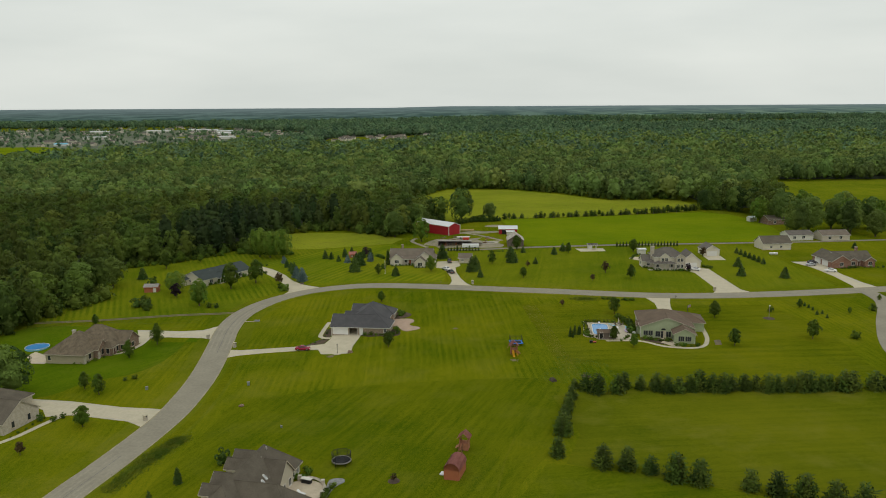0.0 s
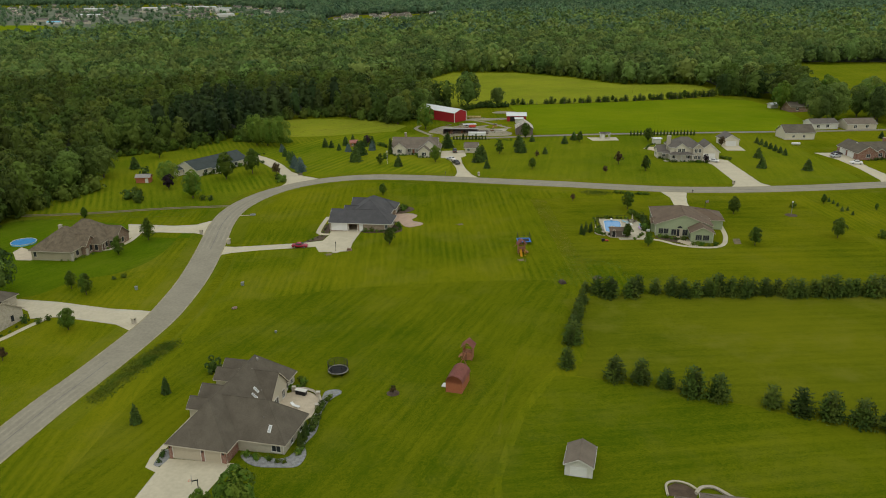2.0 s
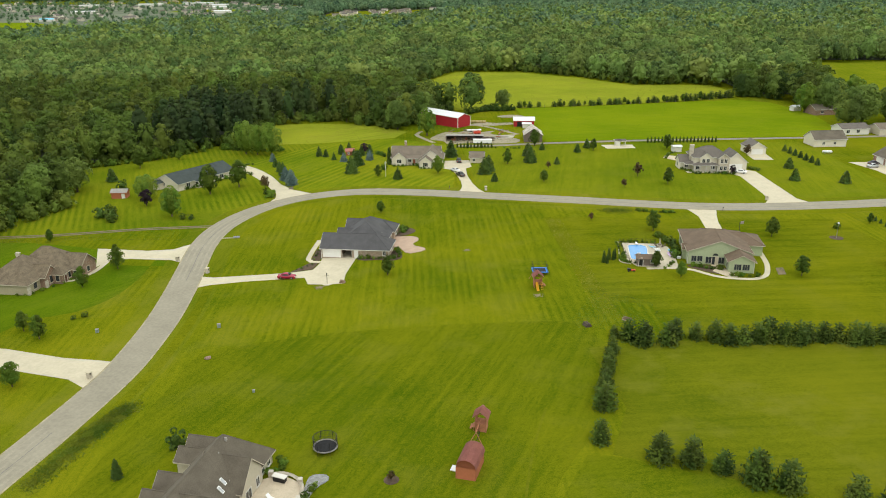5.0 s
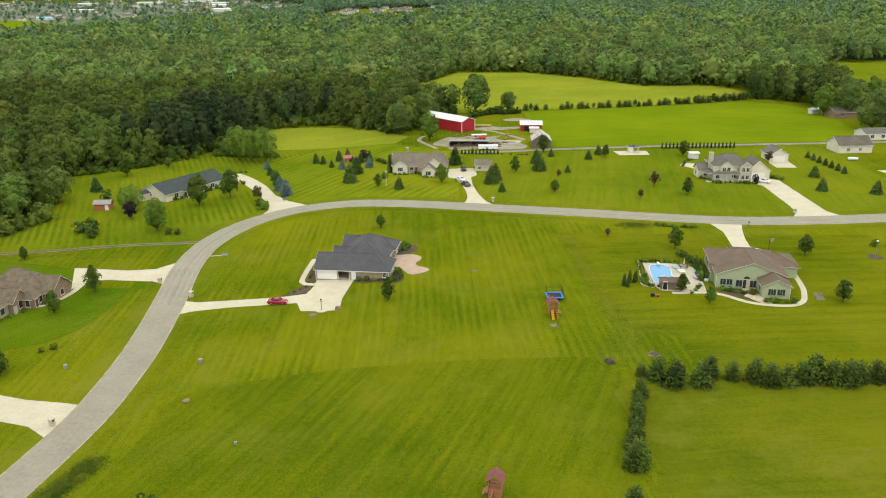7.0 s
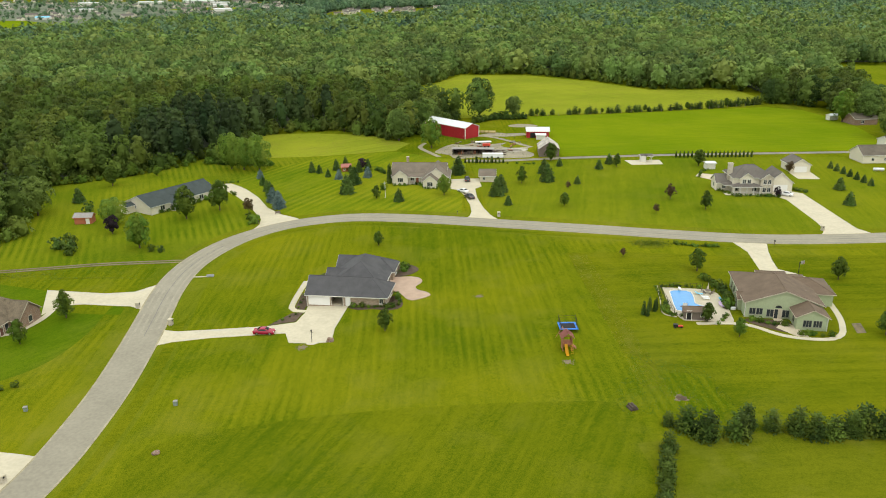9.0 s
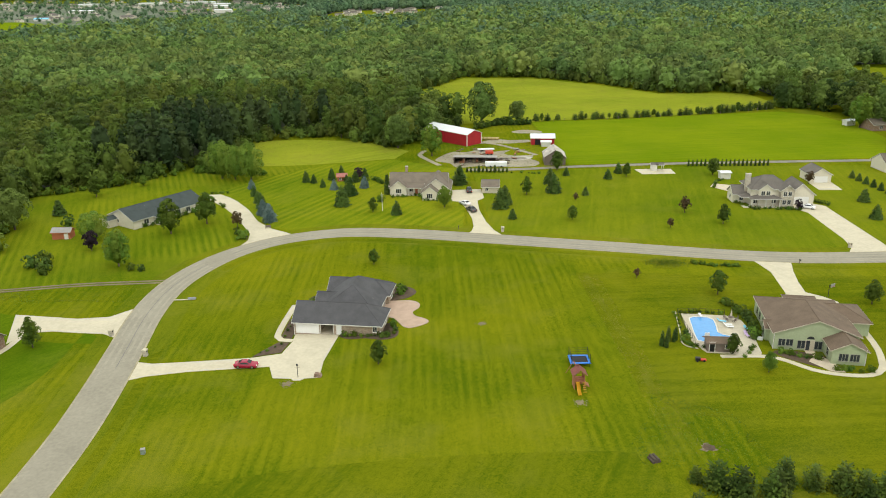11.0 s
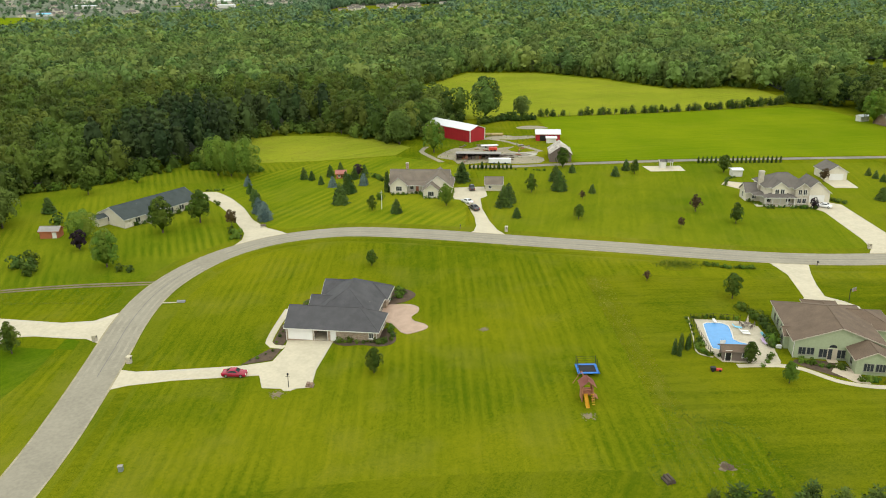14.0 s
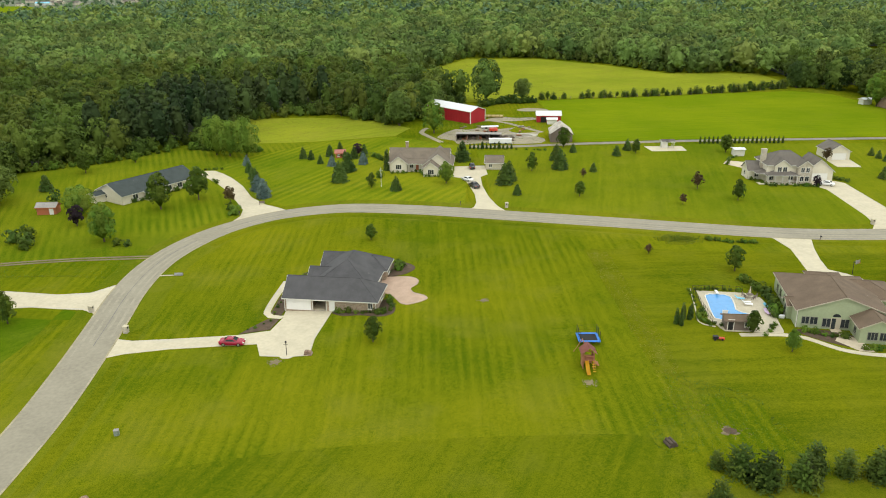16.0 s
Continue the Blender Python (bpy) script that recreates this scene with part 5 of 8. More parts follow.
gable_building("farm_garage", 2.6, 339.6, -3, 5.6, 6.0, 2.3, 0.55, 'u', (M_BEIGE, M_ROOF_TAN, M_TRIM), "small beige garage with tan roof beside the drive", "garage", None, [(1.6, 0, 0.9, 0.9, 0.9, '-v')])
gable_building("white_storage_shed", 88.4, 356.4, 3, 3.4, 3.0, 2.3, 0.15, 'u', (M_WHITE, M_METAL_WHITE, M_TRIM), "white flat-roofed storage shed beside a patio", "shed")
gable_building("red_garden_shed", -127.2, 301.6, 4, 5.4, 3.4, 2.3, 0.5, 'u', (M_WOOD_RED, M_SILVER, M_WOOD_RED), "red board garden shed with grey metal roof", "shed", (4.2, 0, 1.0, 1.8, '-v'))
gable_building("white_gable_shed", 15.7, 106.8, -14, 4.2, 5.2, 2.1, 0.5, 'v', (M_WHITE, M_ROOF_TAN, M_TRIM), "white garden shed with tan roof and wide door", "shed", (2.1, 0, 2.5, 1.8, '-v'), over=0.2)


# ---- drives, walks, patios, beds ----
def paving(name, pts, material=M_CONC, lift=0.055, label="pale concrete driveway", category="driveway", curve=0):
    return sheet(name, smooth_line(pts, curve, True) if curve else pts, lift, material, label, category, "structure", 0.25)


paving("driveway_slate", [(-71.0, 222.6), (-66.1, 221.2), (-59.2, 221.4), (-46.4, 222.0), (-40.4, 223.4), (-39.3, 228.6), (-39.4, 232.3), (-29.9, 231.2), (-31.2, 219.4), (-30.9, 212.9), (-33.6, 212.7), (-34.4, 212.0), (-35.6, 212.0), (-36.3, 212.8), (-39.9, 213.3), (-41.6, 218.0), (-46, 217.8), (-57.7, 217.2), (-65.5, 215.9), (-69.4, 214.2)])
paving("walk_slate", ribbon(smooth_line([(-39.4, 229.2), (-41.9, 229.8), (-43.1, 231.6), (-43.2, 238), (-42.7, 248)], 1.5), 0.7), M_CONC, 0.06, "narrow concrete garden walk", "walk")
paving("patio_slate", [(-21.5, 247.5), (-18.9, 248.6), (-15.6, 248.4), (-13.7, 246.5), (-13.9, 243.9), (-15.0, 242.2), (-14.4, 240.0), (-12.2, 238.4), (-11.2, 236.8), (-12.2, 235.3), (-15.3, 233.6), (-16.6, 234.4), (-18.6, 238.2), (-20.2, 239.5), (-21.3, 240.0)], M_PAVER, 0.08, "pinkish paver patio with wavy edge", "patio", 0.8)
paving("driveway_brick", [(-108, 246.5), (-92, 243.8), (-85, 244.6), (-81.5, 248.6), (-77.5, 250.0), (-75.6, 233.0), (-79.5, 233.8), (-82.5, 235.6), (-88.3, 236.3), (-94.5, 237.2), (-100, 236.6), (-101.6, 231)])
paving("walk_brick", ribbon(smooth_line([(-100.5, 236), (-100.4, 229), (-101.8, 224.0), (-103.6, 221.2), (-105.0, 220.6)], 1.5), 0.75), M_CONC, 0.06, "curving concrete front walk", "walk")
paving("driveway_stone", [(-118, 186), (-110.3, 183.6), (-99.1, 181.4), (-84.3, 176.8), (-76, 175.4), (-70.5, 174), (-71, 162.6), (-74.6, 164.2), (-79.1, 167.6), (-91.3, 171.3), (-95.2, 172.2), (-101, 171.5), (-104, 176)])
paving("walk_stone", ribbon(smooth_line([(-97, 172), (-99.4, 166.5), (-101.6, 160.5), (-104, 156.5)], 1.5), 0.7), M_CONC, 0.06, "concrete side walk", "walk")
paving("driveway_bend", [(-53.0, 299.5), (-56.5, 303.3), (-62.3, 308.0), (-68.7, 316.5), (-74.9, 329.4), (-81.7, 340.1), (-86.1, 345.5), (-90.3, 349.8), (-94.9, 349.6), (-94.0, 344.6), (-89.5, 339.5), (-84.3, 333.0), (-77.6, 322.6), (-71.9, 311.7), (-67.9, 303.8), (-66.9, 297.6), (-68.3, 290.5)])
paving("driveway_farm", [(-7.6, 344.5), (2.4, 344.8), (3.2, 333.5), (0.9, 330.6), (1.3, 319.6), (3.1, 307.5), (5.2, 299.0), (9.0, 291), (-4, 294), (-1.4, 298.4), (-0.7, 303.0), (-1.1, 311), (-3.1, 323.1), (-5.2, 329.6), (-7.9, 331.2)])
paving("driveway_two", [(99.9, 325.3), (107.6, 325.3), (110.6, 322.5), (110.6, 285), (113.5, 279), (97.5, 278), (100.4, 283), (101.6, 290), (102.2, 315), (100.0, 319.5)])
paving("driveway_sage", [(70.3, 275), (80.8, 274.5), (79.0, 268.6), (77.9, 265), (76.3, 258), (75.4, 251.6), (78.4, 249.0), (80.4, 246.0), (79.0, 242.5), (76.0, 244), (68, 246), (70.6, 251), (72.2, 264.5), (71.4, 269)])
paving("walk_sage", ribbon(smooth_line([(80.0, 245), (79.8, 238), (78.8, 230), (77.6, 223), (76.0, 218), (74.2, 214.4), (71, 212.2), (66, 212.4), (61.5, 214.2), (57.5, 218.2), (53.6, 219.6), (46, 219.4)], 1.5), 0.65), M_CONC, 0.062, "curving concrete walk beside the flower beds", "walk")
paving("driveway_ranch", [(152.6, 337.5), (163.8, 338), (163.8, 325), (162.6, 312), (163.4, 296), (166, 285), (153.8, 283), (156.4, 290), (157.5, 308), (156.6, 324)])
paving("slab_detached", [(117.4, 351.9), (125.6, 352.2), (124.8, 342.0), (117.0, 342.0)], M_CONC, 0.06, "concrete apron of the small garage", "slab")
paving("slab_kiosk", [(60.6, 371.4), (62.0, 363.6), (74.4, 364.6), (74.4, 371.9)], M_CONC, 0.06, "concrete pad round a small hut", "slab")
paving("patio_two", [(84, 350.5), (92.5, 346.5), (98, 336), (90, 333), (86, 340), (81.5, 346)], M_TAN, 0.06, "tan stone back patio", "patio")
paving("driveway_taupe", [(-47.6, 113.2), (-48.2, 109.5), (-49.4, 99.4), (-52, 80), (-43, 80), (-39.6, 98.9), (-37.4, 107.2), (-35.2, 110.4), (-36.3, 111.2)])
paving("walk_taupe", ribbon(smooth_line([(-47.9, 110.0), (-49.9, 111.3), (-50.0, 113.5), (-49.0, 118.5), (-47.4, 126)], 1.5), 0.6), M_CONC, 0.06, "narrow concrete side walk", "walk")
paving("patio_taupe", [(-33.6, 130.0), (-32.0, 133.0), (-29.5, 133.6), (-26.8, 132.2), (-25.6, 129.6), (-25.9, 126.2), (-27.0, 123.4), (-33.0, 122.0)], M_TAN, 0.10, "tan stone terrace behind the house", "patio", 1.0)
paving("bed_taupe", [(-33.0, 110.4), (-28.2, 109.6), (-25.6, 110.0), (-24.9, 113), (-25.6, 116), (-24.4, 120), (-24.6, 126), (-23.6, 130.4), (-22.0, 132.4), (-22.6, 133.8), (-25.0, 133.4), (-25.4, 129), (-26.1, 122.2), (-27.8, 112.4), (-35.4, 113.6)], M_STONE, 0.085, "grey stone-chip garden bed", "garden bed", 0.7)
paving("bed_taupe_corner", [(-49.2, 113.2), (-49.3, 111.6), (-48.2, 111.0), (-47.4, 113.0), (-47.6, 115.6), (-48.8, 115.8)], M_STONE, 0.085, "grey stone-chip bed by the garage", "garden bed", 0.6)
paving("bed_slate_front", [(-29.8, 230.4), (-27.5, 229.0), (-24, 229.2), (-20.5, 228.4), (-18.0, 229.4), (-17.4, 232.2), (-18.8, 236.5), (-19.8, 236.5), (-20.4, 230.6), (-29.6, 231.4)], M_MULCH, 0.075, "dark mulch bed with shrubs along the brick wall", "garden bed", 0.8)
paving("bed_slate_side", [(-42.2, 231.2), (-39.9, 229.9), (-39.7, 232.4), (-40.6, 240), (-42.2, 240)], M_MULCH, 0.075, "dark mulch bed by the garage", "garden bed")
paving("bed_slate_drive", [(-46.2, 222.4), (-40.6, 223.9), (-39.8, 228.4), (-42.2, 228.6), (-44.4, 225.4)], M_MULCH, 0.075, "dark mulch bed at the drive", "garden bed")
paving("bed_slate_back", [(-21.0, 249), (-18.4, 249.2), (-16.0, 251), (-14.9, 254), (-17.4, 257), (-20.6, 256.4)], M_MULCH, 0.075, "mulch bed behind the patio", "garden bed", 0.8)
paving("bed_slate_west", [(-39.6, 248), (-36.4, 247.6), (-36.2, 252.6), (-39.5, 252.6)], M_MULCH, 0.075, "mulch bed behind the house", "garden bed", 0.8)
paving("bed_sage_front", [(57.4, 219.8), (61.6, 216.2), (65.2, 214.8), (66.2, 218.5), (64.0, 221.0), (57.2, 221.9)], M_MULCH, 0.075, "mulch bed before the sage house", "garden bed", 0.8)
paving("patio_sage", [(64.3, 220.6), (66.5, 217.8), (67.0, 213.2), (64.6, 213.6), (62.0, 217.4)], M_TAN, 0.085, "tan paver front terrace", "patio")
paving("bed_sage_pool", [(42.4, 240.4), (52, 240), (52.4, 238.4), (43.6, 239.2), (42.6, 232), (42.4, 224.6), (49, 220.6), (48.8, 219.9), (41.0, 223.4), (41.2, 232)], M_PADDOCK, 0.06, "planted bed round the pool fence", "garden bed")
paving("bed_sage_west", [(53.4, 246), (56.2, 246.6), (58.4, 243.5), (57.4, 232), (55.2, 224), (54.2, 226), (56.2, 233), (56.0, 238), (53.6, 242)], M_PADDOCK, 0.07, "planted bed along the side wall", "garden bed", 0.8)
paving("stone_bed", [(43.6, 272.4), (47, 275.4), (51.2, 274.8), (52.4, 271.2), (49.6, 267.4), (45.6, 267.4)], M_PADDOCK, 0.05, "rough stone and weed patch by the road", "stone bed", 1.0)
paving("farm_yard", [(-13, 398), (-15, 390), (-9, 385), (-6, 377.5), (3, 379), (12, 377), (24, 378), (26, 385), (23, 390), (25, 397), (17, 396), (13, 401), (16, 407), (8, 404), (4, 410), (-3, 404), (-8, 406)], M_YARD_SOIL, 0.05, "bare gravel farmyard round the barns", "farmyard", 2.5)
paving("gravel_heap", [(9, 391), (13, 394.5), (19, 394), (22, 391), (17, 388.6), (11, 388.4)], M_GRAVEL, 0.11, "pale spread of gravel in the farmyard", "gravel", 1.5)
paving("farm_soil", [(2, 421), (9, 422), (16, 420.5), (27, 424), (25, 428), (17, 427.4), (13, 430), (6, 427)], M_YARD_SOIL, 0.05, "trampled bare ground behind the barn", "farmyard", 2.5)
for side in (-0.75, 0.75):
    paving("field_track", ribbon(smooth_line([(-150, 258.6 + side), (-128, 260.0 + side), (-103, 264.4 + side), (-89.4, 265.6 + side), (-78.5, 266.2 + side)], 4), 0.42), M_DIRT, 0.05, "worn wheel line of a field track", "track")
paving("barn_track", ribbon(smooth_line([(-13, 382), (-18, 392), (-22, 402), (-20, 410)], 3), 1.0), M_YARD_SOIL, 0.055, "dirt track to the barn", "track")
paving("sandbox", [(78.6, 219.6), (77.6, 215.0), (79.6, 215.2), (80.6, 219.9)], M_DIRT, 0.09, "framed sand pit in the grass", "sandbox")
paving("fire_pit_ring", [(33.7, 188.9), (34.2, 189.6), (35.0, 189.5), (35.7, 189.2), (35.6, 188.3), (35.0, 187.9), (34.0, 188.2)], M_MULCH, 0.06, "burnt round of soil where fires are lit", "fire pit", 0.5)


def bare_spot(name, x, y, rx, ry, label, seed):
    """Worn soil with a ragged edge and loose crumbs round it."""
    r = random.Random(seed)
    bm = bmesh.new()
    ring = []
    for k in range(26):
        q = r.uniform(0.55, 1.15)
        a, b = x + rx * q * math.cos(k * math.pi / 13), y + ry * q * math.sin(k * math.pi / 13)
        ring.append(bm.verts.new((a, b, gz(a, b) + 0.022)))
    c = bm.verts.new((x, y, gz(x, y) + 0.05))
    for k in range(26):
        bm.faces.new((ring[k], ring[(k + 1) % 26], c))
    for k in range(30):
        a, q, w = r.uniform(0, 6.28), r.uniform(0.7, 1.6), r.uniform(0.05, 0.16)
        p, o = x + rx * q * math.cos(a), y + ry * q * math.sin(a)
        bm.faces.new([bm.verts.new((p + w * math.cos(t), o + w * math.sin(t), gz(p, o) + 0.03)) for t in (0.3, 1.6, 2.9, 4.4)])
    tagged(new(name, sheet_mesh(name, bm, M_DIRT)), label, "bare patch", "", "structure")


bare_spot("soil_patch", -36.6, 210.9, 1.2, 1.1, "ragged patch of bare soil at the drive", 1)
bare_spot("worn_patch", 0.2, 235.2, 0.9, 0.7, "small bare spot in the lawn", 2)
bare_spot("slide_patch", 16.6, 202.6, 0.9, 1.0, "worn patch at the foot of the slide", 3)
bare_spot("burnt_ground", 34.6, 188.8, 2.1, 1.7, "ash and bare soil round the fire pit", 4)
# wheel lanes and gravel shoulders of the road
for k, off in enumerate((-2.5, -1.0, 1.0, 2.5)):
    sheet("wheel_lane_%d" % (k + 1), ribbon(ROAD, off + 0.28, 0.28 - off), 0.074, M_WEAR, "paler wheel-worn lane along the road", "wheel lane")
for k, off in enumerate((-3.85, 3.85)):
    sheet("shoulder_%d" % (k + 1), ribbon(ROAD, off + 0.22, 0.22 - off), 0.066, M_SHOULDER, "thin dusty gravel shoulder of the road", "road shoulder")
# tar seams along the road
for off in (-0.15,):
    seam = [(x, y) for x, y in ROAD]
    sheet("road_seam", ribbon(seam, 0.06 + off, 0.06 - off), 0.078, M_SEAL, "dark tar seam along the road's middle", "road seam")


# ---- trees and shrubs ----
TREE_MESHES = {}
TREE_KINDS = {
    # kind: nominal height, maker, crown material, trunk (radius, top)
    "broad": (6.0, lambda r: wood_crown(r, 6.0, 2.0, 0.5, 19, 1600, 0.19, taper=0.35), M_YARD, (0.12, 4.2)),
    "slim": (6.0, lambda r: wood_crown(r, 6.0, 1.75, 0.2, 21, 1400, 0.17, taper=0.7), M_YARD, (0.10, 4.4)),
    "light": (8.0, lambda r: wood_crown(r, 8.0, 2.8, 0.6, 20, 2100, 0.22, taper=0.3), M_YELLOWGREEN, (0.16, 5.6)),
    "willow": (9.0, lambda r: wood_crown(r, 9.0, 3.9, 0.3, 20, 2600, 0.24), M_WILLOW, (0.2, 6.0)),
    "big": (14.0, lambda r: wood_crown(r, 14.0, 5.4, 0.8, 22, 2900, 0.36, taper=0.15), M_LEAF, (0.32, 10.0)),
    "purple": (5.0, lambda r: wood_crown(r, 5.0, 1.8, 0.4, 11, 700, 0.22), M_PURPLE, (0.1, 3.0)),
    "russet": (4.0, lambda r: wood_crown(r, 4.0, 1.4, 0.7, 10, 420, 0.18, taper=0.3), M_RUSSET, (0.08, 2.8)),
    "spruce": (5.0, lambda r: conifer_crown(r, 5.0, 1.6, 0.1, 15, 18, 0.38, droop=0.05, full=0.6, ragged=0.13), M_SPRUCE, (0.1, 3.5)),
    "blue": (5.0, lambda r: conifer_crown(r, 5.0, 1.85, 0.1, 14, 18, 0.44, droop=0.05, full=0.6, ragged=0.13), M_BLUE, (0.1, 3.5)),
    "pine": (5.0, lambda r: conifer_crown(r, 5.0, 2.3, -0.1, 12, 17, 0.42, droop=-0.3, full=0.34, ragged=0.22), M_PINE, (0.12, 3.6)),
    "arborvitae": (3.0, lambda r: conifer_crown(r, 3.0, 0.52, 0.0, 18, 14, 0.17, droop=-0.5, full=0.4), M_SPRUCE, (0.06, 1.6)),
    "bush": (1.6, lambda r: wood_crown(r, 1.6, 1.1, -0.3, 8, 190, 0.18), M_YARD, (0.05, 0.9)),
    "dark_bush": (1.6, lambda r: wood_crown(r, 1.6, 1.05, -0.3, 8, 190, 0.18), M_SPRUCE, (0.05, 0.9)),
    "yellow_bush": (1.2, lambda r: wood_crown(r, 1.2, 0.95, -0.25, 7, 150, 0.17), M_YELLOWGREEN, (0.05, 0.7)),
}


def trunk_mesh(rng, radius, top, spread):
    bm = bmesh.new()
    lean = rng.uniform(-0.08, 0.08, 2)
    mid = (lean[0] * top * 0.5, lean[1] * top * 0.5, top * 0.5)
    rod(bm, (0, 0, -0.3), (0, 0, 0.15), radius * 1.7, radius * 1.1, 8)
    rod(bm, (0, 0, 0.1), mid, radius * 1.12, radius * 0.75, 8)
    rod(bm, mid, (lean[0] * top, lean[1] * top, top), radius * 0.75, radius * 0.3, 7)
    for i in range(5):
        a = rng.uniform(0, 6.28)
        z = top * rng.uniform(0.35, 0.7)
        rod(bm, (lean[0] * z, lean[1] * z, z), (math.cos(a) * spread * 0.6, math.sin(a) * spread * 0.6, z + top * 0.3), radius * 0.42, radius * 0.14, 6)
    return bm_mesh("trunk", bm, M_BARK)


TREE_RNG = np.random.default_rng(21)
plant_count = 0


def plant(name, kind, x, y, h, label, category="tree", group="", wide=1.0):
    """A tree or shrub of the height h: trunk with limbs, and crown."""
    global plant_count
    plant_count += 1
    key = (kind, plant_count % 4)
    nominal, make, material, (tr, tt) = TREE_KINDS[kind]
    if key not in TREE_MESHES:
        v, f = make(TREE_RNG)
        TREE_MESHES[key] = (trunk_mesh(TREE_RNG, tr, tt, tt * 0.35), fast_mesh("crown", v, f, material))
    s = h / nominal
    ob = new(name)
    ob.matrix_basis = pose(x, y, gz(x, y), 0, 0, TREE_RNG.uniform(0, 360)) @ Matrix.Diagonal((s * wide, s * wide, s, 1))
    tagged(ob, label, category, group)
    for n, me in zip(("trunk", "crown"), TREE_MESHES[key]):
        o = new(n, me)
        o.parent = ob
    return ob


for x, y, h in [(-62.5, 364.6, 4.5), (-59.2, 362.3, 3.7), (-54.7, 355.6, 3.3), (-53.1, 366.2, 4.6), (-50.9, 375.6, 3.4), (-40.7, 367.2, 3.9), (-43.5, 360.9, 4.6), (-47.0, 362, 3.0)]:
    plant("spruce", "spruce", x, y, h, "small dark green spruce in a clump on the lawn", "tree", "spruces on the farmhouse lawn")
for x, y, h in [(-43.8, 330.0, 7.0), (-43.1, 342.6, 6.9), (-24.8, 317.5, 4.6), (-5.1, 352.2, 7.2), (8.0, 321.6, 6.8), (11.2, 310.1, 3.4), (26.9, 339.5, 6.8), (37.0, 335.4, 3.1), (33.9, 362.2, 3.3), (48.2, 356.9, 3.9), (53.5, 365.5, 4.2), (26.8, 351.0, 5.7), (9.6, 326, 6.4), (-137.9, 327.6, 5.6)]:
    plant("spruce", "spruce", x, y, h, "dark green spruce standing on mown lawn", "tree", "lawn spruces", 1.15)
for x, y, h in [(-49.9, 351.5, 3.9), (-39.1, 351.8, 4.5), (-64.7, 315.6, 6.2), (-68.6, 323.5, 5.4), (-71.2, 331.5, 5.6), (-74.0, 338.0, 4.6), (-77.7, 346.9, 4.0), (-81.1, 356.8, 3.7)]:
    plant("blue_spruce", "blue" if y > 350 or y < 330 else "spruce", x, y, h, "blue-grey spruce beside the drive and lawn", "tree", "blue spruces")
for i in range(7):
    plant("spruce", "spruce", 135.6 + i * 0.45, 358.5 - i * 4.25, 3.0, "small spruce in an even row on the lawn", "tree", "row of young spruces", 1.1)
for x, y, h in [(125.0, 327.6, 4.6), (119.8, 309.1, 4.6), (136, 305, 4.8), (197.6, 370.0, 3.4)]:
    plant("spruce", "spruce", x, y, h, "dark spruce alone on the lawn", "tree", "lawn spruces", 1.2)
for i in range(20):
    plant("arborvitae", "arborvitae", 82.3 + i * 1.6, 376.6 + i * 0.05, 2.7, "clipped columnar arborvitae in a row along the lane", "shrub", "arborvitae row along the lane")
for i in range(11):
    plant("arborvitae", "arborvitae", -2.4 + i * 1.5, 369.8 - i * 0.1, 2.9 if i % 4 == 3 else 2.0, "young arborvitae before the farmyard", "shrub", "arborvitae row before the farmyard", 1.3)
plant("arborvitae", "arborvitae", -29.9, 341.6, 7.4, "tall columnar arborvitae at the house corner", "shrub", "", 0.9)
for x, y, h in [(35.8, 224.1, 3.3), (36.5, 223.3, 2.6), (37.5, 226.1, 3.4), (38.6, 225.8, 2.8), (39.1, 226.6, 3.0)]:
    plant("arborvitae", "arborvitae", x, y, h, "dark columnar arborvitae in a tight clump", "shrub", "arborvitae clump by the pool", 0.95)
for x, y, h, k in [(-32.6, 320.9, 5.3, "slim"), (-9.8, 323.8, 7.0, "light"), (17.5, 337.0, 6.5, "slim"), (31.5, 370.4, 7.4, "broad"), (32.9, 328.6, 2.9, "russet"), (29.0, 307.7, 4.6, "broad"), (55.5, 360.3, 5.4, "slim"), (87.2, 362.3, 6.4, "broad"),
                   (64.5, 315.2, 5.2, "russet"), (56.3, 299.7, 3.1, "russet"), (72.7, 303.7, 6.4, "slim"), (116.6, 349.6, 4.8, "russet"), (100.4, 318.3, 3.4, "purple")]:
    plant("lawn_tree", k, x, y, h, {"russet": "small tree with reddish-brown leaves on the lawn", "light": "yellow-green leafy tree by the drive", "purple": "dark purple-leaved tree at the house corner"}.get(k, "young leafy green tree on the lawn"), "tree", "lawn trees")
for x, y, h, k in [(-135.4, 349.4, 8.0, "broad"), (-133.5, 364.5, 5.6, "light"), (-123.8, 363.8, 4.2, "light"), (-113.5, 300.0, 9.0, "willow"), (-110.5, 291.3, 6.1, "purple"), (-96.9, 277.9, 10.4, "light"), (-92.5, 305.5, 11.0, "broad"), (-84.4, 314.8, 10.3, "broad"),
                   (-73.4, 310.2, 5.4, "russet"), (-144.7, 312.4, 13.0, "big"), (-150, 296, 15.0, "big"), (-96.8, 373.4, 14.8, "willow"), (-91.2, 371.4, 13.4, "willow"), (-84.6, 369.7, 14.6, "willow")]:
    plant("lawn_tree", k, x, y, h, {"willow": "full rounded willow with pale green hanging leaves", "purple": "dark purple-leaved tree on striped lawn", "russet": "small bronze-leaved tree by the drive", "light": "light yellow-green tree on striped lawn", "big": "broad leafy tree at the edge of the wood"}.get(k, "dense leafy green tree on striped lawn"), "tree", "trees round the dark-roofed house", 0.78 if h > 13 and k == "willow" else 1.0)
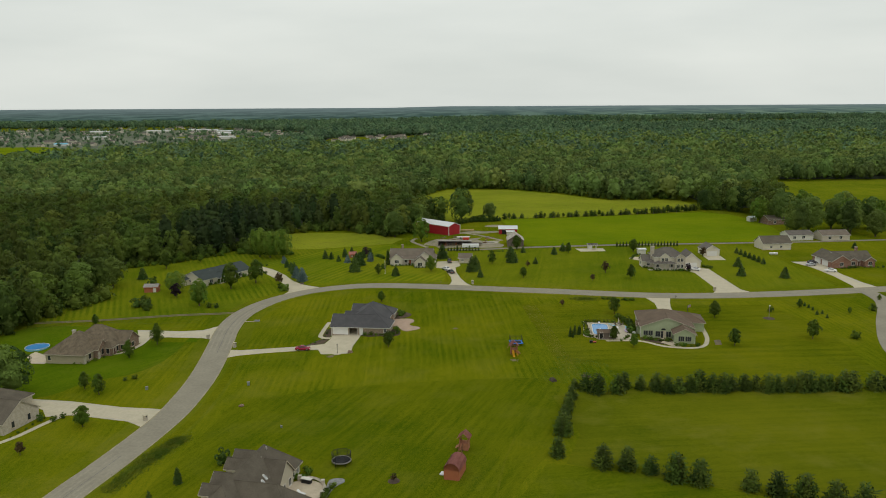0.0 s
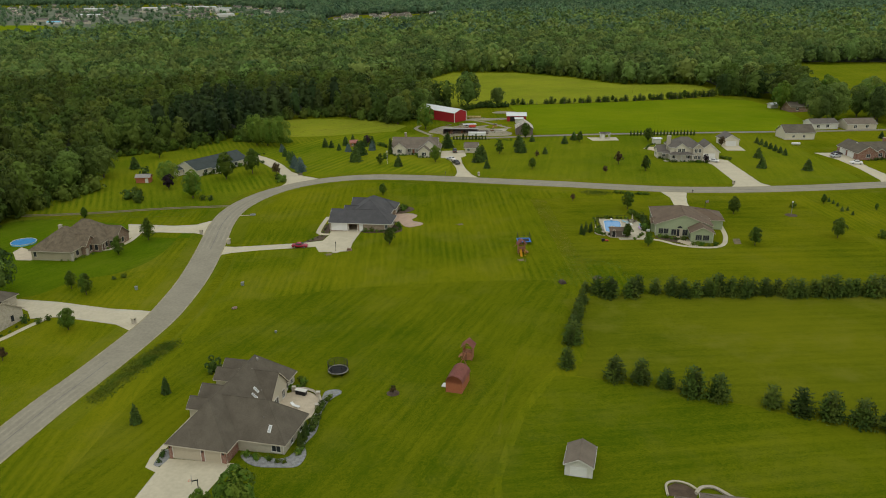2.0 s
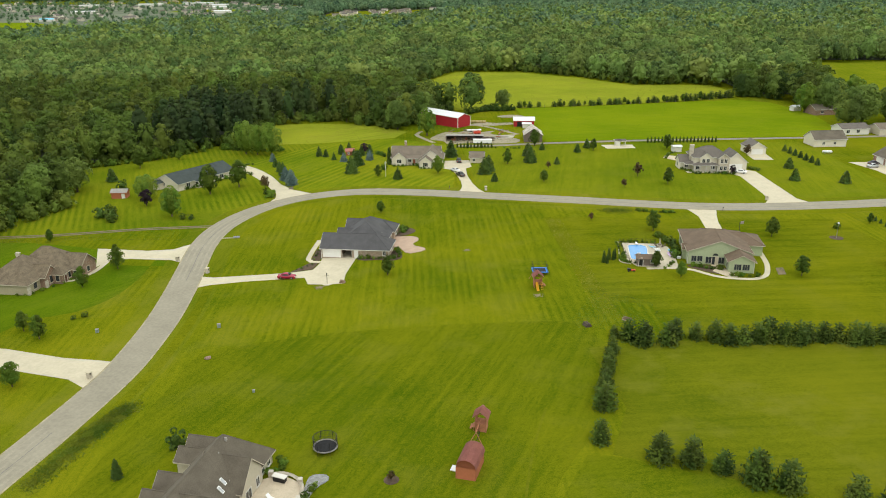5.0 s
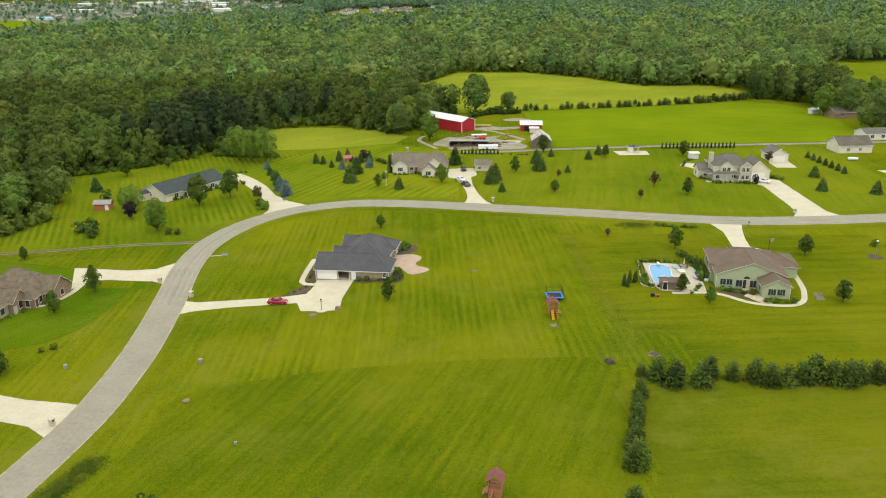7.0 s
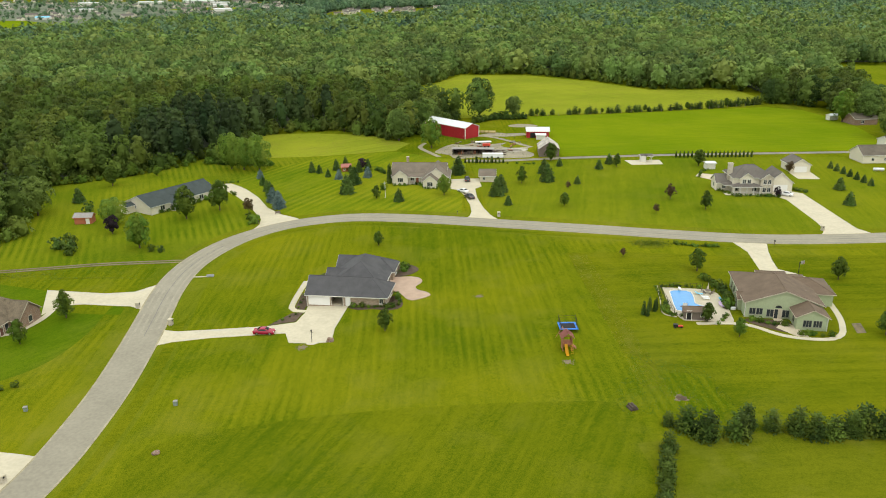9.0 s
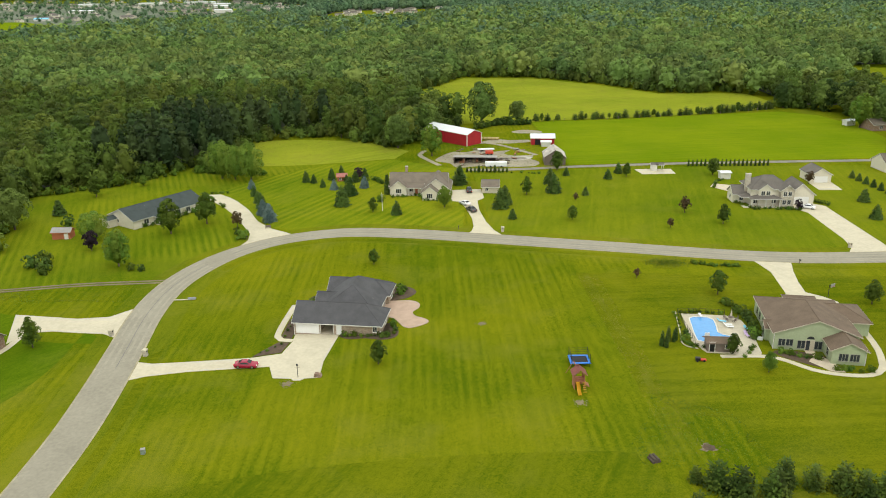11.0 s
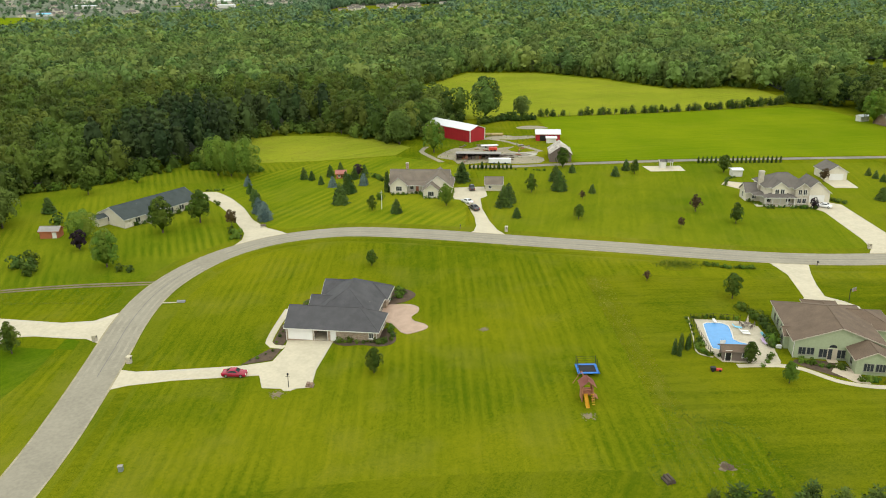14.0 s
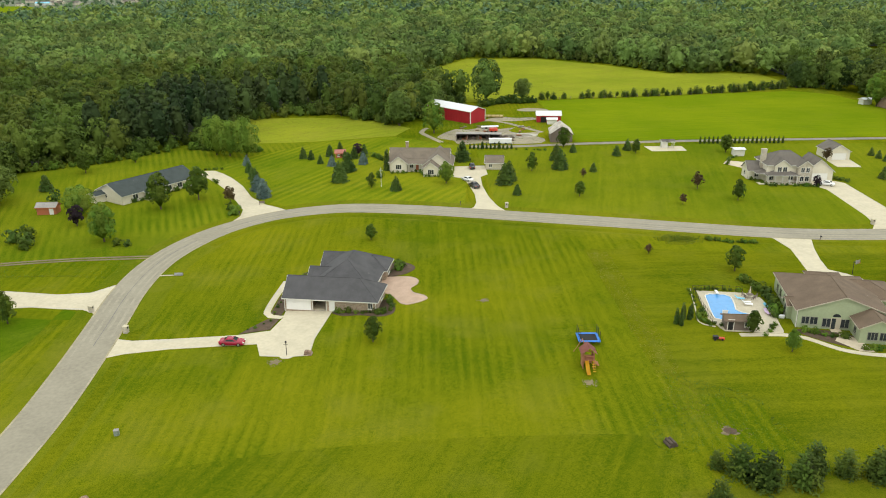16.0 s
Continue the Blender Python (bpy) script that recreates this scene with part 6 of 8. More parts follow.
for x, y, h, k in [(-27.1, 273.1, 4.2, "broad"), (-20.2, 217.8, 5.0, "broad"), (54.8, 250.3, 6.0, "broad"), (87.2, 244.9, 5.7, "broad"), (48.5, 220.3, 4.8, "slim"), (38.4, 260.5, 2.6, "russet"), (83.0, 214.3, 5.4, "broad"), (109.1, 220.9, 6.0, "broad"), (134.8, 249.9, 2.4, "slim"), (121.2, 257.5, 3.6, "slim"), (154.0, 266.8, 2.6, "slim")]:
    plant("young_tree", k, x, y, h, "small reddish young tree in the grass" if k == "russet" else "young dark green tree alone in mown grass", "tree", "young lot trees")
for x, y, h in [(124.0, 259.8, 1.3), (124.4, 257.5, 1.2), (124.4, 254.4, 1.2), (123.2, 248.6, 1.4), (125.3, 249.3, 1.2), (124.6, 244.3, 1.2)]:
    plant("seedling_spruce", "spruce", x, y, h * 1.2, "knee-high spruce seedling in the grass", "tree", "spruce seedlings")
for x, y, h in [(52.9, 213.2, 4.3), (122.1, 220.9, 2.6), (109.0, 252.3, 1.9), (144.8, 253.6, 2.4)]:
    plant("round_shrub", "light" if h > 4 else "bush", x, y, h, "big rounded leafy shrub on the lawn", "shrub", "lawn shrubs", 0.85)
for x, y, h, k in [(-98.6, 216.3, 6.2, "slim"), (-94.9, 229.5, 7.2, "slim"), (-100.0, 190.3, 5.2, "slim"), (-94.3, 186.1, 6.2, "slim"), (-125.8, 253.9, 4.4, "slim"), (-88.8, 165.0, 5.4, "light"), (-117.5, 186.2, 13.9, "big"), (-124, 178, 12.5, "big"), (-95.6, 150.2, 3.2, "russet")]:
    plant("yard_tree", k, x, y, h, {"big": "large dark leafy tree between the houses", "light": "small light green tree by the drive", "russet": "small bronze-leaved tree in the yard"}.get(k, "dense oval green tree on the lush lawn"), "tree", "trees round the brick house")
for x, y, h, k in [(-97.7, 168.9, 1.3, "dark_bush"), (-96.2, 170.6, 1.3, "bush"), (-101.0, 169.2, 1.7, "dark_bush"), (-89.4, 197.7, 1.3, "bush"), (-91.6, 196.4, 1.0, "dark_bush"), (-31.4, 332.6, 2.3, "bush"), (-128.9, 315.3, 3.2, "dark_bush"), (-92.3, 274.8, 2.0, "bush"), (-89.4, 274.3, 1.8, "dark_bush"), (-69.1, 299.9, 2.8, "yellow_bush"), (-71.6, 304, 2.0, "bush"), (-120.8, 277.9, 3.8, "dark_bush"), (-116.2, 275.5, 3.6, "dark_bush"), (-114.9, 272.5, 2.4, "bush"), (-118.6, 281, 3.6, "bush")]:
    plant("garden_shrub", k, x, y, h, "rounded garden shrub on the lawn", "shrub", "garden shrubs", 0.95)
for x, y, h in [(-57.3, 124.6, 4.0), (-55.6, 134.9, 3.6)]:
    plant("young_conifer", "spruce", x, y, h, "small dark conifer alone on the lawn", "tree", "young conifers", 0.75)
plant("round_tree", "light", -31.4, 96.2, 9.4, "full round green tree beside the drive", "tree", "", 0.95)
plant("clipped_bush", "yellow_bush", -38.4, 101.0, 2.5, "round clipped bush beside the drive", "shrub", "", 0.85)
plant("house_bush", "dark_bush", -48.9, 143.0, 3.2, "dark shrub behind the house", "shrub", "", 0.8)
# pine hedge and rows
hedge_rng = np.random.default_rng(5)
for i, (x, y, h) in enumerate([(32.8, 178.6, 4.7), (35.3, 176.2, 5.4), (40.3, 176.4, 5.0), (42.6, 179.4, 4.4), (46.6, 178.8, 3.9)]):
    plant("hedge_pine", "pine", x, y, h, "bushy green pine of the boundary hedge", "tree", "pine hedge", 0.85)
for i in range(26):
    if i == 19:
        continue
    plant("hedge_pine", "pine", 50.2 + i * 2.75 + hedge_rng.uniform(-0.4, 0.4), 177.4 + hedge_rng.uniform(-0.8, 0.8) + i * 0.02, hedge_rng.uniform(4.0, 5.6), "bushy green pine of the boundary hedge", "tree", "pine hedge", 0.88)
for x, y, h in [(30.2, 180.2, 2.7), (28.4, 172.6, 3.8), (27.0, 168.2, 3.6), (26.0, 164.4, 3.9), (24.9, 160.2, 3.6), (23.9, 156.9, 4.0), (23.3, 151.9, 5.2), (20.7, 141.6, 4.4)]:
    plant("row_pine", "pine", x, y, h, "bushy young pine in the north-south row", "tree", "pine row", 0.8)
for x, y, h in [(29.0, 136.5, 5.0), (33.6, 135.3, 4.8), (37.7, 133.4, 3.8), (41.8, 130.8, 5.8), (45.9, 129.1, 5.2), (54.6, 126.7, 4.2), (58.7, 124.4, 5.0), (62.8, 122.5, 5.6), (67.3, 120.5, 5.3), (71.6, 118.9, 5.4), (76, 117, 5.0), (80.5, 115, 5.2)]:
    plant("row_pine", "pine", x, y, h, "bushy pine standing free in the front row", "tree", "front pine row", 0.85)
# meadow hedgerow
for i in range(46):
    x = 32.0 + i * 2.95
    y = float(np.interp(x, [30, 72, 102, 133, 166], [473.3, 480.6, 487.6, 496.8, 511]))
    if i in (3, 5, 6, 17, 25):
        continue
    plant("hedgerow_tree", ("pine", "broad", "pine", "pine")[i * 5 % 4], x + hedge_rng.uniform(-0.8, 0.8), y + hedge_rng.uniform(-0.6, 0.6), hedge_rng.uniform(2.6, 4.4) + (0.8 if i > 30 else 0), "small dark tree in the hedgerow between fields", "tree", "meadow hedgerow", 0.95)
for x, y, h, k in [(5.5, 468.0, 20.5, "big"), (23.0, 471.0, 11.0, "big"), (-16.8, 399.5, 13.0, "light"), (-19.5, 443.9, 15.0, "big"), (-29.7, 430.8, 15.0, "big"), (-32.2, 417.3, 15.0, "big")]:
    plant("farm_tree", k, x, y, h, "tall broad green tree beside the barn", "tree", "trees round the barn", 0.98 if h > 20 else 1.0)
for x, y, h in [(187.1, 411.9, 19.0), (197.2, 419.5, 20.5), (218.0, 414.3, 18.1), (226, 404, 15), (183.8, 454.5, 16), (194, 453, 17), (203, 462, 17), (215.3, 431, 17), (222, 425, 18), (229, 433, 17), (236.7, 431, 18), (200, 425, 15), (205, 474, 17), (178, 513, 15), (187, 502, 17), (170, 512, 14), (196, 494, 17), (209, 478, 16), (240, 425, 17), (216, 470, 18), (232, 452, 19)]:
    plant("shade_tree", "big" if int(x) % 3 else "light", x, y, h, "tall leafy shade tree by the lane houses", "tree", "shade trees by the lane")


# shrubs in the beds
def bed_shrubs(pts, group, n, lo=0.5, hi=1.2, kinds=("bush", "dark_bush", "yellow_bush"), label="low rounded shrub in a planted bed"):
    r = random.Random(len(group) * 7 + n)
    for i in range(n):
        q = i / max(1, n - 1) * (len(pts) - 1)
        k = min(int(q), len(pts) - 2)
        f = q - k
        x = pts[k][0] * (1 - f) + pts[k + 1][0] * f + r.uniform(-0.35, 0.35)
        y = pts[k][1] * (1 - f) + pts[k + 1][1] * f + r.uniform(-0.35, 0.35)
        plant("bed_shrub", r.choice(kinds), x, y, r.uniform(lo, hi), label, "shrub", group)


bed_shrubs([(2, 455), (9, 462), (16, 466), (22, 464), (29, 466)], "brush between barn and meadow", 22, 1.6, 4.2, ("bush", "dark_bush"), "wild brush at the foot of a tall tree")
bed_shrubs([(-28.6, 230.2), (-24, 230.2), (-20.6, 229.6)], "shrubs before the brick wall", 9)
bed_shrubs([(-19.8, 229.6), (-18.2, 231.6), (-18.8, 236)], "shrubs at the house corner", 6, 0.8, 1.6)
bed_shrubs([(-41.4, 231.4), (-41.2, 239)], "shrubs by the garage", 4, 0.4, 0.8)
bed_shrubs([(-44.6, 223.8), (-41.4, 227.4)], "shrubs at the drive bed", 4, 0.3, 0.6)
bed_shrubs([(-20, 251), (-17.6, 254), (-18.6, 256)], "shrubs behind the patio", 5, 0.6, 1.6)
bed_shrubs([(-38.6, 249.6), (-37.2, 251.8)], "shrubs behind the slate house", 3, 0.7, 2.0)
bed_shrubs([(58.2, 220.8), (61.8, 219.2), (64.4, 218.4)], "shrubs before the sage house", 9, 0.6, 1.2)
bed_shrubs([(65.9, 213.9), (68.4, 213.9), (71.6, 213.5)], "shrubs at the sage front wing", 5, 0.7, 1.3)
bed_shrubs([(41.0, 228), (40.7, 225.4), (42.2, 223.2)], "hostas in the curbed bed by the pool", 7, 0.5, 0.9, ("yellow_bush", "bush"))
bed_shrubs([(50.6, 219.2), (52.6, 221.6), (53.4, 223.2)], "shrubs beside the pool hut", 5, 0.6, 1.0)
bed_shrubs([(42.0, 239.6), (47, 239.9), (51.8, 239.4)], "shrubs behind the pool", 9, 0.5, 1.0)
bed_shrubs([(41.9, 238), (41.8, 230), (41.9, 224.4), (45.4, 222.0)], "shrubs beside the pool fence", 13, 0.5, 1.1)
bed_shrubs([(54.6, 245), (56.6, 240), (56.6, 233), (55.2, 227)], "shrubs along the sage side wall", 12, 1.0, 2.2)
bed_shrubs([(-34.6, 113.0), (-31.2, 112.0), (-28.4, 111.0)], "shrubs before the taupe house", 7, 0.6, 1.1)
bed_shrubs([(-26.2, 113.8), (-25.8, 118), (-25.2, 122)], "shrubs at the taupe side wall", 6, 0.9, 1.7)
bed_shrubs([(-25.0, 124), (-24.6, 128), (-24.0, 131)], "shrubs round the terrace", 6, 0.7, 1.3)
bed_shrubs([(-31.4, 134.4), (-29.4, 135.2), (-30.6, 137.6)], "shrubs behind the terrace", 5, 0.8, 1.5)
bed_shrubs([(-48.7, 115.0), (-48.5, 112.0)], "shrubs at the garage corner", 3, 0.6, 1.0)
for x, y in ((-26.4, 115.6), (-26.0, 117.2), (-25.9, 118.6)):
    plant("arborvitae", "arborvitae", x, y, 2.8, "dark columnar arborvitae against the side wall", "shrub", "arborvitae at the side wall", 1.0)
bed_shrubs([(83.6, 326), (87.0, 318.8), (95.6, 318.9), (101.0, 318.2)], "shrubs round the two-storey house", 16, 0.6, 1.2)
bed_shrubs([(109.4, 326.8), (111.6, 324)], "shrubs by the garage of the two-storey house", 4, 0.6, 1.3)
bed_shrubs([(82.4, 345), (85.0, 352), (88.4, 355)], "shrubs round the back patio", 8, 0.6, 1.2)
bed_shrubs([(-27.4, 337.4), (-23.2, 337.4), (-19, 338.6), (-16.6, 332), (-12.4, 331.6)], "shrubs before the farmhouse", 12, 0.6, 1.2)
bed_shrubs([(-105.4, 312.2), (-102.0, 314.2), (-98.6, 319), (-93.2, 328)], "shrubs before the dark-roofed house", 10, 0.7, 1.8)
bed_shrubs([(-93.6, 350.6), (-88.6, 351.4)], "shrubs at the end of the drive", 5, 0.5, 0.9)
bed_shrubs([(-86.8, 337), (-84.4, 333.6)], "shrubs along the drive", 3, 0.8, 1.3)
bed_shrubs([(-113, 211.2), (-109.0, 212.4), (-105.6, 218.4), (-102.6, 224)], "shrubs before the brick house", 8, 0.5, 0.9)
bed_shrubs([(-103.2, 159.6), (-101.4, 166.6)], "shrubs at the stone house", 4, 0.4, 0.7)
bed_shrubs([(54.6, 270.6), (60, 268.4), (66, 268.6)], "shrubs in the roadside bed", 14, 0.5, 1.2, ("bush", "yellow_bush"))
bed_shrubs([(168, 322.2), (175, 324.2), (187, 324.8)], "shrubs before the brick ranch", 10, 0.5, 1.2)
bed_shrubs([(6, 368.6), (20, 366.4), (24, 365.6)], "low shrubs of the yard border", 8, 0.5, 0.9)
bed_shrubs([(-110, 384), (-100, 381), (-82, 378)], "brush at the foot of the wood", 14, 1.6, 3.4, ("bush", "yellow_bush"), "wild brush at the foot of the wood")
bed_shrubs([(-158, 352), (-138, 362), (-118, 380)], "brush along the striped lawn", 16, 1.5, 3.2, ("bush", "yellow_bush"), "wild brush along the wood's edge")
bed_shrubs([(-48, 364), (-36, 362), (-33, 356)], "shrubs behind the farmhouse", 12, 0.9, 1.8, ("bush", "yellow_bush"))


# tall weeds in the roadside ditch and along the swale
def weeds(name, line, width, n, size, label):
    r = np.random.default_rng(n)
    q = r.uniform(0, len(line) - 1.001, n)
    k = q.astype(int)
    p = np.array(line)
    c = p[k] + (p[k + 1] - p[k]) * (q - k)[:, None] + r.normal(0, width / 2, (n, 2))
    base = np.stack([c[:, 0], c[:, 1], [gz(a, b) for a, b in c]], 1)
    h = size * r.uniform(0.5, 1.3, n)
    a = r.uniform(0, 6.28, n)
    d = np.stack([np.cos(a), np.sin(a), np.zeros(n)], 1) * (size * 0.45)
    tip = base + np.stack([r.normal(0, 0.25, n), r.normal(0, 0.25, n), h], 1)
    v = np.stack([base - d, base + d, tip], 1).reshape(-1, 3)
    f = np.arange(3 * n).reshape(-1, 3)
    tagged(new(name, fast_mesh(name, v, f, M_WEED)), label, "weeds", "", "stuff")


DITCH_LINE = [(-68.9, 133), (-66.4, 145), (-64.4, 151), (-62.2, 156.5)]
weeds("ditch_weeds", DITCH_LINE, 2.3, 6500, 0.26, "tall weeds in the roadside ditch")
weeds("swale_weeds", [(-112, 254.6), (-98, 254.4), (-84.5, 253.6)], 0.6, 160, 0.22, "ragged weeds along a shallow swale")
weeds("track_weeds", [(-150, 252), (-130, 256), (-112, 258)], 3.0, 450, 0.3, "rough tall grass at the wood's edge")
weeds("stone_bed_weeds", [(44.5, 271), (51.5, 271)], 3.0, 900, 0.3, "weeds growing through a stone patch")

# wheel tracks in the turf
LOT_LINE = smooth_line([(24.4, 264), (25.7, 244.9), (27.5, 224.4), (28.1, 209.2), (28.4, 200.5), (28.6, 191)], 3)
paving("lot_track", ribbon(LOT_LINE, 0.28), M_LAWN_SAGE, 0.026, "darker strip of grass along the lot line", "grass strip")
paving("lot_track_pale", ribbon([(x + 1.9, y) for x, y in LOT_LINE], 0.8), M_PADDOCK, 0.024, "pale strip of grass along the lot line", "grass strip")
sheet("rough_corner", smooth_line([(28.6, 206), (32, 200.5), (36, 197.5), (41.5, 197), (41.3, 190), (43, 184), (34, 183), (24.6, 184), (23.5, 190), (26.5, 197)], 1.2, True), 0.03, M_GRASS, "scruffy pale grass round the fire pit", "rough grass")


# short ragged tufts over worn and unmown turf
def tufts(name, outline, n, size, material, label, seed):
    r = np.random.default_rng(seed)
    xs, ys = [p[0] for p in outline], [p[1] for p in outline]
    c = np.stack([r.uniform(min(xs), max(xs), n), r.uniform(min(ys), max(ys), n)], 1)
    c = c[[inside(a, b, outline) for a, b in c]]
    n = len(c)
    base = np.stack([c[:, 0], c[:, 1], [gz(a, b) + 0.01 for a, b in c]], 1)
    a = r.uniform(0, 6.28, n)
    k = size * r.uniform(0.5, 1.6, n)
    d = np.stack([np.cos(a), np.sin(a), np.zeros(n)], 1) * (k * 0.7)[:, None]
    tip = base + np.stack([r.normal(0, 0.5, n) * k, r.normal(0, 0.5, n) * k, k], 1)
    tagged(new(name, fast_mesh(name, np.stack([base - d, base + d, tip], 1).reshape(-1, 3), np.arange(3 * n).reshape(-1, 3), material)), label, "grass", "", "stuff")


tufts("rough_tufts", [(29, 207), (42, 198), (44, 183.5), (23.5, 183.5), (23, 190), (27, 198)], 2600, 0.13, M_YELLOWGREEN, "scruffy tufts of grass round the fire pit", 3)
tufts("lot_line_tufts", [(24.4, 262), (28.6, 192), (33.4, 192), (29.4, 262)], 5200, 0.11, M_DRY_TUFT, "uneven tufts along the lot line", 4)
tufts("wood_edge_tufts", [(-150, 258), (-110, 262), (-84, 264), (-84, 256), (-112, 252), (-150, 250)], 1400, 0.12, M_YELLOWGREEN, "rough unmown grass beside the track", 6)
tufts("yard_tufts", [(-20, 380), (-6, 376), (24, 377), (30, 400), (30, 432), (4, 434), (-16, 404)], 1500, 0.22, M_YELLOWGREEN, "weeds growing through the farmyard", 7)
tufts("hay_tufts", HAY, 14000, 0.12, M_HAY_TUFT, "uneven tufts of the hay field", 8)
tufts("meadow_tufts", MEADOW, 14000, 0.18, M_DRY_TUFT, "uneven tall grass of the far meadow", 9)
tufts("clearing_tufts", BACK_PATCH, 3000, 0.2, M_DRY_TUFT, "uneven dry grass of the clearing", 10)
paving("mower_path", ribbon(smooth_line([(6.4, 118), (7.6, 128), (10.0, 141), (13, 152)], 4), 0.22), M_PADDOCK, 0.018, "faint pale mower track in the turf", "grass strip")


# ---- farmyard ----
M_OLD_METAL = mat("patchy_old_roof_metal", (0.42, 0.38, 0.33), rough=0.7, var=0.6, scale=0.5, fine=3)


def barn():
    h = thing("red_barn", -2.2, 416.0, 0, "long red metal barn with white roof and corner trim", "barn")
    h.matrix_basis = pose(-2.2, 416.0, gz(-2), 0, 0, 44)
    wing(h, 0, 8.6, 0, 27, 5.0, 0.36, 'v', 'gg', M_RED_METAL, M_METAL_WHITE, M_TRIM, over=0.3)
    for u, v in ((-0.04, -0.04), (8.64, -0.04), (-0.04, 27.04)):
        part("corner_trim", boxes((u - 0.15, u + 0.15, v - 0.15, v + 0.15, -0.4, 5.1)), M_TRIM, h, "white corner trim")
    for k in range(1, 26):
        part("siding_rib", boxes((-0.05, -0.005, k - 0.03, k + 0.03, -0.4, 5.0)), M_RED_METAL, h)
    return h


barn()
rs = gable_building("small_red_barn", 25.6, 417.0, -2, 10.0, 6.0, 3.0, 0.4, 'u', (M_RED_METAL, M_METAL_WHITE, M_TRIM), "small red barn with white metal roof", "barn")
# black panel on the solid wall imitates the shade inside an open doorway
part("dark_doorway_panel", boxes((1.6, 4.0, -0.06, -0.01, 0, 2.4)), M_BLACK, rs)
gable_building("white_lean_shed", 29.6, 412.6, -2, 4.0, 3.0, 2.0, 0.25, 'u', (M_WHITE, M_METAL_WHITE, M_TRIM), "low white shed before the small barn", "shed")
gable_building("weathered_barn", 27.6, 378.6, -2, 8.0, 11.0, 3.2, 0.7, 'v', (M_WOOD_GREY, M_OLD_METAL, M_WOOD_GREY), "weathered board barn with patchy metal roof", "barn")


def open_shed():
    h = thing("open_pole_shed", -7.6, 384.0, -3, "low open-fronted pole shed with dark interior", "shed")
    part("back_wall", boxes((0, 16.8, 5.6, 5.8, -0.5, 2.0)), M_WOOD_GREY, h)
    part("side_wall", boxes((0, 0.2, 0, 5.6, -0.5, 2.2)), M_WOOD_GREY, h)
    part("side_wall", boxes((16.6, 16.8, 0, 5.6, -0.5, 2.2)), M_WOOD_GREY, h)
    bm = boxes((-0.3, 17.1, -0.5, 6.1, 0, 0.16))
    for v in bm.verts:
        v.co.z += 2.7 - 0.1 * (v.co.y + 0.5)
    part("roof", bm, M_SILVER, h, "rusty grey sheet roof")
    for u in (0.15, 4.2, 8.4, 12.6, 16.6):
        part("post", boxes((u - 0.1, u + 0.1, -0.1, 0.1, -0.5, 2.64)), M_WOOD_GREY, h)
    r = random.Random(4)
    for k in range(12):
        u = 0.8 + k * 1.3
        part("stored_timber", boxes((u, u + 1.0, r.uniform(1, 2), 4.6, -0.3, r.uniform(0.6, 1.5))), r.choice((M_WOOD, M_WOOD_GREY, M_DIRT)), h)


open_shed()


def flat_trailer(name, x, y, rot, w, d, z0, z1, material, label):
    h = thing(name, x, y, rot, label, "trailer")
    part("bed", boxes((0, w, 0, d, z0, z1, 0.04)), material, h)
    for u in (w * 0.25, w * 0.75):
        for v in (-0.08, d + 0.08):
            part("wheel", rod(bmesh.new(), (u, v - 0.1, 0.34), (u, v + 0.1, 0.34), 0.36, n=14), M_TYRE, h)
    part("drawbar", boxes((-1.2, 0.002, d / 2 - 0.06, d / 2 + 0.06, 0.4, 0.52)), M_BLACK, h)
    return h


flat_trailer("white_box_trailer", 4.6, 376.8, -2, 8.4, 2.2, 0.4, 2.0, M_PLASTIC_W, "long white box trailer parked by the yard hedge")
flat_trailer("hay_wagon", 2.4, 405.0, 8, 7.0, 2.3, 0.6, 0.9, M_PLASTIC_W, "pale flat-bed wagon parked by the barn")
flat_trailer("red_wagon", 5.4, 398.0, 5, 3.2, 2.0, 0.5, 1.6, M_RED_PLASTIC, "small orange-red farm wagon")
rj = random.Random(12)
for k in range(26):
    x, y = rj.uniform(-12, 22), rj.uniform(379, 410)
    if -9 < x < 11 and 382 < y < 392:
        continue
    s = rj.uniform(0.4, 1.2)
    h = thing("junk_pile", x, y, rj.uniform(0, 360), "heap of boards and scrap in the farmyard", "scrap", "farmyard scrap")
    for k2 in range(4):
        o = part("board", boxes((-s, s, -s * 0.22, s * 0.22, 0, s * 0.16, 0.02)), rj.choice((M_WOOD_GREY, M_WOOD, M_SILVER, M_DIRT)), h)
        o.matrix_basis = pose(rj.uniform(-0.3, 0.3) * s, rj.uniform(-0.4, 0.4) * s, -0.05 + k2 * 0.14 * s, rj.uniform(-5, 5), rj.uniform(-6, 6), rj.uniform(-50, 50))
paving("gravel_heap", [(12, 388), (21, 389), (24, 393), (17, 396), (11, 393)], mat("pale_gravel", (0.42, 0.39, 0.33), var=0.15, scale=0.5, fine=4), 0.07, "pale spread of gravel in the yard", "gravel", 1.0)

paving("rubble_spread", [(19, 447), (24, 450.5), (31, 448.5), (33, 444), (27, 442.5), (21, 443.5)], M_YARD_SOIL, 0.09, "tan spread of rubble at the field corner", "rubble", 1.0)
paving("yard_path", ribbon(smooth_line([(4, 424), (12, 418), (19, 408), (26, 397)], 3), 1.1), M_YARD_SOIL, 0.052, "worn dirt path across the farmyard", "track")
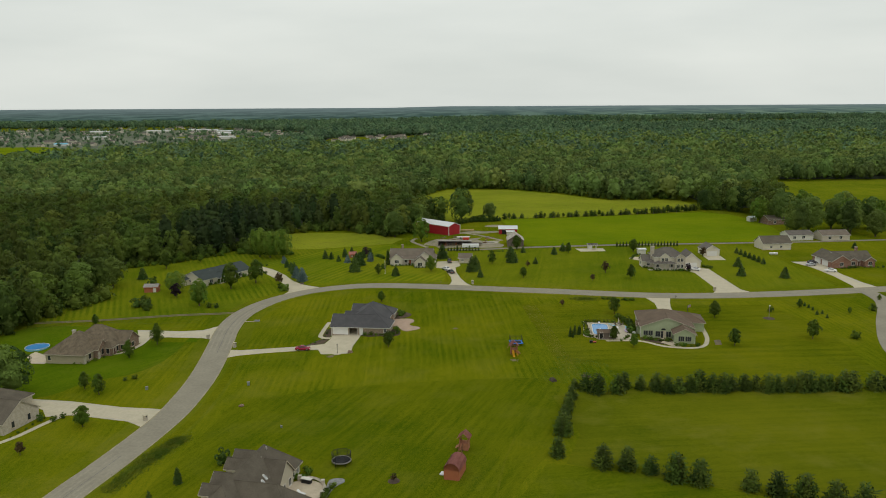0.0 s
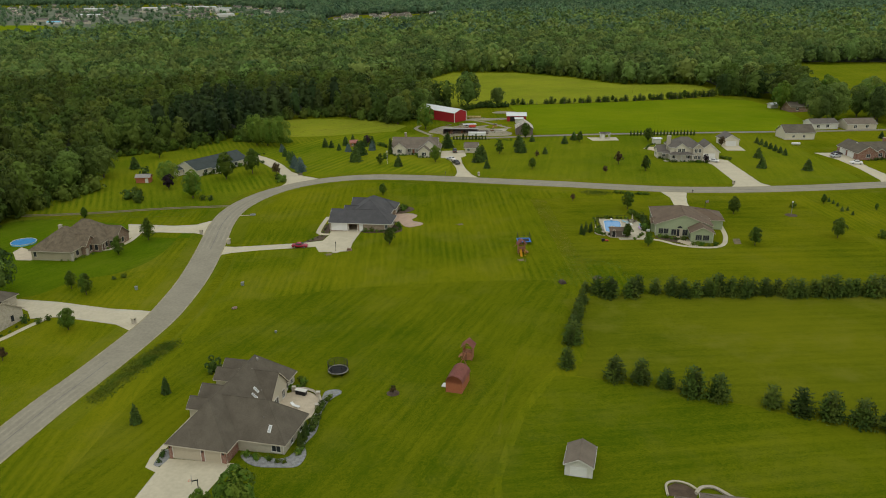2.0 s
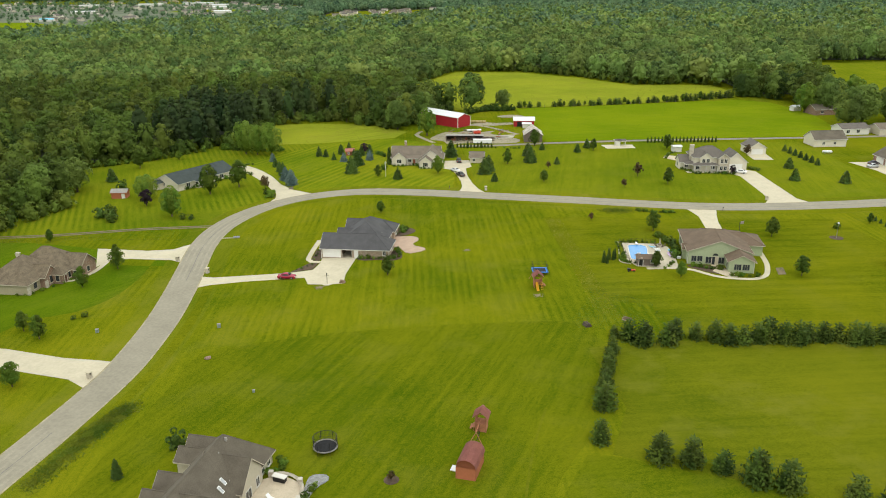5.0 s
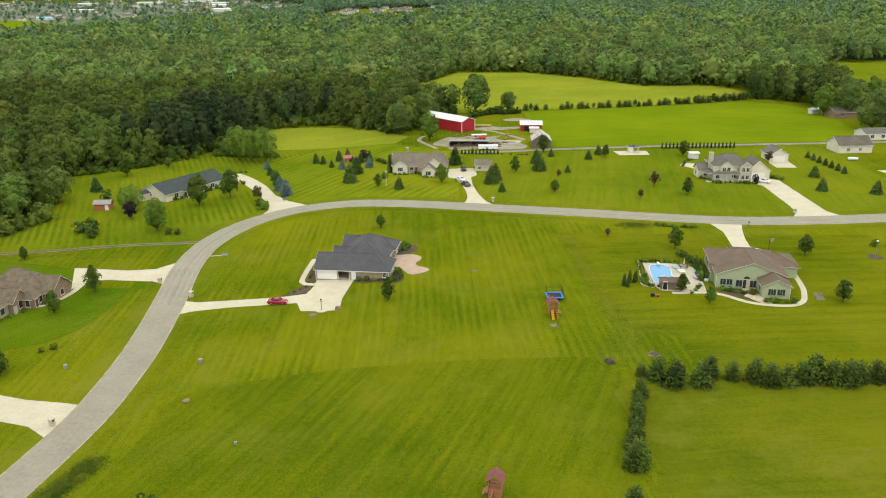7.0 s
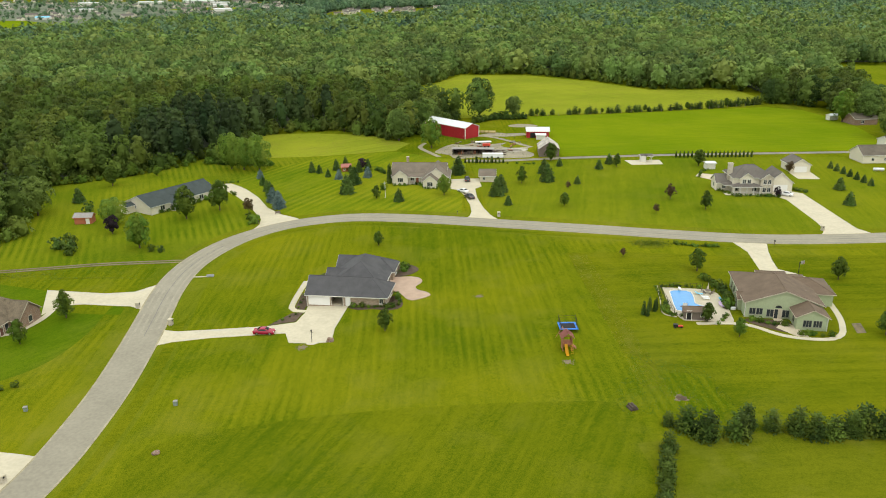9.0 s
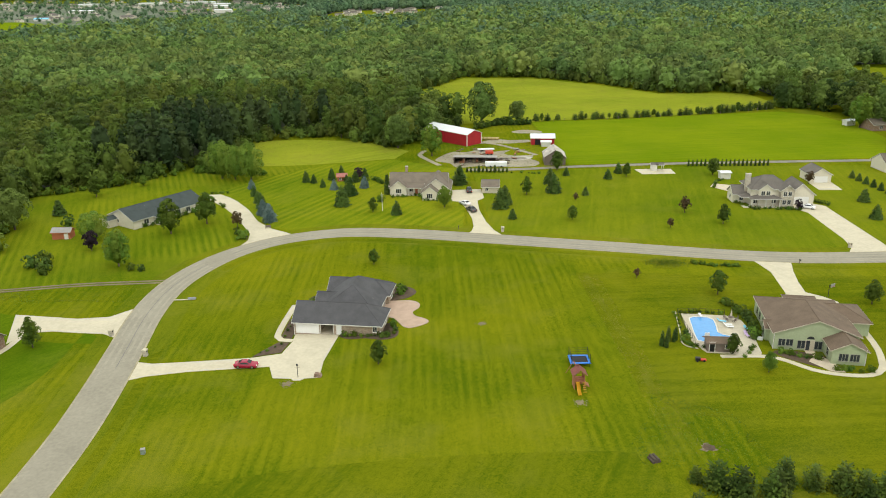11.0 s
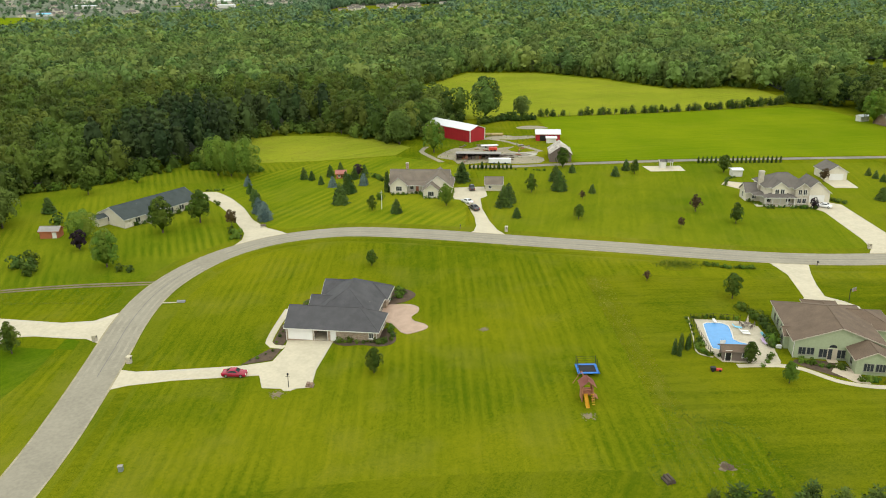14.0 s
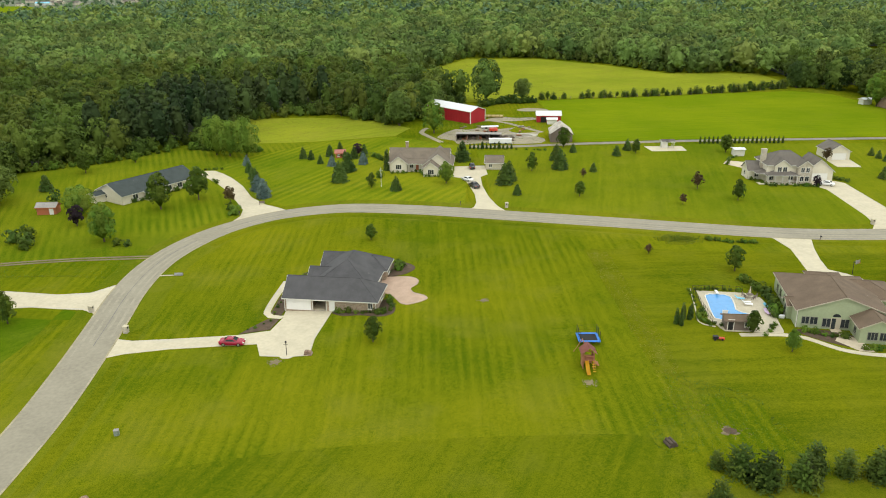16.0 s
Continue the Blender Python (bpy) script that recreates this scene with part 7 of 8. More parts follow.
for k in range(7):
    bale = thing("hay_bale", 0.8 + k * 1.75, 430.2 - k * 0.22, rj.uniform(-6, 6), "round straw bale lying in a row behind the barn", "hay bale", "hay bales")
    part("straw", rod(bmesh.new(), (-0.75, 0, 0.6), (0.75, 0, 0.6), 0.65, n=16), M_STRAW, bale)
for k in range(16):
    x, y = rj.uniform(9.5, 14), rj.uniform(383, 391)
    logs = thing("log_pile", x, y, rj.uniform(0, 180), "rough stack of cut logs and brush", "log pile", "log piles")
    for k2 in range(3):
        part("log", rod(bmesh.new(), (-0.9, (k2 - 1) * 0.36, 0.15 + 0.12 * (k2 % 2)), (0.9, (k2 - 1) * 0.36 + rj.uniform(-0.2, 0.2), 0.16), 0.17, 0.13, 8), M_BARK, logs)

# field fences along the hay field
fence = thing("field_fence", 44, 472.0, 0, "weathered post and wire fence beside the hedgerow", "fence")
for k in range(24):
    x = 30 + k * 5.6
    y = float(np.interp(x, [30, 72, 102, 133, 166], [471.3, 478.6, 485.6, 494.8, 509]))
    part("post", boxes((x - 44 - 0.08, x - 44 + 0.08, y - 472 - 0.08, y - 472 + 0.08, gz(x) - gz(44) - 0.4, gz(x) - gz(44) + 1.3)), M_WOOD_GREY, fence)

# ---- pool garden ----
DECK = [(43.6, 239.4), (53.0, 238.3), (55.4, 236.0), (55.6, 231.0), (55.2, 227.0), (54.4, 221.0), (53.9, 219.9), (43.8, 220.9), (43.2, 222.4), (42.2, 226.0), (42.8, 232.0)]
paving("pool_deck", DECK, mat("pool_deck_concrete", (0.46, 0.41, 0.31), var=0.14, scale=0.4, fine=3), 0.10, "sandy concrete pool deck", "pool deck")
WATER = smooth_line([(44.7, 236.9), (45.6, 237.5), (48.6, 237.3), (49.5, 236.3), (49.3, 233.2), (48.7, 230.0), (49.4, 228.9), (50.6, 228.2), (50.8, 226.8), (49.6, 225.8), (44.4, 225.5), (43.5, 226.0), (43.6, 229.0), (44.1, 233.0)], 0.7, True)
sheet("pool_water", WATER, 0.125, M_POOLWATER, "clear blue water of the in-ground pool", "pool water")
bm = bmesh.new()
rim_pts = WATER + WATER[:1]
for p, q in zip(rim_pts, rim_pts[1:]):
    rod(bm, (p[0], p[1], gz(p[0]) + 0.12), (q[0], q[1], gz(q[0]) + 0.12), 0.14, n=6)
tagged(new("pool_coping", bm_mesh("pool_coping", bm, M_TRIM)), "white rounded coping round the pool", "pool coping", "", "structure")
hut = thing("pool_hut", 43.9, 221.3, -3, "brown board pool hut with shingle roof", "shed")
wing(hut, 0, 5.4, 0, 2.6, 2.0, 0.4, 'u', 'gg', M_WOOD_GREY, M_ROOF_BROWN, M_WOOD_GREY, over=0.3)
# closed leaf coloured black to imitate the shade in the hut's open doorway
front_door(hut, 0.9, 0, '-v', M_BLACK)
window(hut, 3.8, 0, 0.9, 0.8, 0.8, '-v')
diving = thing("diving_board", 47.2, 238.0, 0, "white diving board at the pool's end", "diving board")
part("board", boxes((-0.25, 0.25, -1.2, 0.5, 0.55, 0.62)), M_PLASTIC_W, diving)
part("stand", boxes((-0.2, 0.2, 0.0, 0.4, 0.1, 0.55)), M_PLASTIC_W, diving)
hoop = thing("pool_hoop", 45.2, 226.0, 0, "small white pool basketball hoop", "basketball hoop")
part("pole", rod(bmesh.new(), (0, 0, 0), (0, 0, 1.5), 0.06), M_PLASTIC_W, hoop)
part("backboard", boxes((-0.5, 0.5, -0.04, 0.04, 1.2, 1.9)), M_PLASTIC_W, hoop)


def patio_set(x, y, rot):
    h = thing("patio_table", x, y, rot, "round brown patio table with closed umbrella", "table", z=gz(x) + 0.1)
    bm = bmesh.new()
    rod(bm, (0, 0, 0.70), (0, 0, 0.75), 0.7, n=20)
    part("tabletop", bm, M_WOOD_GREY, h)
    part("pole", rod(bmesh.new(), (0, 0, 0), (0, 0, 2.4), 0.03), M_CHROME, h)
    part("umbrella", rod(bmesh.new(), (0, 0, 1.0), (0, 0, 2.5), 0.22, 0.04, 10), M_TAN, h, "furled tan umbrella")
    for k in range(5):
        a = k * 72
        c = thing("patio_chair", x + math.cos(radians(a)) * 1.25, y + math.sin(radians(a)) * 1.25, a - 90, "brown metal patio chair at the table", "chair", "chairs round the patio table", z=gz(x) + 0.1)
        part("seat", boxes((-0.26, 0.26, -0.26, 0.26, 0.40, 0.46)), M_WOOD_GREY, c)
        part("backrest", boxes((-0.26, 0.26, 0.2, 0.26, 0.46, 0.95)), M_WOOD_GREY, c)
        for lx, ly in ((-0.22, -0.22), (0.22, -0.22), (-0.22, 0.22), (0.22, 0.22)):
            part("leg", boxes((lx - 0.02, lx + 0.02, ly - 0.02, ly + 0.02, 0, 0.4)), M_BLACK, c)


patio_set(53.2, 236.0, 20)


def lounger(x, y, rot, material, label):
    h = thing("pool_lounger", x, y, rot, label, "lounger", "pool loungers", z=gz(x) + 0.1)
    part("bed", boxes((-0.32, 0.32, -0.95, 0.4, 0.28, 0.36, 0.02)), material, h)
    b = part("backrest", boxes((-0.32, 0.32, 0, 0.7, -0.03, 0.04, 0.02)), material, h)
    b.matrix_basis = pose(0, 0.4, 0.33, 38, 0, 0)
    for lx, ly in ((-0.28, -0.85), (0.28, -0.85), (-0.28, 0.35), (0.28, 0.35)):
        part("leg", boxes((lx - 0.03, lx + 0.03, ly - 0.03, ly + 0.03, 0, 0.28)), M_PLASTIC_W, h)


lounger(50.9, 235.0, 70, M_SKYBLUE, "pale blue pool lounger on the deck")
lounger(51.6, 233.2, 85, M_PLASTIC_W, "white pool lounger on the deck")
lounger(51.6, 232.2, 85, M_PLASTIC_W, "white pool lounger on the deck")
lounger(55.0, 231.0, 30, M_SKYBLUE, "bright blue inflatable lounger on the deck")
lounger(55.4, 229.0, 50, M_PINK, "lilac inflatable lounger on the deck")
lounger(54.0, 228.4, 10, M_PINK, "lilac inflatable lounger on the deck")
cab = thing("deck_box", 56.0, 226.6, -8, "white storage box at the end of the deck", "box", z=gz(56) + 0.1)
part("body", boxes((-0.5, 0.5, -0.3, 0.3, 0, 0.5, 0.03)), M_PLASTIC_W, cab)
part("lid", boxes((-0.53, 0.53, -0.33, 0.33, 0.5, 0.57, 0.02)), M_PLASTIC_W, cab)
pf = thing("pool_fence", 42.6, 232, 0, "low dark metal fence round the pool", "fence")
FENCE = [(42.6, 224.6), (42.6, 232.0), (42.8, 239.5), (47.6, 239.8), (52.8, 239.0)]
for p, q in zip(FENCE, FENCE[1:]):
    n = int((Vector(q) - Vector(p)).length / 1.2)
    for k in range(n + 1):
        x, y = p[0] + (q[0] - p[0]) * k / n - 42.6, p[1] + (q[1] - p[1]) * k / n - 232
        part("post", boxes((x - 0.03, x + 0.03, y - 0.03, y + 0.03, -0.2, 1.2)), M_BLACK, pf)
    for z in (0.4, 1.1):
        part("rail", rod(bmesh.new(), (p[0] - 42.6, p[1] - 232, z), (q[0] - 42.6, q[1] - 232, z), 0.025, n=6), M_BLACK, pf)
curb = bmesh.new()
curb_line = smooth_line([(42.6, 240.2), (41.9, 236.0), (41.3, 232.0), (40.5, 227.6), (40.1, 225.2), (40.7, 223.6), (42.6, 222.6)], 0.8)
for p, q in zip(curb_line, curb_line[1:]):
    rod(curb, (p[0], p[1], gz(p[0]) + 0.08), (q[0], q[1], gz(q[0]) + 0.08), 0.12, n=6)
tagged(new("bed_curb", bm_mesh("bed_curb", curb, M_CONC)), "pale concrete curb round the pool bed", "curb", "", "structure")
cart = thing("garden_cart", 41.3, 217.5, -4, "black and red garden cart standing on the lawn", "cart")
part("tub", boxes((-0.7, 0.2, -0.4, 0.4, 0.25, 0.75, 0.04)), M_BLACK, cart)
part("tray", boxes((0.22, 1.3, -0.3, 0.3, 0.2, 0.45, 0.03)), M_RED_PLASTIC, cart)
for u, v in ((-0.4, -0.45), (-0.4, 0.45), (0.9, -0.35), (0.9, 0.35)):
    part("wheel", rod(bmesh.new(), (u, v - 0.05, 0.2), (u, v + 0.05, 0.2), 0.2, n=12), M_TYRE, cart)
# round pool of the brick house
rp = thing("round_pool", -133.0, 228.5, 0, "round above-ground pool with blue water and pale wall", "pool")
bm = bmesh.new()
bmesh.ops.create_cone(bm, cap_ends=False, segments=36, radius1=3.6, radius2=3.6, depth=0.8, matrix=Matrix.Translation((0, 0, 0.1)))
part("pool_wall", bm, M_SKYBLUE, rp)
part("water", rod(bmesh.new(), (0, 0, -0.2), (0, 0, 0.36), 3.55, n=36), M_POOLWATER, rp)
bm = bmesh.new()
for k in range(36):
    a, b = k * math.pi / 18, (k + 1) * math.pi / 18
    rod(bm, (3.6 * math.cos(a), 3.6 * math.sin(a), 0.52), (3.6 * math.cos(b), 3.6 * math.sin(b), 0.52), 0.08, n=6)
part("rim", bm, M_TRIM, rp)
paving("deck_round_pool", [(-131.5, 224.5), (-122.2, 217.5), (-122.4, 212.4), (-127, 213), (-131.8, 220)], M_TAN, 0.07, "tan paved terrace by the round pool", "patio")


# ---- cars ----
CAR_PROFILE = [(-2.25, 0.45), (-2.3, 0.8), (-2.1, 0.98), (-1.45, 1.03), (-0.75, 1.42), (0.35, 1.44), (1.1, 1.0), (2.0, 0.86), (2.28, 0.68), (2.3, 0.4), (2.2, 0.24), (-2.1, 0.24)]


def car(name, x, y, rot, paint, label, tall=1.0, z=None):
    h = thing(name, x, y, rot, label, "car", z=gz(x, y) + 0.07 if z is None else z)
    bm = bmesh.new()
    rows = []
    for w, k in ((-0.88, 0.93), (-0.8, 1.0), (0.8, 1.0), (0.88, 0.93)):
        rows.append([bm.verts.new((px * (0.985 if abs(w) > 0.85 else 1), w * (0.8 if pz > 1.2 else 1.0), pz * (tall if pz > 0.9 else 1) * (k if pz > 0.5 else 1))) for px, pz in CAR_PROFILE])
    n = len(CAR_PROFILE)
    for a, b in zip(rows, rows[1:]):
        for i in range(n):
            bm.faces.new((a[i], a[(i + 1) % n], b[(i + 1) % n], b[i]))
    bm.faces.new(rows[0][::-1])
    bm.faces.new(rows[-1])
    bmesh.ops.bevel(bm, geom=bm.edges[:], offset=0.03, segments=1, affect='EDGES')
    body = part("body", bm, paint, h, "", True)
    t = tall

    def pane(name, quad):
        b = bmesh.new()
        b.faces.new([b.verts.new(q) for q in quad])
        bmesh.ops.solidify(b, geom=b.faces[:], thickness=0.02)
        part(name, b, M_GLASS, h)

    pane("windscreen", [(0.44, -0.58, 1.43 * t), (1.04, -0.68, 1.07 * t), (1.04, 0.68, 1.07 * t), (0.44, 0.58, 1.43 * t)])
    pane("rear_window", [(-0.84, -0.56, 1.41 * t), (-0.84, 0.56, 1.41 * t), (-1.42, 0.66, 1.09 * t), (-1.42, -0.66, 1.09 * t)])
    for s in (-1, 1):
        pane("side_window", [(-1.2, s * 0.87, 1.02 * t), (0.85, s * 0.87, 1.0 * t), (0.32, s * 0.72, 1.34 * t), (-0.7, s * 0.72, 1.34 * t)])
    for u in (-1.4, 1.38):
        for s in (-1, 1):
            w = part("wheel", rod(bmesh.new(), (u, s * 0.70, 0.33), (u, s * 0.90, 0.33), 0.33, n=18), M_TYRE, h)
            part("rim", rod(bmesh.new(), (u, s * 0.88, 0.33), (u, s * 0.915, 0.33), 0.2, n=14), M_CHROME, w)
    for s in (-1, 1):
        part("headlight", boxes((2.18, 2.31, s * 0.62 - 0.16, s * 0.62 + 0.16, 0.62, 0.74)), M_PLASTIC_W, h)
        part("tail_light", boxes((-2.32, -2.2, s * 0.66 - 0.14, s * 0.66 + 0.14, 0.74, 0.88)), M_RED_PLASTIC, h)
    return h


P_RED = mat("crimson_car_paint", (0.30, 0.008, 0.035), rough=0.25, var=0.04, spec=0.6)
P_WHITE = mat("white_car_paint", (0.75, 0.75, 0.74), rough=0.25, var=0.03, spec=0.6)
P_BLACK = mat("black_car_paint", (0.02, 0.02, 0.022), rough=0.2, var=0.05, spec=0.6)
P_SILVER = mat("silver_car_paint", (0.45, 0.46, 0.47), rough=0.3, metal=0.4, var=0.03)
P_DARK = mat("dark_grey_car_paint", (0.06, 0.055, 0.06), rough=0.25, var=0.05, spec=0.6)
car("red_sedan", -46.2, 218.2, -1, P_RED, "crimson sedan parked on the concrete drive")
car("black_pickup", -1.8, 341.4, 95, P_BLACK, "black pickup parked before the garage", 1.25)
car("white_car", -3.2, 326.0, 128, P_WHITE, "white car parked on the farmhouse drive")
car("dark_car", -1.2, 318.6, 118, P_DARK, "dark grey car parked on the farmhouse drive", 1.15)
car("white_sedan", 104.0, 319.8, 150, P_WHITE, "white sedan parked by the two-storey house")
car("silver_car", 157.6, 328.8, 15, P_SILVER, "silver car on the brick ranch's drive", 1.1)
car("blue_grey_car", 160.2, 333.4, 15, P_DARK, "blue-grey car by the brick ranch's garage", 1.15)
car("white_suv", 160.2, 316.2, 165, P_WHITE, "white car parked before the brick ranch", 1.15)


# ---- play equipment ----
def playset(x, y, rot, slide, label, roof_m):
    h = thing("wooden_playset", x, y, rot, label, "playset", scale=1.1)
    for u, v in ((-0.8, -0.8), (0.8, -0.8), (-0.8, 0.8), (0.8, 0.8)):
        part("post", boxes((u - 0.07, u + 0.07, v - 0.07, v + 0.07, -0.2, 2.7)), M_WOOD, h)
    part("platform", boxes((-0.9, 0.9, -0.9, 0.9, 1.35, 1.45)), M_WOOD, h)
    for v in (-0.84, 0.84):
        part("rail", boxes((-0.73, 0.73, v - 0.03, v + 0.03, 2.0, 2.12)), M_WOOD, h)
    for u in (-0.84, 0.84):
        part("side_panel", boxes((u - 0.03, u + 0.03, -0.73, 0.73, 1.45, 2.1)), M_WOOD, h)
    bm = bmesh.new()
    vs = [bm.verts.new(p) for p in ((-1.25, -1.2, 2.55), (1.25, -1.2, 2.55), (1.25, 1.2, 2.55), (-1.25, 1.2, 2.55), (0, -1.2, 3.6), (0, 1.2, 3.6))]
    bm.faces.new((vs[0], vs[4], vs[5], vs[3])), bm.faces.new((vs[1], vs[2], vs[5], vs[4]))
    bmesh.ops.solidify(bm, geom=bm.faces[:], thickness=0.07)
    part("roof", bm, roof_m, h, "dull red gabled roof")
    # swing beam behind
    part("beam", rod(bmesh.new(), (0, 0.8, 2.3), (0, 4.6, 2.3), 0.07), M_WOOD, h)
    for s in (-1, 1):
        part("leg", rod(bmesh.new(), (0, 4.5, 2.3), (s * 1.2, 4.8, 0), 0.06), M_WOOD, h)
    for v in (1.8, 2.6, 3.4):
        part("swing", boxes((-0.08, 0.08, v - 0.22, v + 0.22, 0.45, 0.49), (-0.01, 0.01, v - 0.21, v - 0.19, 0.49, 2.28), (-0.01, 0.01, v + 0.19, v + 0.21, 0.49, 2.28)), M_BLACK, h)
    if slide:
        bm = bmesh.new()
        prof = [(-0.9, 1.42), (-1.4, 1.2), (-2.4, 0.5), (-2.9, 0.28), (-3.2, 0.26)]
        rows = [[bm.verts.new((a, p, z + b)) for a, b in ((-0.3, 0.16), (-0.24, 0), (0.24, 0), (0.3, 0.16))] for p, z in prof]
        for r0, r1 in zip(rows, rows[1:]):
            for i in range(3):
                bm.faces.new((r0[i], r0[i + 1], r1[i + 1], r1[i]))
        bmesh.ops.solidify(bm, geom=bm.faces[:], thickness=0.05)
        o = part("slide", bm, M_YELLOW, h, "bright yellow slide")
        lad = boxes(*[(0.45, 0.95, -1.0 - k * 0.28, -0.95 - k * 0.28, 1.2 - k * 0.26, 1.27 - k * 0.26) for k in range(5)])
        part("ladder", lad, M_YELLOW, h, "yellow-railed ladder")
        o.location.x = -0.35
    part("fort_wall", boxes((-0.72, 0.72, 0.78, 0.84, 0.1, 1.3), (-0.86, -0.8, -0.72, 0.72, 0.1, 1.3)), M_WOOD, h, "red-stained boards under the platform")
    part("picnic_table", boxes((0.95, 1.35, -0.7, 0.7, 0.62, 0.68), (1.45, 1.7, -0.7, 0.7, 0.36, 0.41), (1.1, 1.2, -0.6, -0.5, -0.1, 0.62), (1.1, 1.2, 0.5, 0.6, -0.1, 0.62)), M_WOOD, h)
    part("climbing_wall", boxes((-1.6, -0.92, -0.7, 0.7, 0.0, 0.08)), M_WOOD, h).matrix_basis = pose(-0.35, 0, 0.4, 0, -55, 0)
    return h


playset(17.0, 208.0, 3, True, "wooden playset with dull red roof and yellow slide", M_ROOF_RED)
playset(1.6, 145.6, 168, False, "wooden playset with dull red roof and swing beam", M_ROOF_RED)


def square_trampoline(x, y):
    h = thing("square_trampoline", x, y, 2, "square trampoline with blue pad and safety net posts", "trampoline")
    part("mat", boxes((-1.5, 1.5, -1.3, 1.3, 0.78, 0.82)), M_NET, h, "black jumping mat")
    part("pad", boxes((-1.95, -1.5, -1.8, 1.8, 0.77, 0.87), (1.5, 1.95, -1.8, 1.8, 0.77, 0.87), (-1.5, 1.5, -1.8, -1.3, 0.77, 0.87), (-1.5, 1.5, 1.3, 1.8, 0.77, 0.87)), M_BLUE_PAD, h, "blue edge pad")
    for u in (-1.7, 1.7):
        for v in (-1.6, 0, 1.6):
            part("leg", rod(bmesh.new(), (u, v, -0.1), (u, v, 0.78), 0.04), M_BLACK, h)
            part("net_post", rod(bmesh.new(), (u * 1.05, v, 0.8), (u * 1.05, v, 2.7), 0.04), M_BLACK, h)
    for z in (1.2, 1.6, 2.0, 2.4):
        part("net_cord", boxes((-1.8, 1.8, 1.66, 1.68, z, z + 0.03), (-1.79, -1.77, -1.6, 1.66, z, z + 0.03), (1.77, 1.79, -1.6, 1.66, z, z + 0.03)), M_NET, h)


square_trampoline(18.4, 217.0)


def round_trampoline(x, y):
    h = thing("round_trampoline", x, y, 0, "round black trampoline with mesh safety net", "trampoline")
    part("mat", rod(bmesh.new(), (0, 0, 0.78), (0, 0, 0.82), 1.75, n=32), M_NET, h)
    for r, z, rad, m, nm in ((1.9, 0.82, 0.13, M_SILVER, "pad"), (1.95, 2.5, 0.035, M_BLACK, "top_ring")):
        bm = bmesh.new()
        for k in range(28):
            a, b = k * math.tau / 28, (k + 1) * math.tau / 28
            rod(bm, (r * math.cos(a), r * math.sin(a), z), (r * math.cos(b), r * math.sin(b), z), rad, n=6)
        part(nm, bm, m, h)
    for k in range(6):
        a = k * math.tau / 6
        part("net_post", rod(bmesh.new(), (1.95 * math.cos(a), 1.95 * math.sin(a), -0.1), (1.95 * math.cos(a), 1.95 * math.sin(a), 2.5), 0.045), M_BLACK, h)
    bm = bmesh.new()
    for k in range(56):
        a = k * math.tau / 56
        c, s = math.cos(a) * 1.93, math.sin(a) * 1.93
        box(bm, c - 0.012, c + 0.012, s - 0.012, s + 0.012, 0.85, 2.5)
    for i in range(8):
        z = 1.0 + i * 0.2
        for k in range(28):
            a, b = k * math.tau / 28, (k + 1) * math.tau / 28
            rod(bm, (1.93 * math.cos(a), 1.93 * math.sin(a), z), (1.93 * math.cos(b), 1.93 * math.sin(b), z), 0.012, n=4)
    part("net", bm, M_NET, h, "black mesh safety net")


round_trampoline(-23.7, 140.4)


def gambrel_shed(x, y, rot):
    h = thing("gambrel_shed", x, y, rot, "orange-red board shed with rounded dull red roof", "shed")
    prof = [(-1.6, 2.0), (-1.35, 2.75), (-0.75, 3.3), (0, 3.5), (0.75, 3.3), (1.35, 2.75), (1.6, 2.0)]
    part("wall", boxes((-1.55, 1.55, 0, 5.2, -0.3, 2.0)), M_WOOD_RED, h)
    for v in (0.0, 5.12):
        bm = bmesh.new()
        f = bm.faces.new([bm.verts.new((a * 0.97, v, z - 0.02)) for a, z in prof])
        bmesh.ops.solidify(bm, geom=[f], thickness=0.08)
        part("gable_wall", bm, M_WOOD_RED, h)
    bm = bmesh.new()
    rows = [[bm.verts.new((a * 1.06, v, z)) for a, z in prof] for v in (-0.15, 5.35)]
    for i in range(6):
        bm.faces.new((rows[0][i], rows[0][i + 1], rows[1][i + 1], rows[1][i]))
    bmesh.ops.solidify(bm, geom=bm.faces[:], thickness=0.08)
    part("roof", bm, M_ROOF_RED, h, "dull red shingle roof")
    part("ramp", boxes((-2.9, -1.56, 1.6, 3.0, -0.05, 0.1)), M_PLASTIC_W, h, "white door ramp")


gambrel_shed(-1.2, 131.9, -16)

# ---- small things on the lots ----
def mailbox(x, y, rot, stone, label):
    h = thing("mailbox", x, y, rot, label, "mailbox", "roadside mailboxes")
    if stone:
        part("pillar", boxes((-0.4, 0.4, -0.4, 0.4, -0.3, 1.35)), M_LIMESTONE, h)
        part("cap", boxes((-0.48, 0.48, -0.48, 0.48, 1.35, 1.5)), M_CONC, h)
    else:
        part("post", boxes((-0.06, 0.06, -0.06, 0.06, -0.3, 1.1)), M_WOOD_GREY, h)
    part("box", boxes((-0.12, 0.12, -0.5, 0.1, 1.0, 1.3, 0.03)), M_BLACK, h)


mailbox(-74.9, 167.9, 60, True, "stone pillar mailbox beside the drive")
mailbox(-80.2, 234.6, 80, True, "stone pillar mailbox at the drive's mouth")
mailbox(-68.9, 224.9, 80, True, "pale stone mailbox pillar at the roadside")
mailbox(81.5, 270.4, 5, False, "dark post mailbox at the roadside")
mailbox(100.0, 283.0, 5, True, "stone mailbox pillar beside the long drive")
mailbox(-67.4, 298.4, 40, False, "dark mailbox by the curved drive")
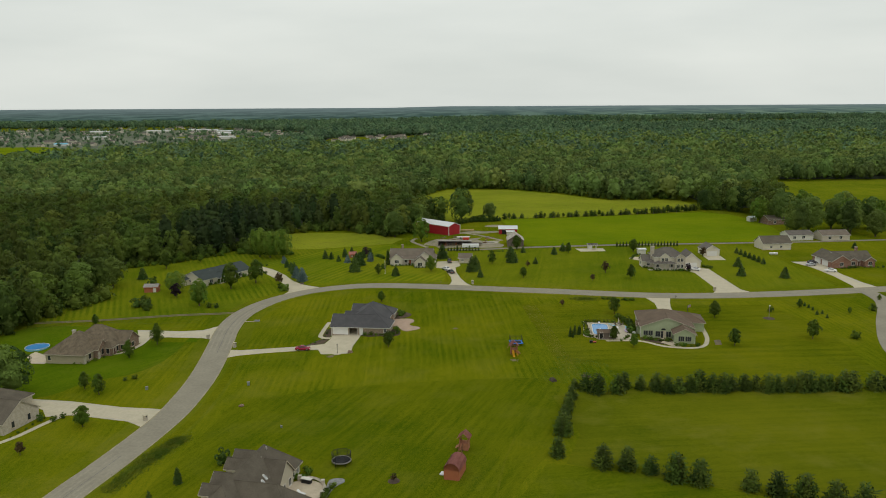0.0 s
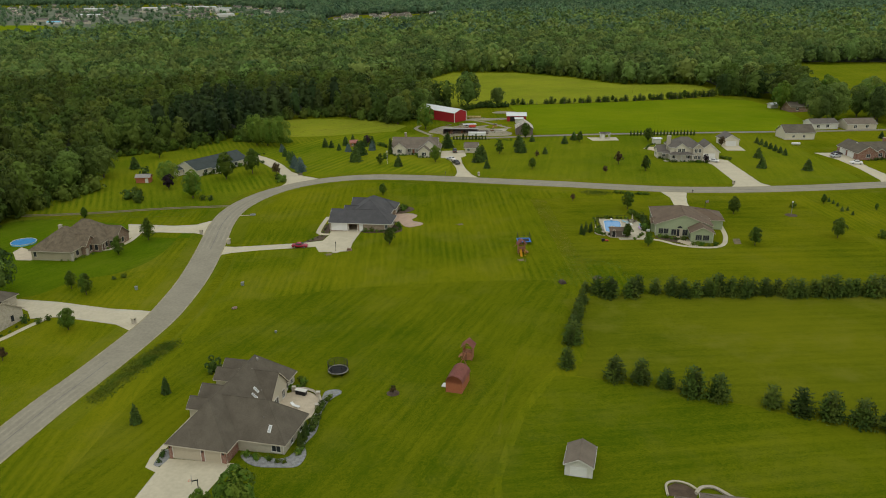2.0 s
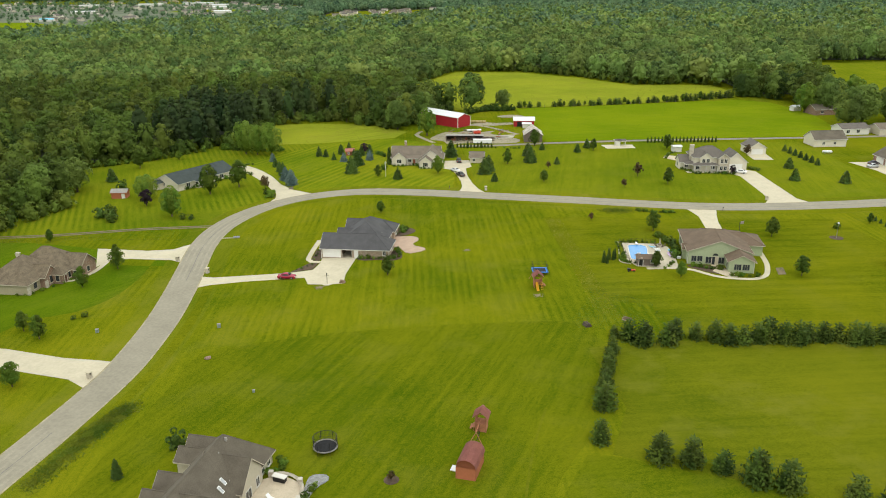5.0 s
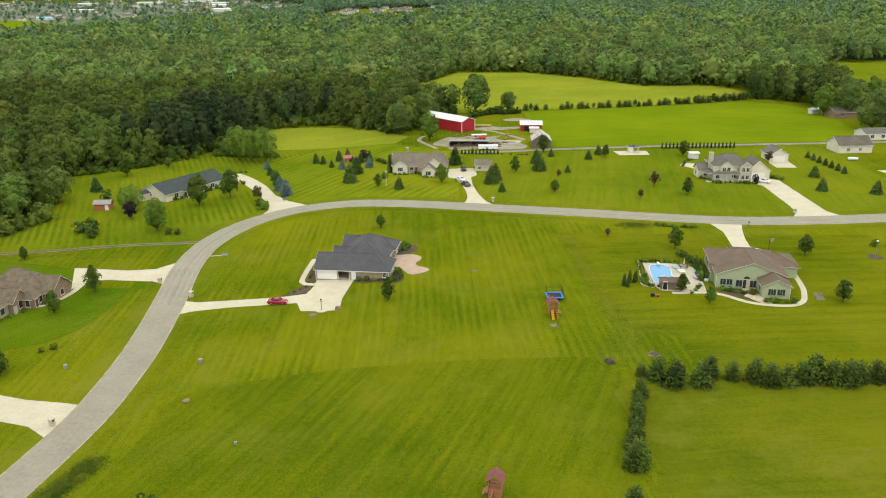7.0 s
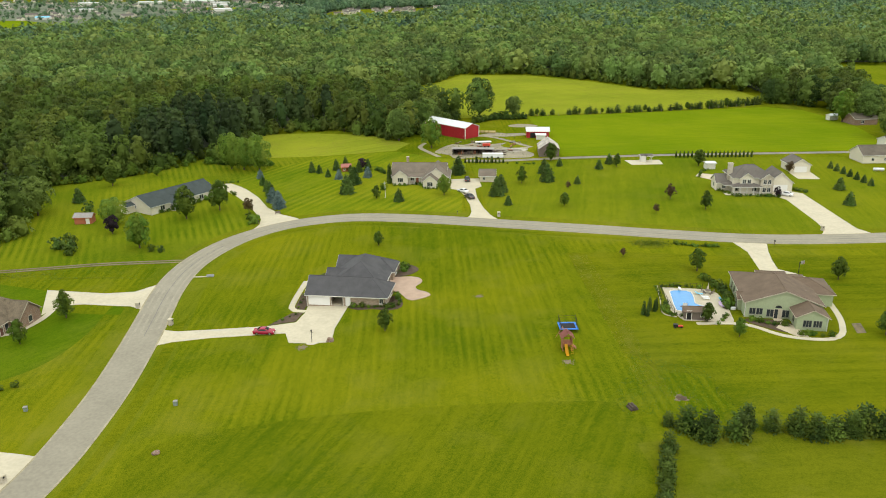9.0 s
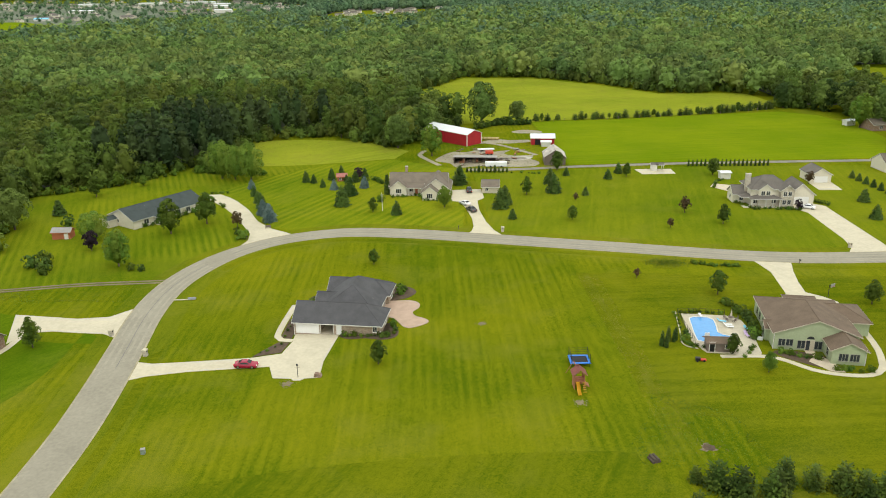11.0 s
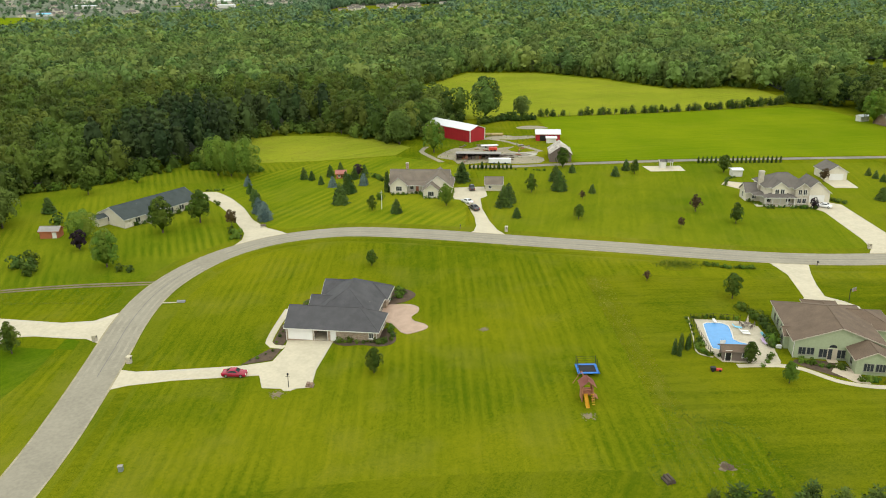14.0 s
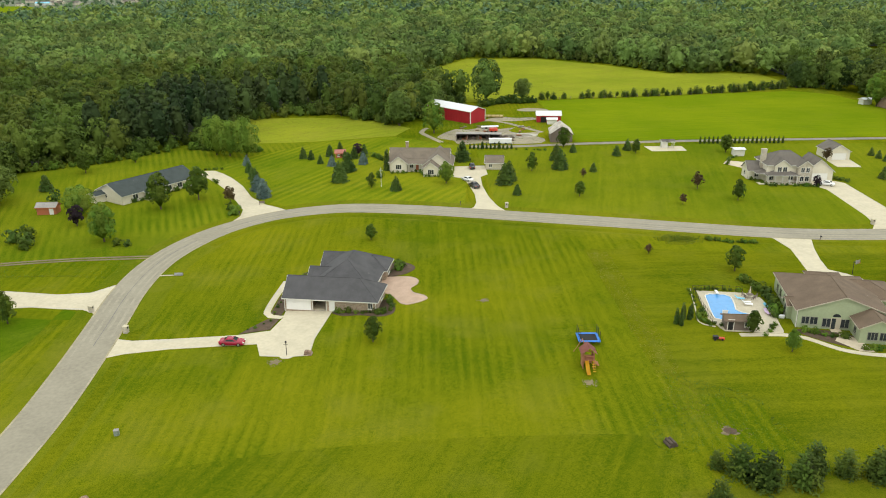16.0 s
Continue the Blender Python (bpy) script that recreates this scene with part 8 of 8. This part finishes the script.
mailbox(-5.2, 300.4, 0, False, "white-flagged mailbox beside the farmhouse drive")
mailbox(7.6, 297.6, 0, True, "low pale stone marker by the drive")


def utility_box(x, y, label, s=1.0):
    h = thing("utility_box", x, y, 10, label, "utility box", "utility boxes")
    part("cabinet", boxes((-0.35 * s, 0.35 * s, -0.3 * s, 0.3 * s, -0.1, 0.85 * s, 0.04)), M_GREENBOX, h)
    part("lid", boxes((-0.38 * s, 0.38 * s, -0.33 * s, 0.33 * s, 0.85 * s, 0.93 * s)), M_SILVER, h)


utility_box(-55.5, 189.7, "grey-green utility box in the lawn")
utility_box(-82.7, 189.0, "pale utility box in the lawn", 0.95)
utility_box(-40.3, 160.0, "small utility box in the lawn", 0.6)
pipe = thing("culvert_pipe", -69.0, 254.2, 5, "concrete culvert end in the ditch", "culvert")
part("pipe", rod(bmesh.new(), (-0.9, 0, 0.2), (0.9, 0, 0.2), 0.4, n=16), M_STONE, pipe)
part("apron", boxes((-4.2, -1.0, -0.15, 0.15, -0.05, 0.1)), M_CONC, pipe)
lamp = thing("lamp_post", -35.0, 213.2, 0, "black garden lamp post at the drive's edge", "lamp post")
part("pole", rod(bmesh.new(), (0, 0, -0.2), (0, 0, 2.5), 0.06), M_BLACK, lamp)
part("arm", rod(bmesh.new(), (-0.45, 0, 2.2), (0.45, 0, 2.2), 0.025), M_BLACK, lamp)
part("lantern", boxes((-0.14, 0.14, -0.14, 0.14, 2.5, 2.85, 0.02)), M_BLACK, lamp)
st = thing("stacked_stones", -31.2, 213.4, -6, "low stack of grey-brown landscaping stones", "stones")
for box_a in ((-0.7, -0.05, -0.5, 0.5, -0.1, 0.35, 0.05), (0.0, 0.7, -0.5, 0.45, -0.1, 0.33, 0.05), (-0.62, 0.0, -0.42, 0.45, 0.36, 0.68, 0.05), (0.06, 0.6, -0.45, 0.4, 0.34, 0.62, 0.05)):
    part("stone", boxes(box_a), M_BRICK_BROWN, st)
lp = thing("yard_light", 105.0, 243.8, 0, "tall pale yard light in a round bed", "lamp post")
part("pole", rod(bmesh.new(), (0, 0, -0.2), (0, 0, 4.2), 0.07, 0.05), M_SILVER, lp)
part("lantern", boxes((-0.2, 0.2, -0.2, 0.2, 4.2, 4.55, 0.04)), M_PLASTIC_W, lp)
paving("yard_light_bed", [(105 + 1.9 * math.cos(k), 243.8 + 1.9 * math.sin(k)) for k in np.linspace(0, math.tau, 17)[:-1]], M_MULCH, 0.05, "round mulched bed at the yard light", "garden bed")
fp = thing("flagpole", -29.7, 321.8, 0, "white pole standing on the farmhouse lawn", "flagpole")
part("pole", rod(bmesh.new(), (0, 0, -0.2), (0, 0, 6.0), 0.08, 0.05), M_PLASTIC_W, fp)
part("crossarm", boxes((-0.5, 0.5, -0.03, 0.03, 5.2, 5.3)), M_PLASTIC_W, fp)


def basketball_hoop(x, y, rot):
    h = thing("basketball_hoop", x, y, rot, "driveway basketball hoop with pale backboard", "basketball hoop", "basketball hoops")
    part("pole", rod(bmesh.new(), (0, 0, -0.2), (0, 0.1, 3.0), 0.07), M_BLACK, h)
    part("arm", boxes((-0.05, 0.05, -0.7, 0.1, 2.8, 2.95)), M_BLACK, h)
    part("backboard", boxes((-0.7, 0.7, -0.75, -0.7, 2.75, 3.6)), M_SILVER, h)
    bm = bmesh.new()
    for k in range(12):
        a, b = k * math.tau / 12, (k + 1) * math.tau / 12
        rod(bm, (0.23 * math.cos(a), -1.0 + 0.23 * math.sin(a), 3.05), (0.23 * math.cos(b), -1.0 + 0.23 * math.sin(b), 3.05), 0.02, n=5)
    part("rim", bm, M_RED_PLASTIC, h)


basketball_hoop(79.3, 248.8, 30)
basketball_hoop(-39.2, 103.0, -70)
tank = thing("propane_tank", 151.4, 354.0, -8, "white horizontal propane tank on the lawn", "tank")
part("shell", rod(bmesh.new(), (-1.6, 0, 0.75), (1.6, 0, 0.75), 0.55, n=20), M_PLASTIC_W, tank, "", True)
for s in (-1.6, 1.6):
    part("end_cap", ball(bmesh.new(), (s, 0, 0.75), 0.55, 0.7, 1, 1), M_PLASTIC_W, tank, "", True)
for s in (-0.9, 0.9):
    part("foot", boxes((s - 0.1, s + 0.1, -0.4, 0.4, -0.1, 0.28)), M_CONC, tank)
ki = thing("small_hut", 66.6, 368.6, 0, "small white open hut with blue-grey roof", "hut")
wing(ki, 0, 1.9, 0, 2.8, 2.3, 0.3, 'u', 'gg', M_WHITE, M_ROOF_GREY, M_TRIM, over=0.2)
roof_wing(ki, 1.9, 4.2, 0, 2.8, 2.3, 0.3, 'u', 'gg', M_ROOF_GREY, M_TRIM, over=0.2)
for v in (0.1, 2.7):
    part("post", boxes((4.05, 4.2, v - 0.07, v + 0.07, -0.1, 2.3)), M_TRIM, ki)
lb = thing("log_pile", 25.4, 185.4, 20, "pile of cut logs in the grass", "logs")
for k, (u, z) in enumerate(((-0.5, 0.2), (0, 0.22), (0.5, 0.2), (-0.25, 0.55), (0.28, 0.55))):
    part("log", rod(bmesh.new(), (u, -0.8, z), (u, 0.8, z), 0.24, n=10), M_BARK, lb)
plant("lawn_shrub", "russet", -12.4, 132.2, 1.6, "small shrub in a mulch ring on the lawn", "shrub", "", 1.2)
paving("mulch_ring", [(-12.4 + 1.2 * math.cos(k), 132.2 + 1.2 * math.sin(k)) for k in np.linspace(0, math.tau, 13)[:-1]], M_MULCH, 0.05, "small mulch ring in the lawn", "garden bed")
rock = thing("lawn_rock", -53.4, 174.6, 30, "small red-brown rock on the lawn", "rock")
part("rock", ball(bmesh.new(), (0, 0, 0.2), 0.6, 1.2, 0.9, 0.6, 2, 0.3), M_BRICK_BROWN, rock)

# terrace of the taupe house: seat wall, table and grill
tw = thing("terrace_wall", -26, 129, 0, "curved pale stone seat wall round the terrace", "garden wall")
arc = smooth_line([(-31.0, 133.6), (-29.2, 134.0), (-27.0, 132.9), (-25.6, 130.4), (-25.6, 127.4)], 0.7)
bm = bmesh.new()
for p, q in zip(arc, arc[1:]):
    a, b = Vector((p[0] + 26, p[1] - 129, 0.3)), Vector((q[0] + 26, q[1] - 129, 0.3))
    rod(bm, a, b, 0.32, n=4)
part("wall", bm, M_LIMESTONE, tw)
for p in (arc[0], arc[len(arc) // 2], arc[-1]):
    part("pillar", boxes((p[0] + 26 - 0.35, p[0] + 26 + 0.35, p[1] - 129 - 0.35, p[1] - 129 + 0.35, -0.2, 0.95)), M_LIMESTONE, tw)
gr = thing("grill", -29.4, 132.4, -20, "dark built-in grill on the terrace", "grill")
part("body", boxes((-1.0, 1.0, -0.4, 0.4, 0, 0.95, 0.03)), M_BLACK, gr)
part("counter", boxes((-1.15, 1.15, -0.5, 0.5, 0.95, 1.05)), M_TRIM, gr)
lounger(-29.6, 127.8, 60, M_PLASTIC_W, "white garden lounger on the terrace")

# corner house by the white shed
ch = thing("terrace_house", 28.6, 88.6, -10, "tan-roofed house with curved back terrace", "house")
wing(ch, 0, 14, 0, 9, 2.8, 0.55, 'u', 'hh', M_BEIGE, M_ROOF_TAN, M_TRIM)
wing(ch, 3.5, 11.5, 3, 10.4, 2.8, 0.5, 'u', 'hh', M_BEIGE, M_ROOF_TAN, M_TRIM)
tr = thing("terrace_border", 33, 103, 0, "curved pale edging of a mulch bed", "garden edging")
arc = smooth_line([(30.0, 101.5), (30.4, 104.0), (31.8, 104.9), (33.6, 104.3), (34.8, 102.6)], 0.5)
bm = bmesh.new()
for p, q in zip(arc, arc[1:]):
    rod(bm, (p[0] - 33, p[1] - 103, 0.15), (q[0] - 33, q[1] - 103, 0.15), 0.2, n=5)
part("edging", bm, M_CONC, tr)
arc = smooth_line([(34.2, 101.8), (35.4, 103.2), (37.2, 103.2), (38.6, 101.6), (40.0, 99.8)], 0.5)
bm = bmesh.new()
for p, q in zip(arc, arc[1:]):
    rod(bm, (p[0] - 33, p[1] - 103, 0.3), (q[0] - 33, q[1] - 103, 0.3), 0.3, n=5)
part("seat_wall", bm, M_LIMESTONE, tr)
paving("bed_terrace", [(30.2, 101.6), (30.6, 103.8), (31.9, 104.6), (33.4, 104.1), (34.6, 102.4), (34, 101)], M_MULCH, 0.06, "dark mulch bed inside pale edging", "garden bed")

# ---- the distant town ----
def town_house(seed, wall_m, roof_m, w, d, e):
    h = new("town_house")
    wing(h, 0, w, 0, d, e, 0.5, 'u', 'gg', wall_m, roof_m, M_TRIM, over=0.4)
    window(h, w * 0.25, 0, 1.0, 1.6, 1.5, '-v')
    window(h, w * 0.7, 0, 1.0, 1.6, 1.5, '-v')
    return tagged(h, "pale distant town house with grey roof", "house", "town houses")


rt = random.Random(31)
kinds = [town_house(0, M_CREAM, M_ROOF_GREY, 13, 9, 4.2), town_house(1, M_BEIGE, M_ROOF_TAUPE, 14, 10, 3.2), town_house(2, M_BEIGE, M_ROOF_GREY, 24, 13, 4.0)]
spots = [(-835, 1560), (-800, 1640), (-760, 1600), (-700, 1790)]
for h, (x, y) in zip(kinds, spots):
    h.matrix_basis = pose(x, y, gz(x, y), 0, 0, rt.uniform(-20, 20))
made = 0
while made < 110:
    x, y = rt.uniform(-1500, -420), rt.uniform(1560, 2760)
    if wooded(x, y) or abs(x) > 0.6 * y + 20:
        continue
    c = copy_thing(kinds[(0, 1, 0, 1, 2)[made % 5]], pose(x, y, gz(x, y), 0, 0, rt.uniform(0, 180)))
    made += 1
for k in range(24):
    x, y = rt.uniform(-260, -60), rt.uniform(1600, 1850)
    if not wooded(x, y):
        copy_thing(kinds[k % 2], pose(x, y, gz(x, y), 0, 0, rt.uniform(-30, 30)))
for k in range(40):
    x, y = rt.uniform(400, 2600), rt.uniform(2650, 3750)
    if not wooded(x, y):
        copy_thing(kinds[k % 3], pose(x, y, gz(x, y), 0, 0, rt.uniform(-40, 40)))
blue = gable_building("blue_roofed_hall", -815, 1590, 10, 26, 14, 4, 0.3, 'u', (M_WHITE, M_SKYBLUE, M_TRIM), "distant hall with bright blue metal roof", "hall")
gable_building("woodland_house", 640, 1095, 0, 14, 9, 3, 0.5, 'u', (M_WHITE, M_ROOF_GREY, M_TRIM), "pale house in a woodland clearing", "house")
for x, y, w in ((-930, 2380, 70), (-820, 2440, 90), (-1080, 2330, 60), (-690, 2300, 45), (-640, 2140, 40), (-560, 1880, 38), (-900, 1900, 55)):
    gable_building("long_hall", x, y, 4, w, 18, 6, 0.14, 'u', (M_WHITE, M_METAL_WHITE, M_TRIM), "long white commercial hall in the distant town", "hall")
# town trees, with the haze-tinted leaf colour
sp = []
while len(sp) < 1100:
    x, y = rt.uniform(-1500, -420), rt.uniform(1440, 2760)
    if not wooded(x, y):
        sp.append((x, y, gz(x, y), rt.uniform(0.3, 0.7)))
woods("town_trees", np.array(sp), far_tpl, "scattered street trees among town houses", M_HAZE_CANOPY)

plant("maroon_tree", "purple", -42.6, 363.4, 5.0, "maroon-leaved tree among the spruces", "tree")
gable_building("red_play_hut", -50.4, 362.6, 10, 3.4, 2.6, 1.9, 0.6, 'u', (M_WOOD_RED, M_ROOF_RED, M_WOOD_RED), "small red play hut among the spruces", "hut", None, [(1.0, 0, 0.7, 0.7, 0.7, '-v')])
bench = thing("garden_bench", -63.5, 308.6, 20, "pale wooden swing bench on the lawn", "bench")
part("seat", boxes((-0.8, 0.8, -0.25, 0.25, 0.42, 0.48)), M_WOOD_GREY, bench)
part("backrest", boxes((-0.8, 0.8, 0.2, 0.26, 0.48, 0.95)), M_WOOD_GREY, bench)
for u in (-0.75, 0.75):
    part("leg", boxes((u - 0.05, u + 0.05, -0.22, 0.22, -0.05, 0.42)), M_WOOD_GREY, bench)
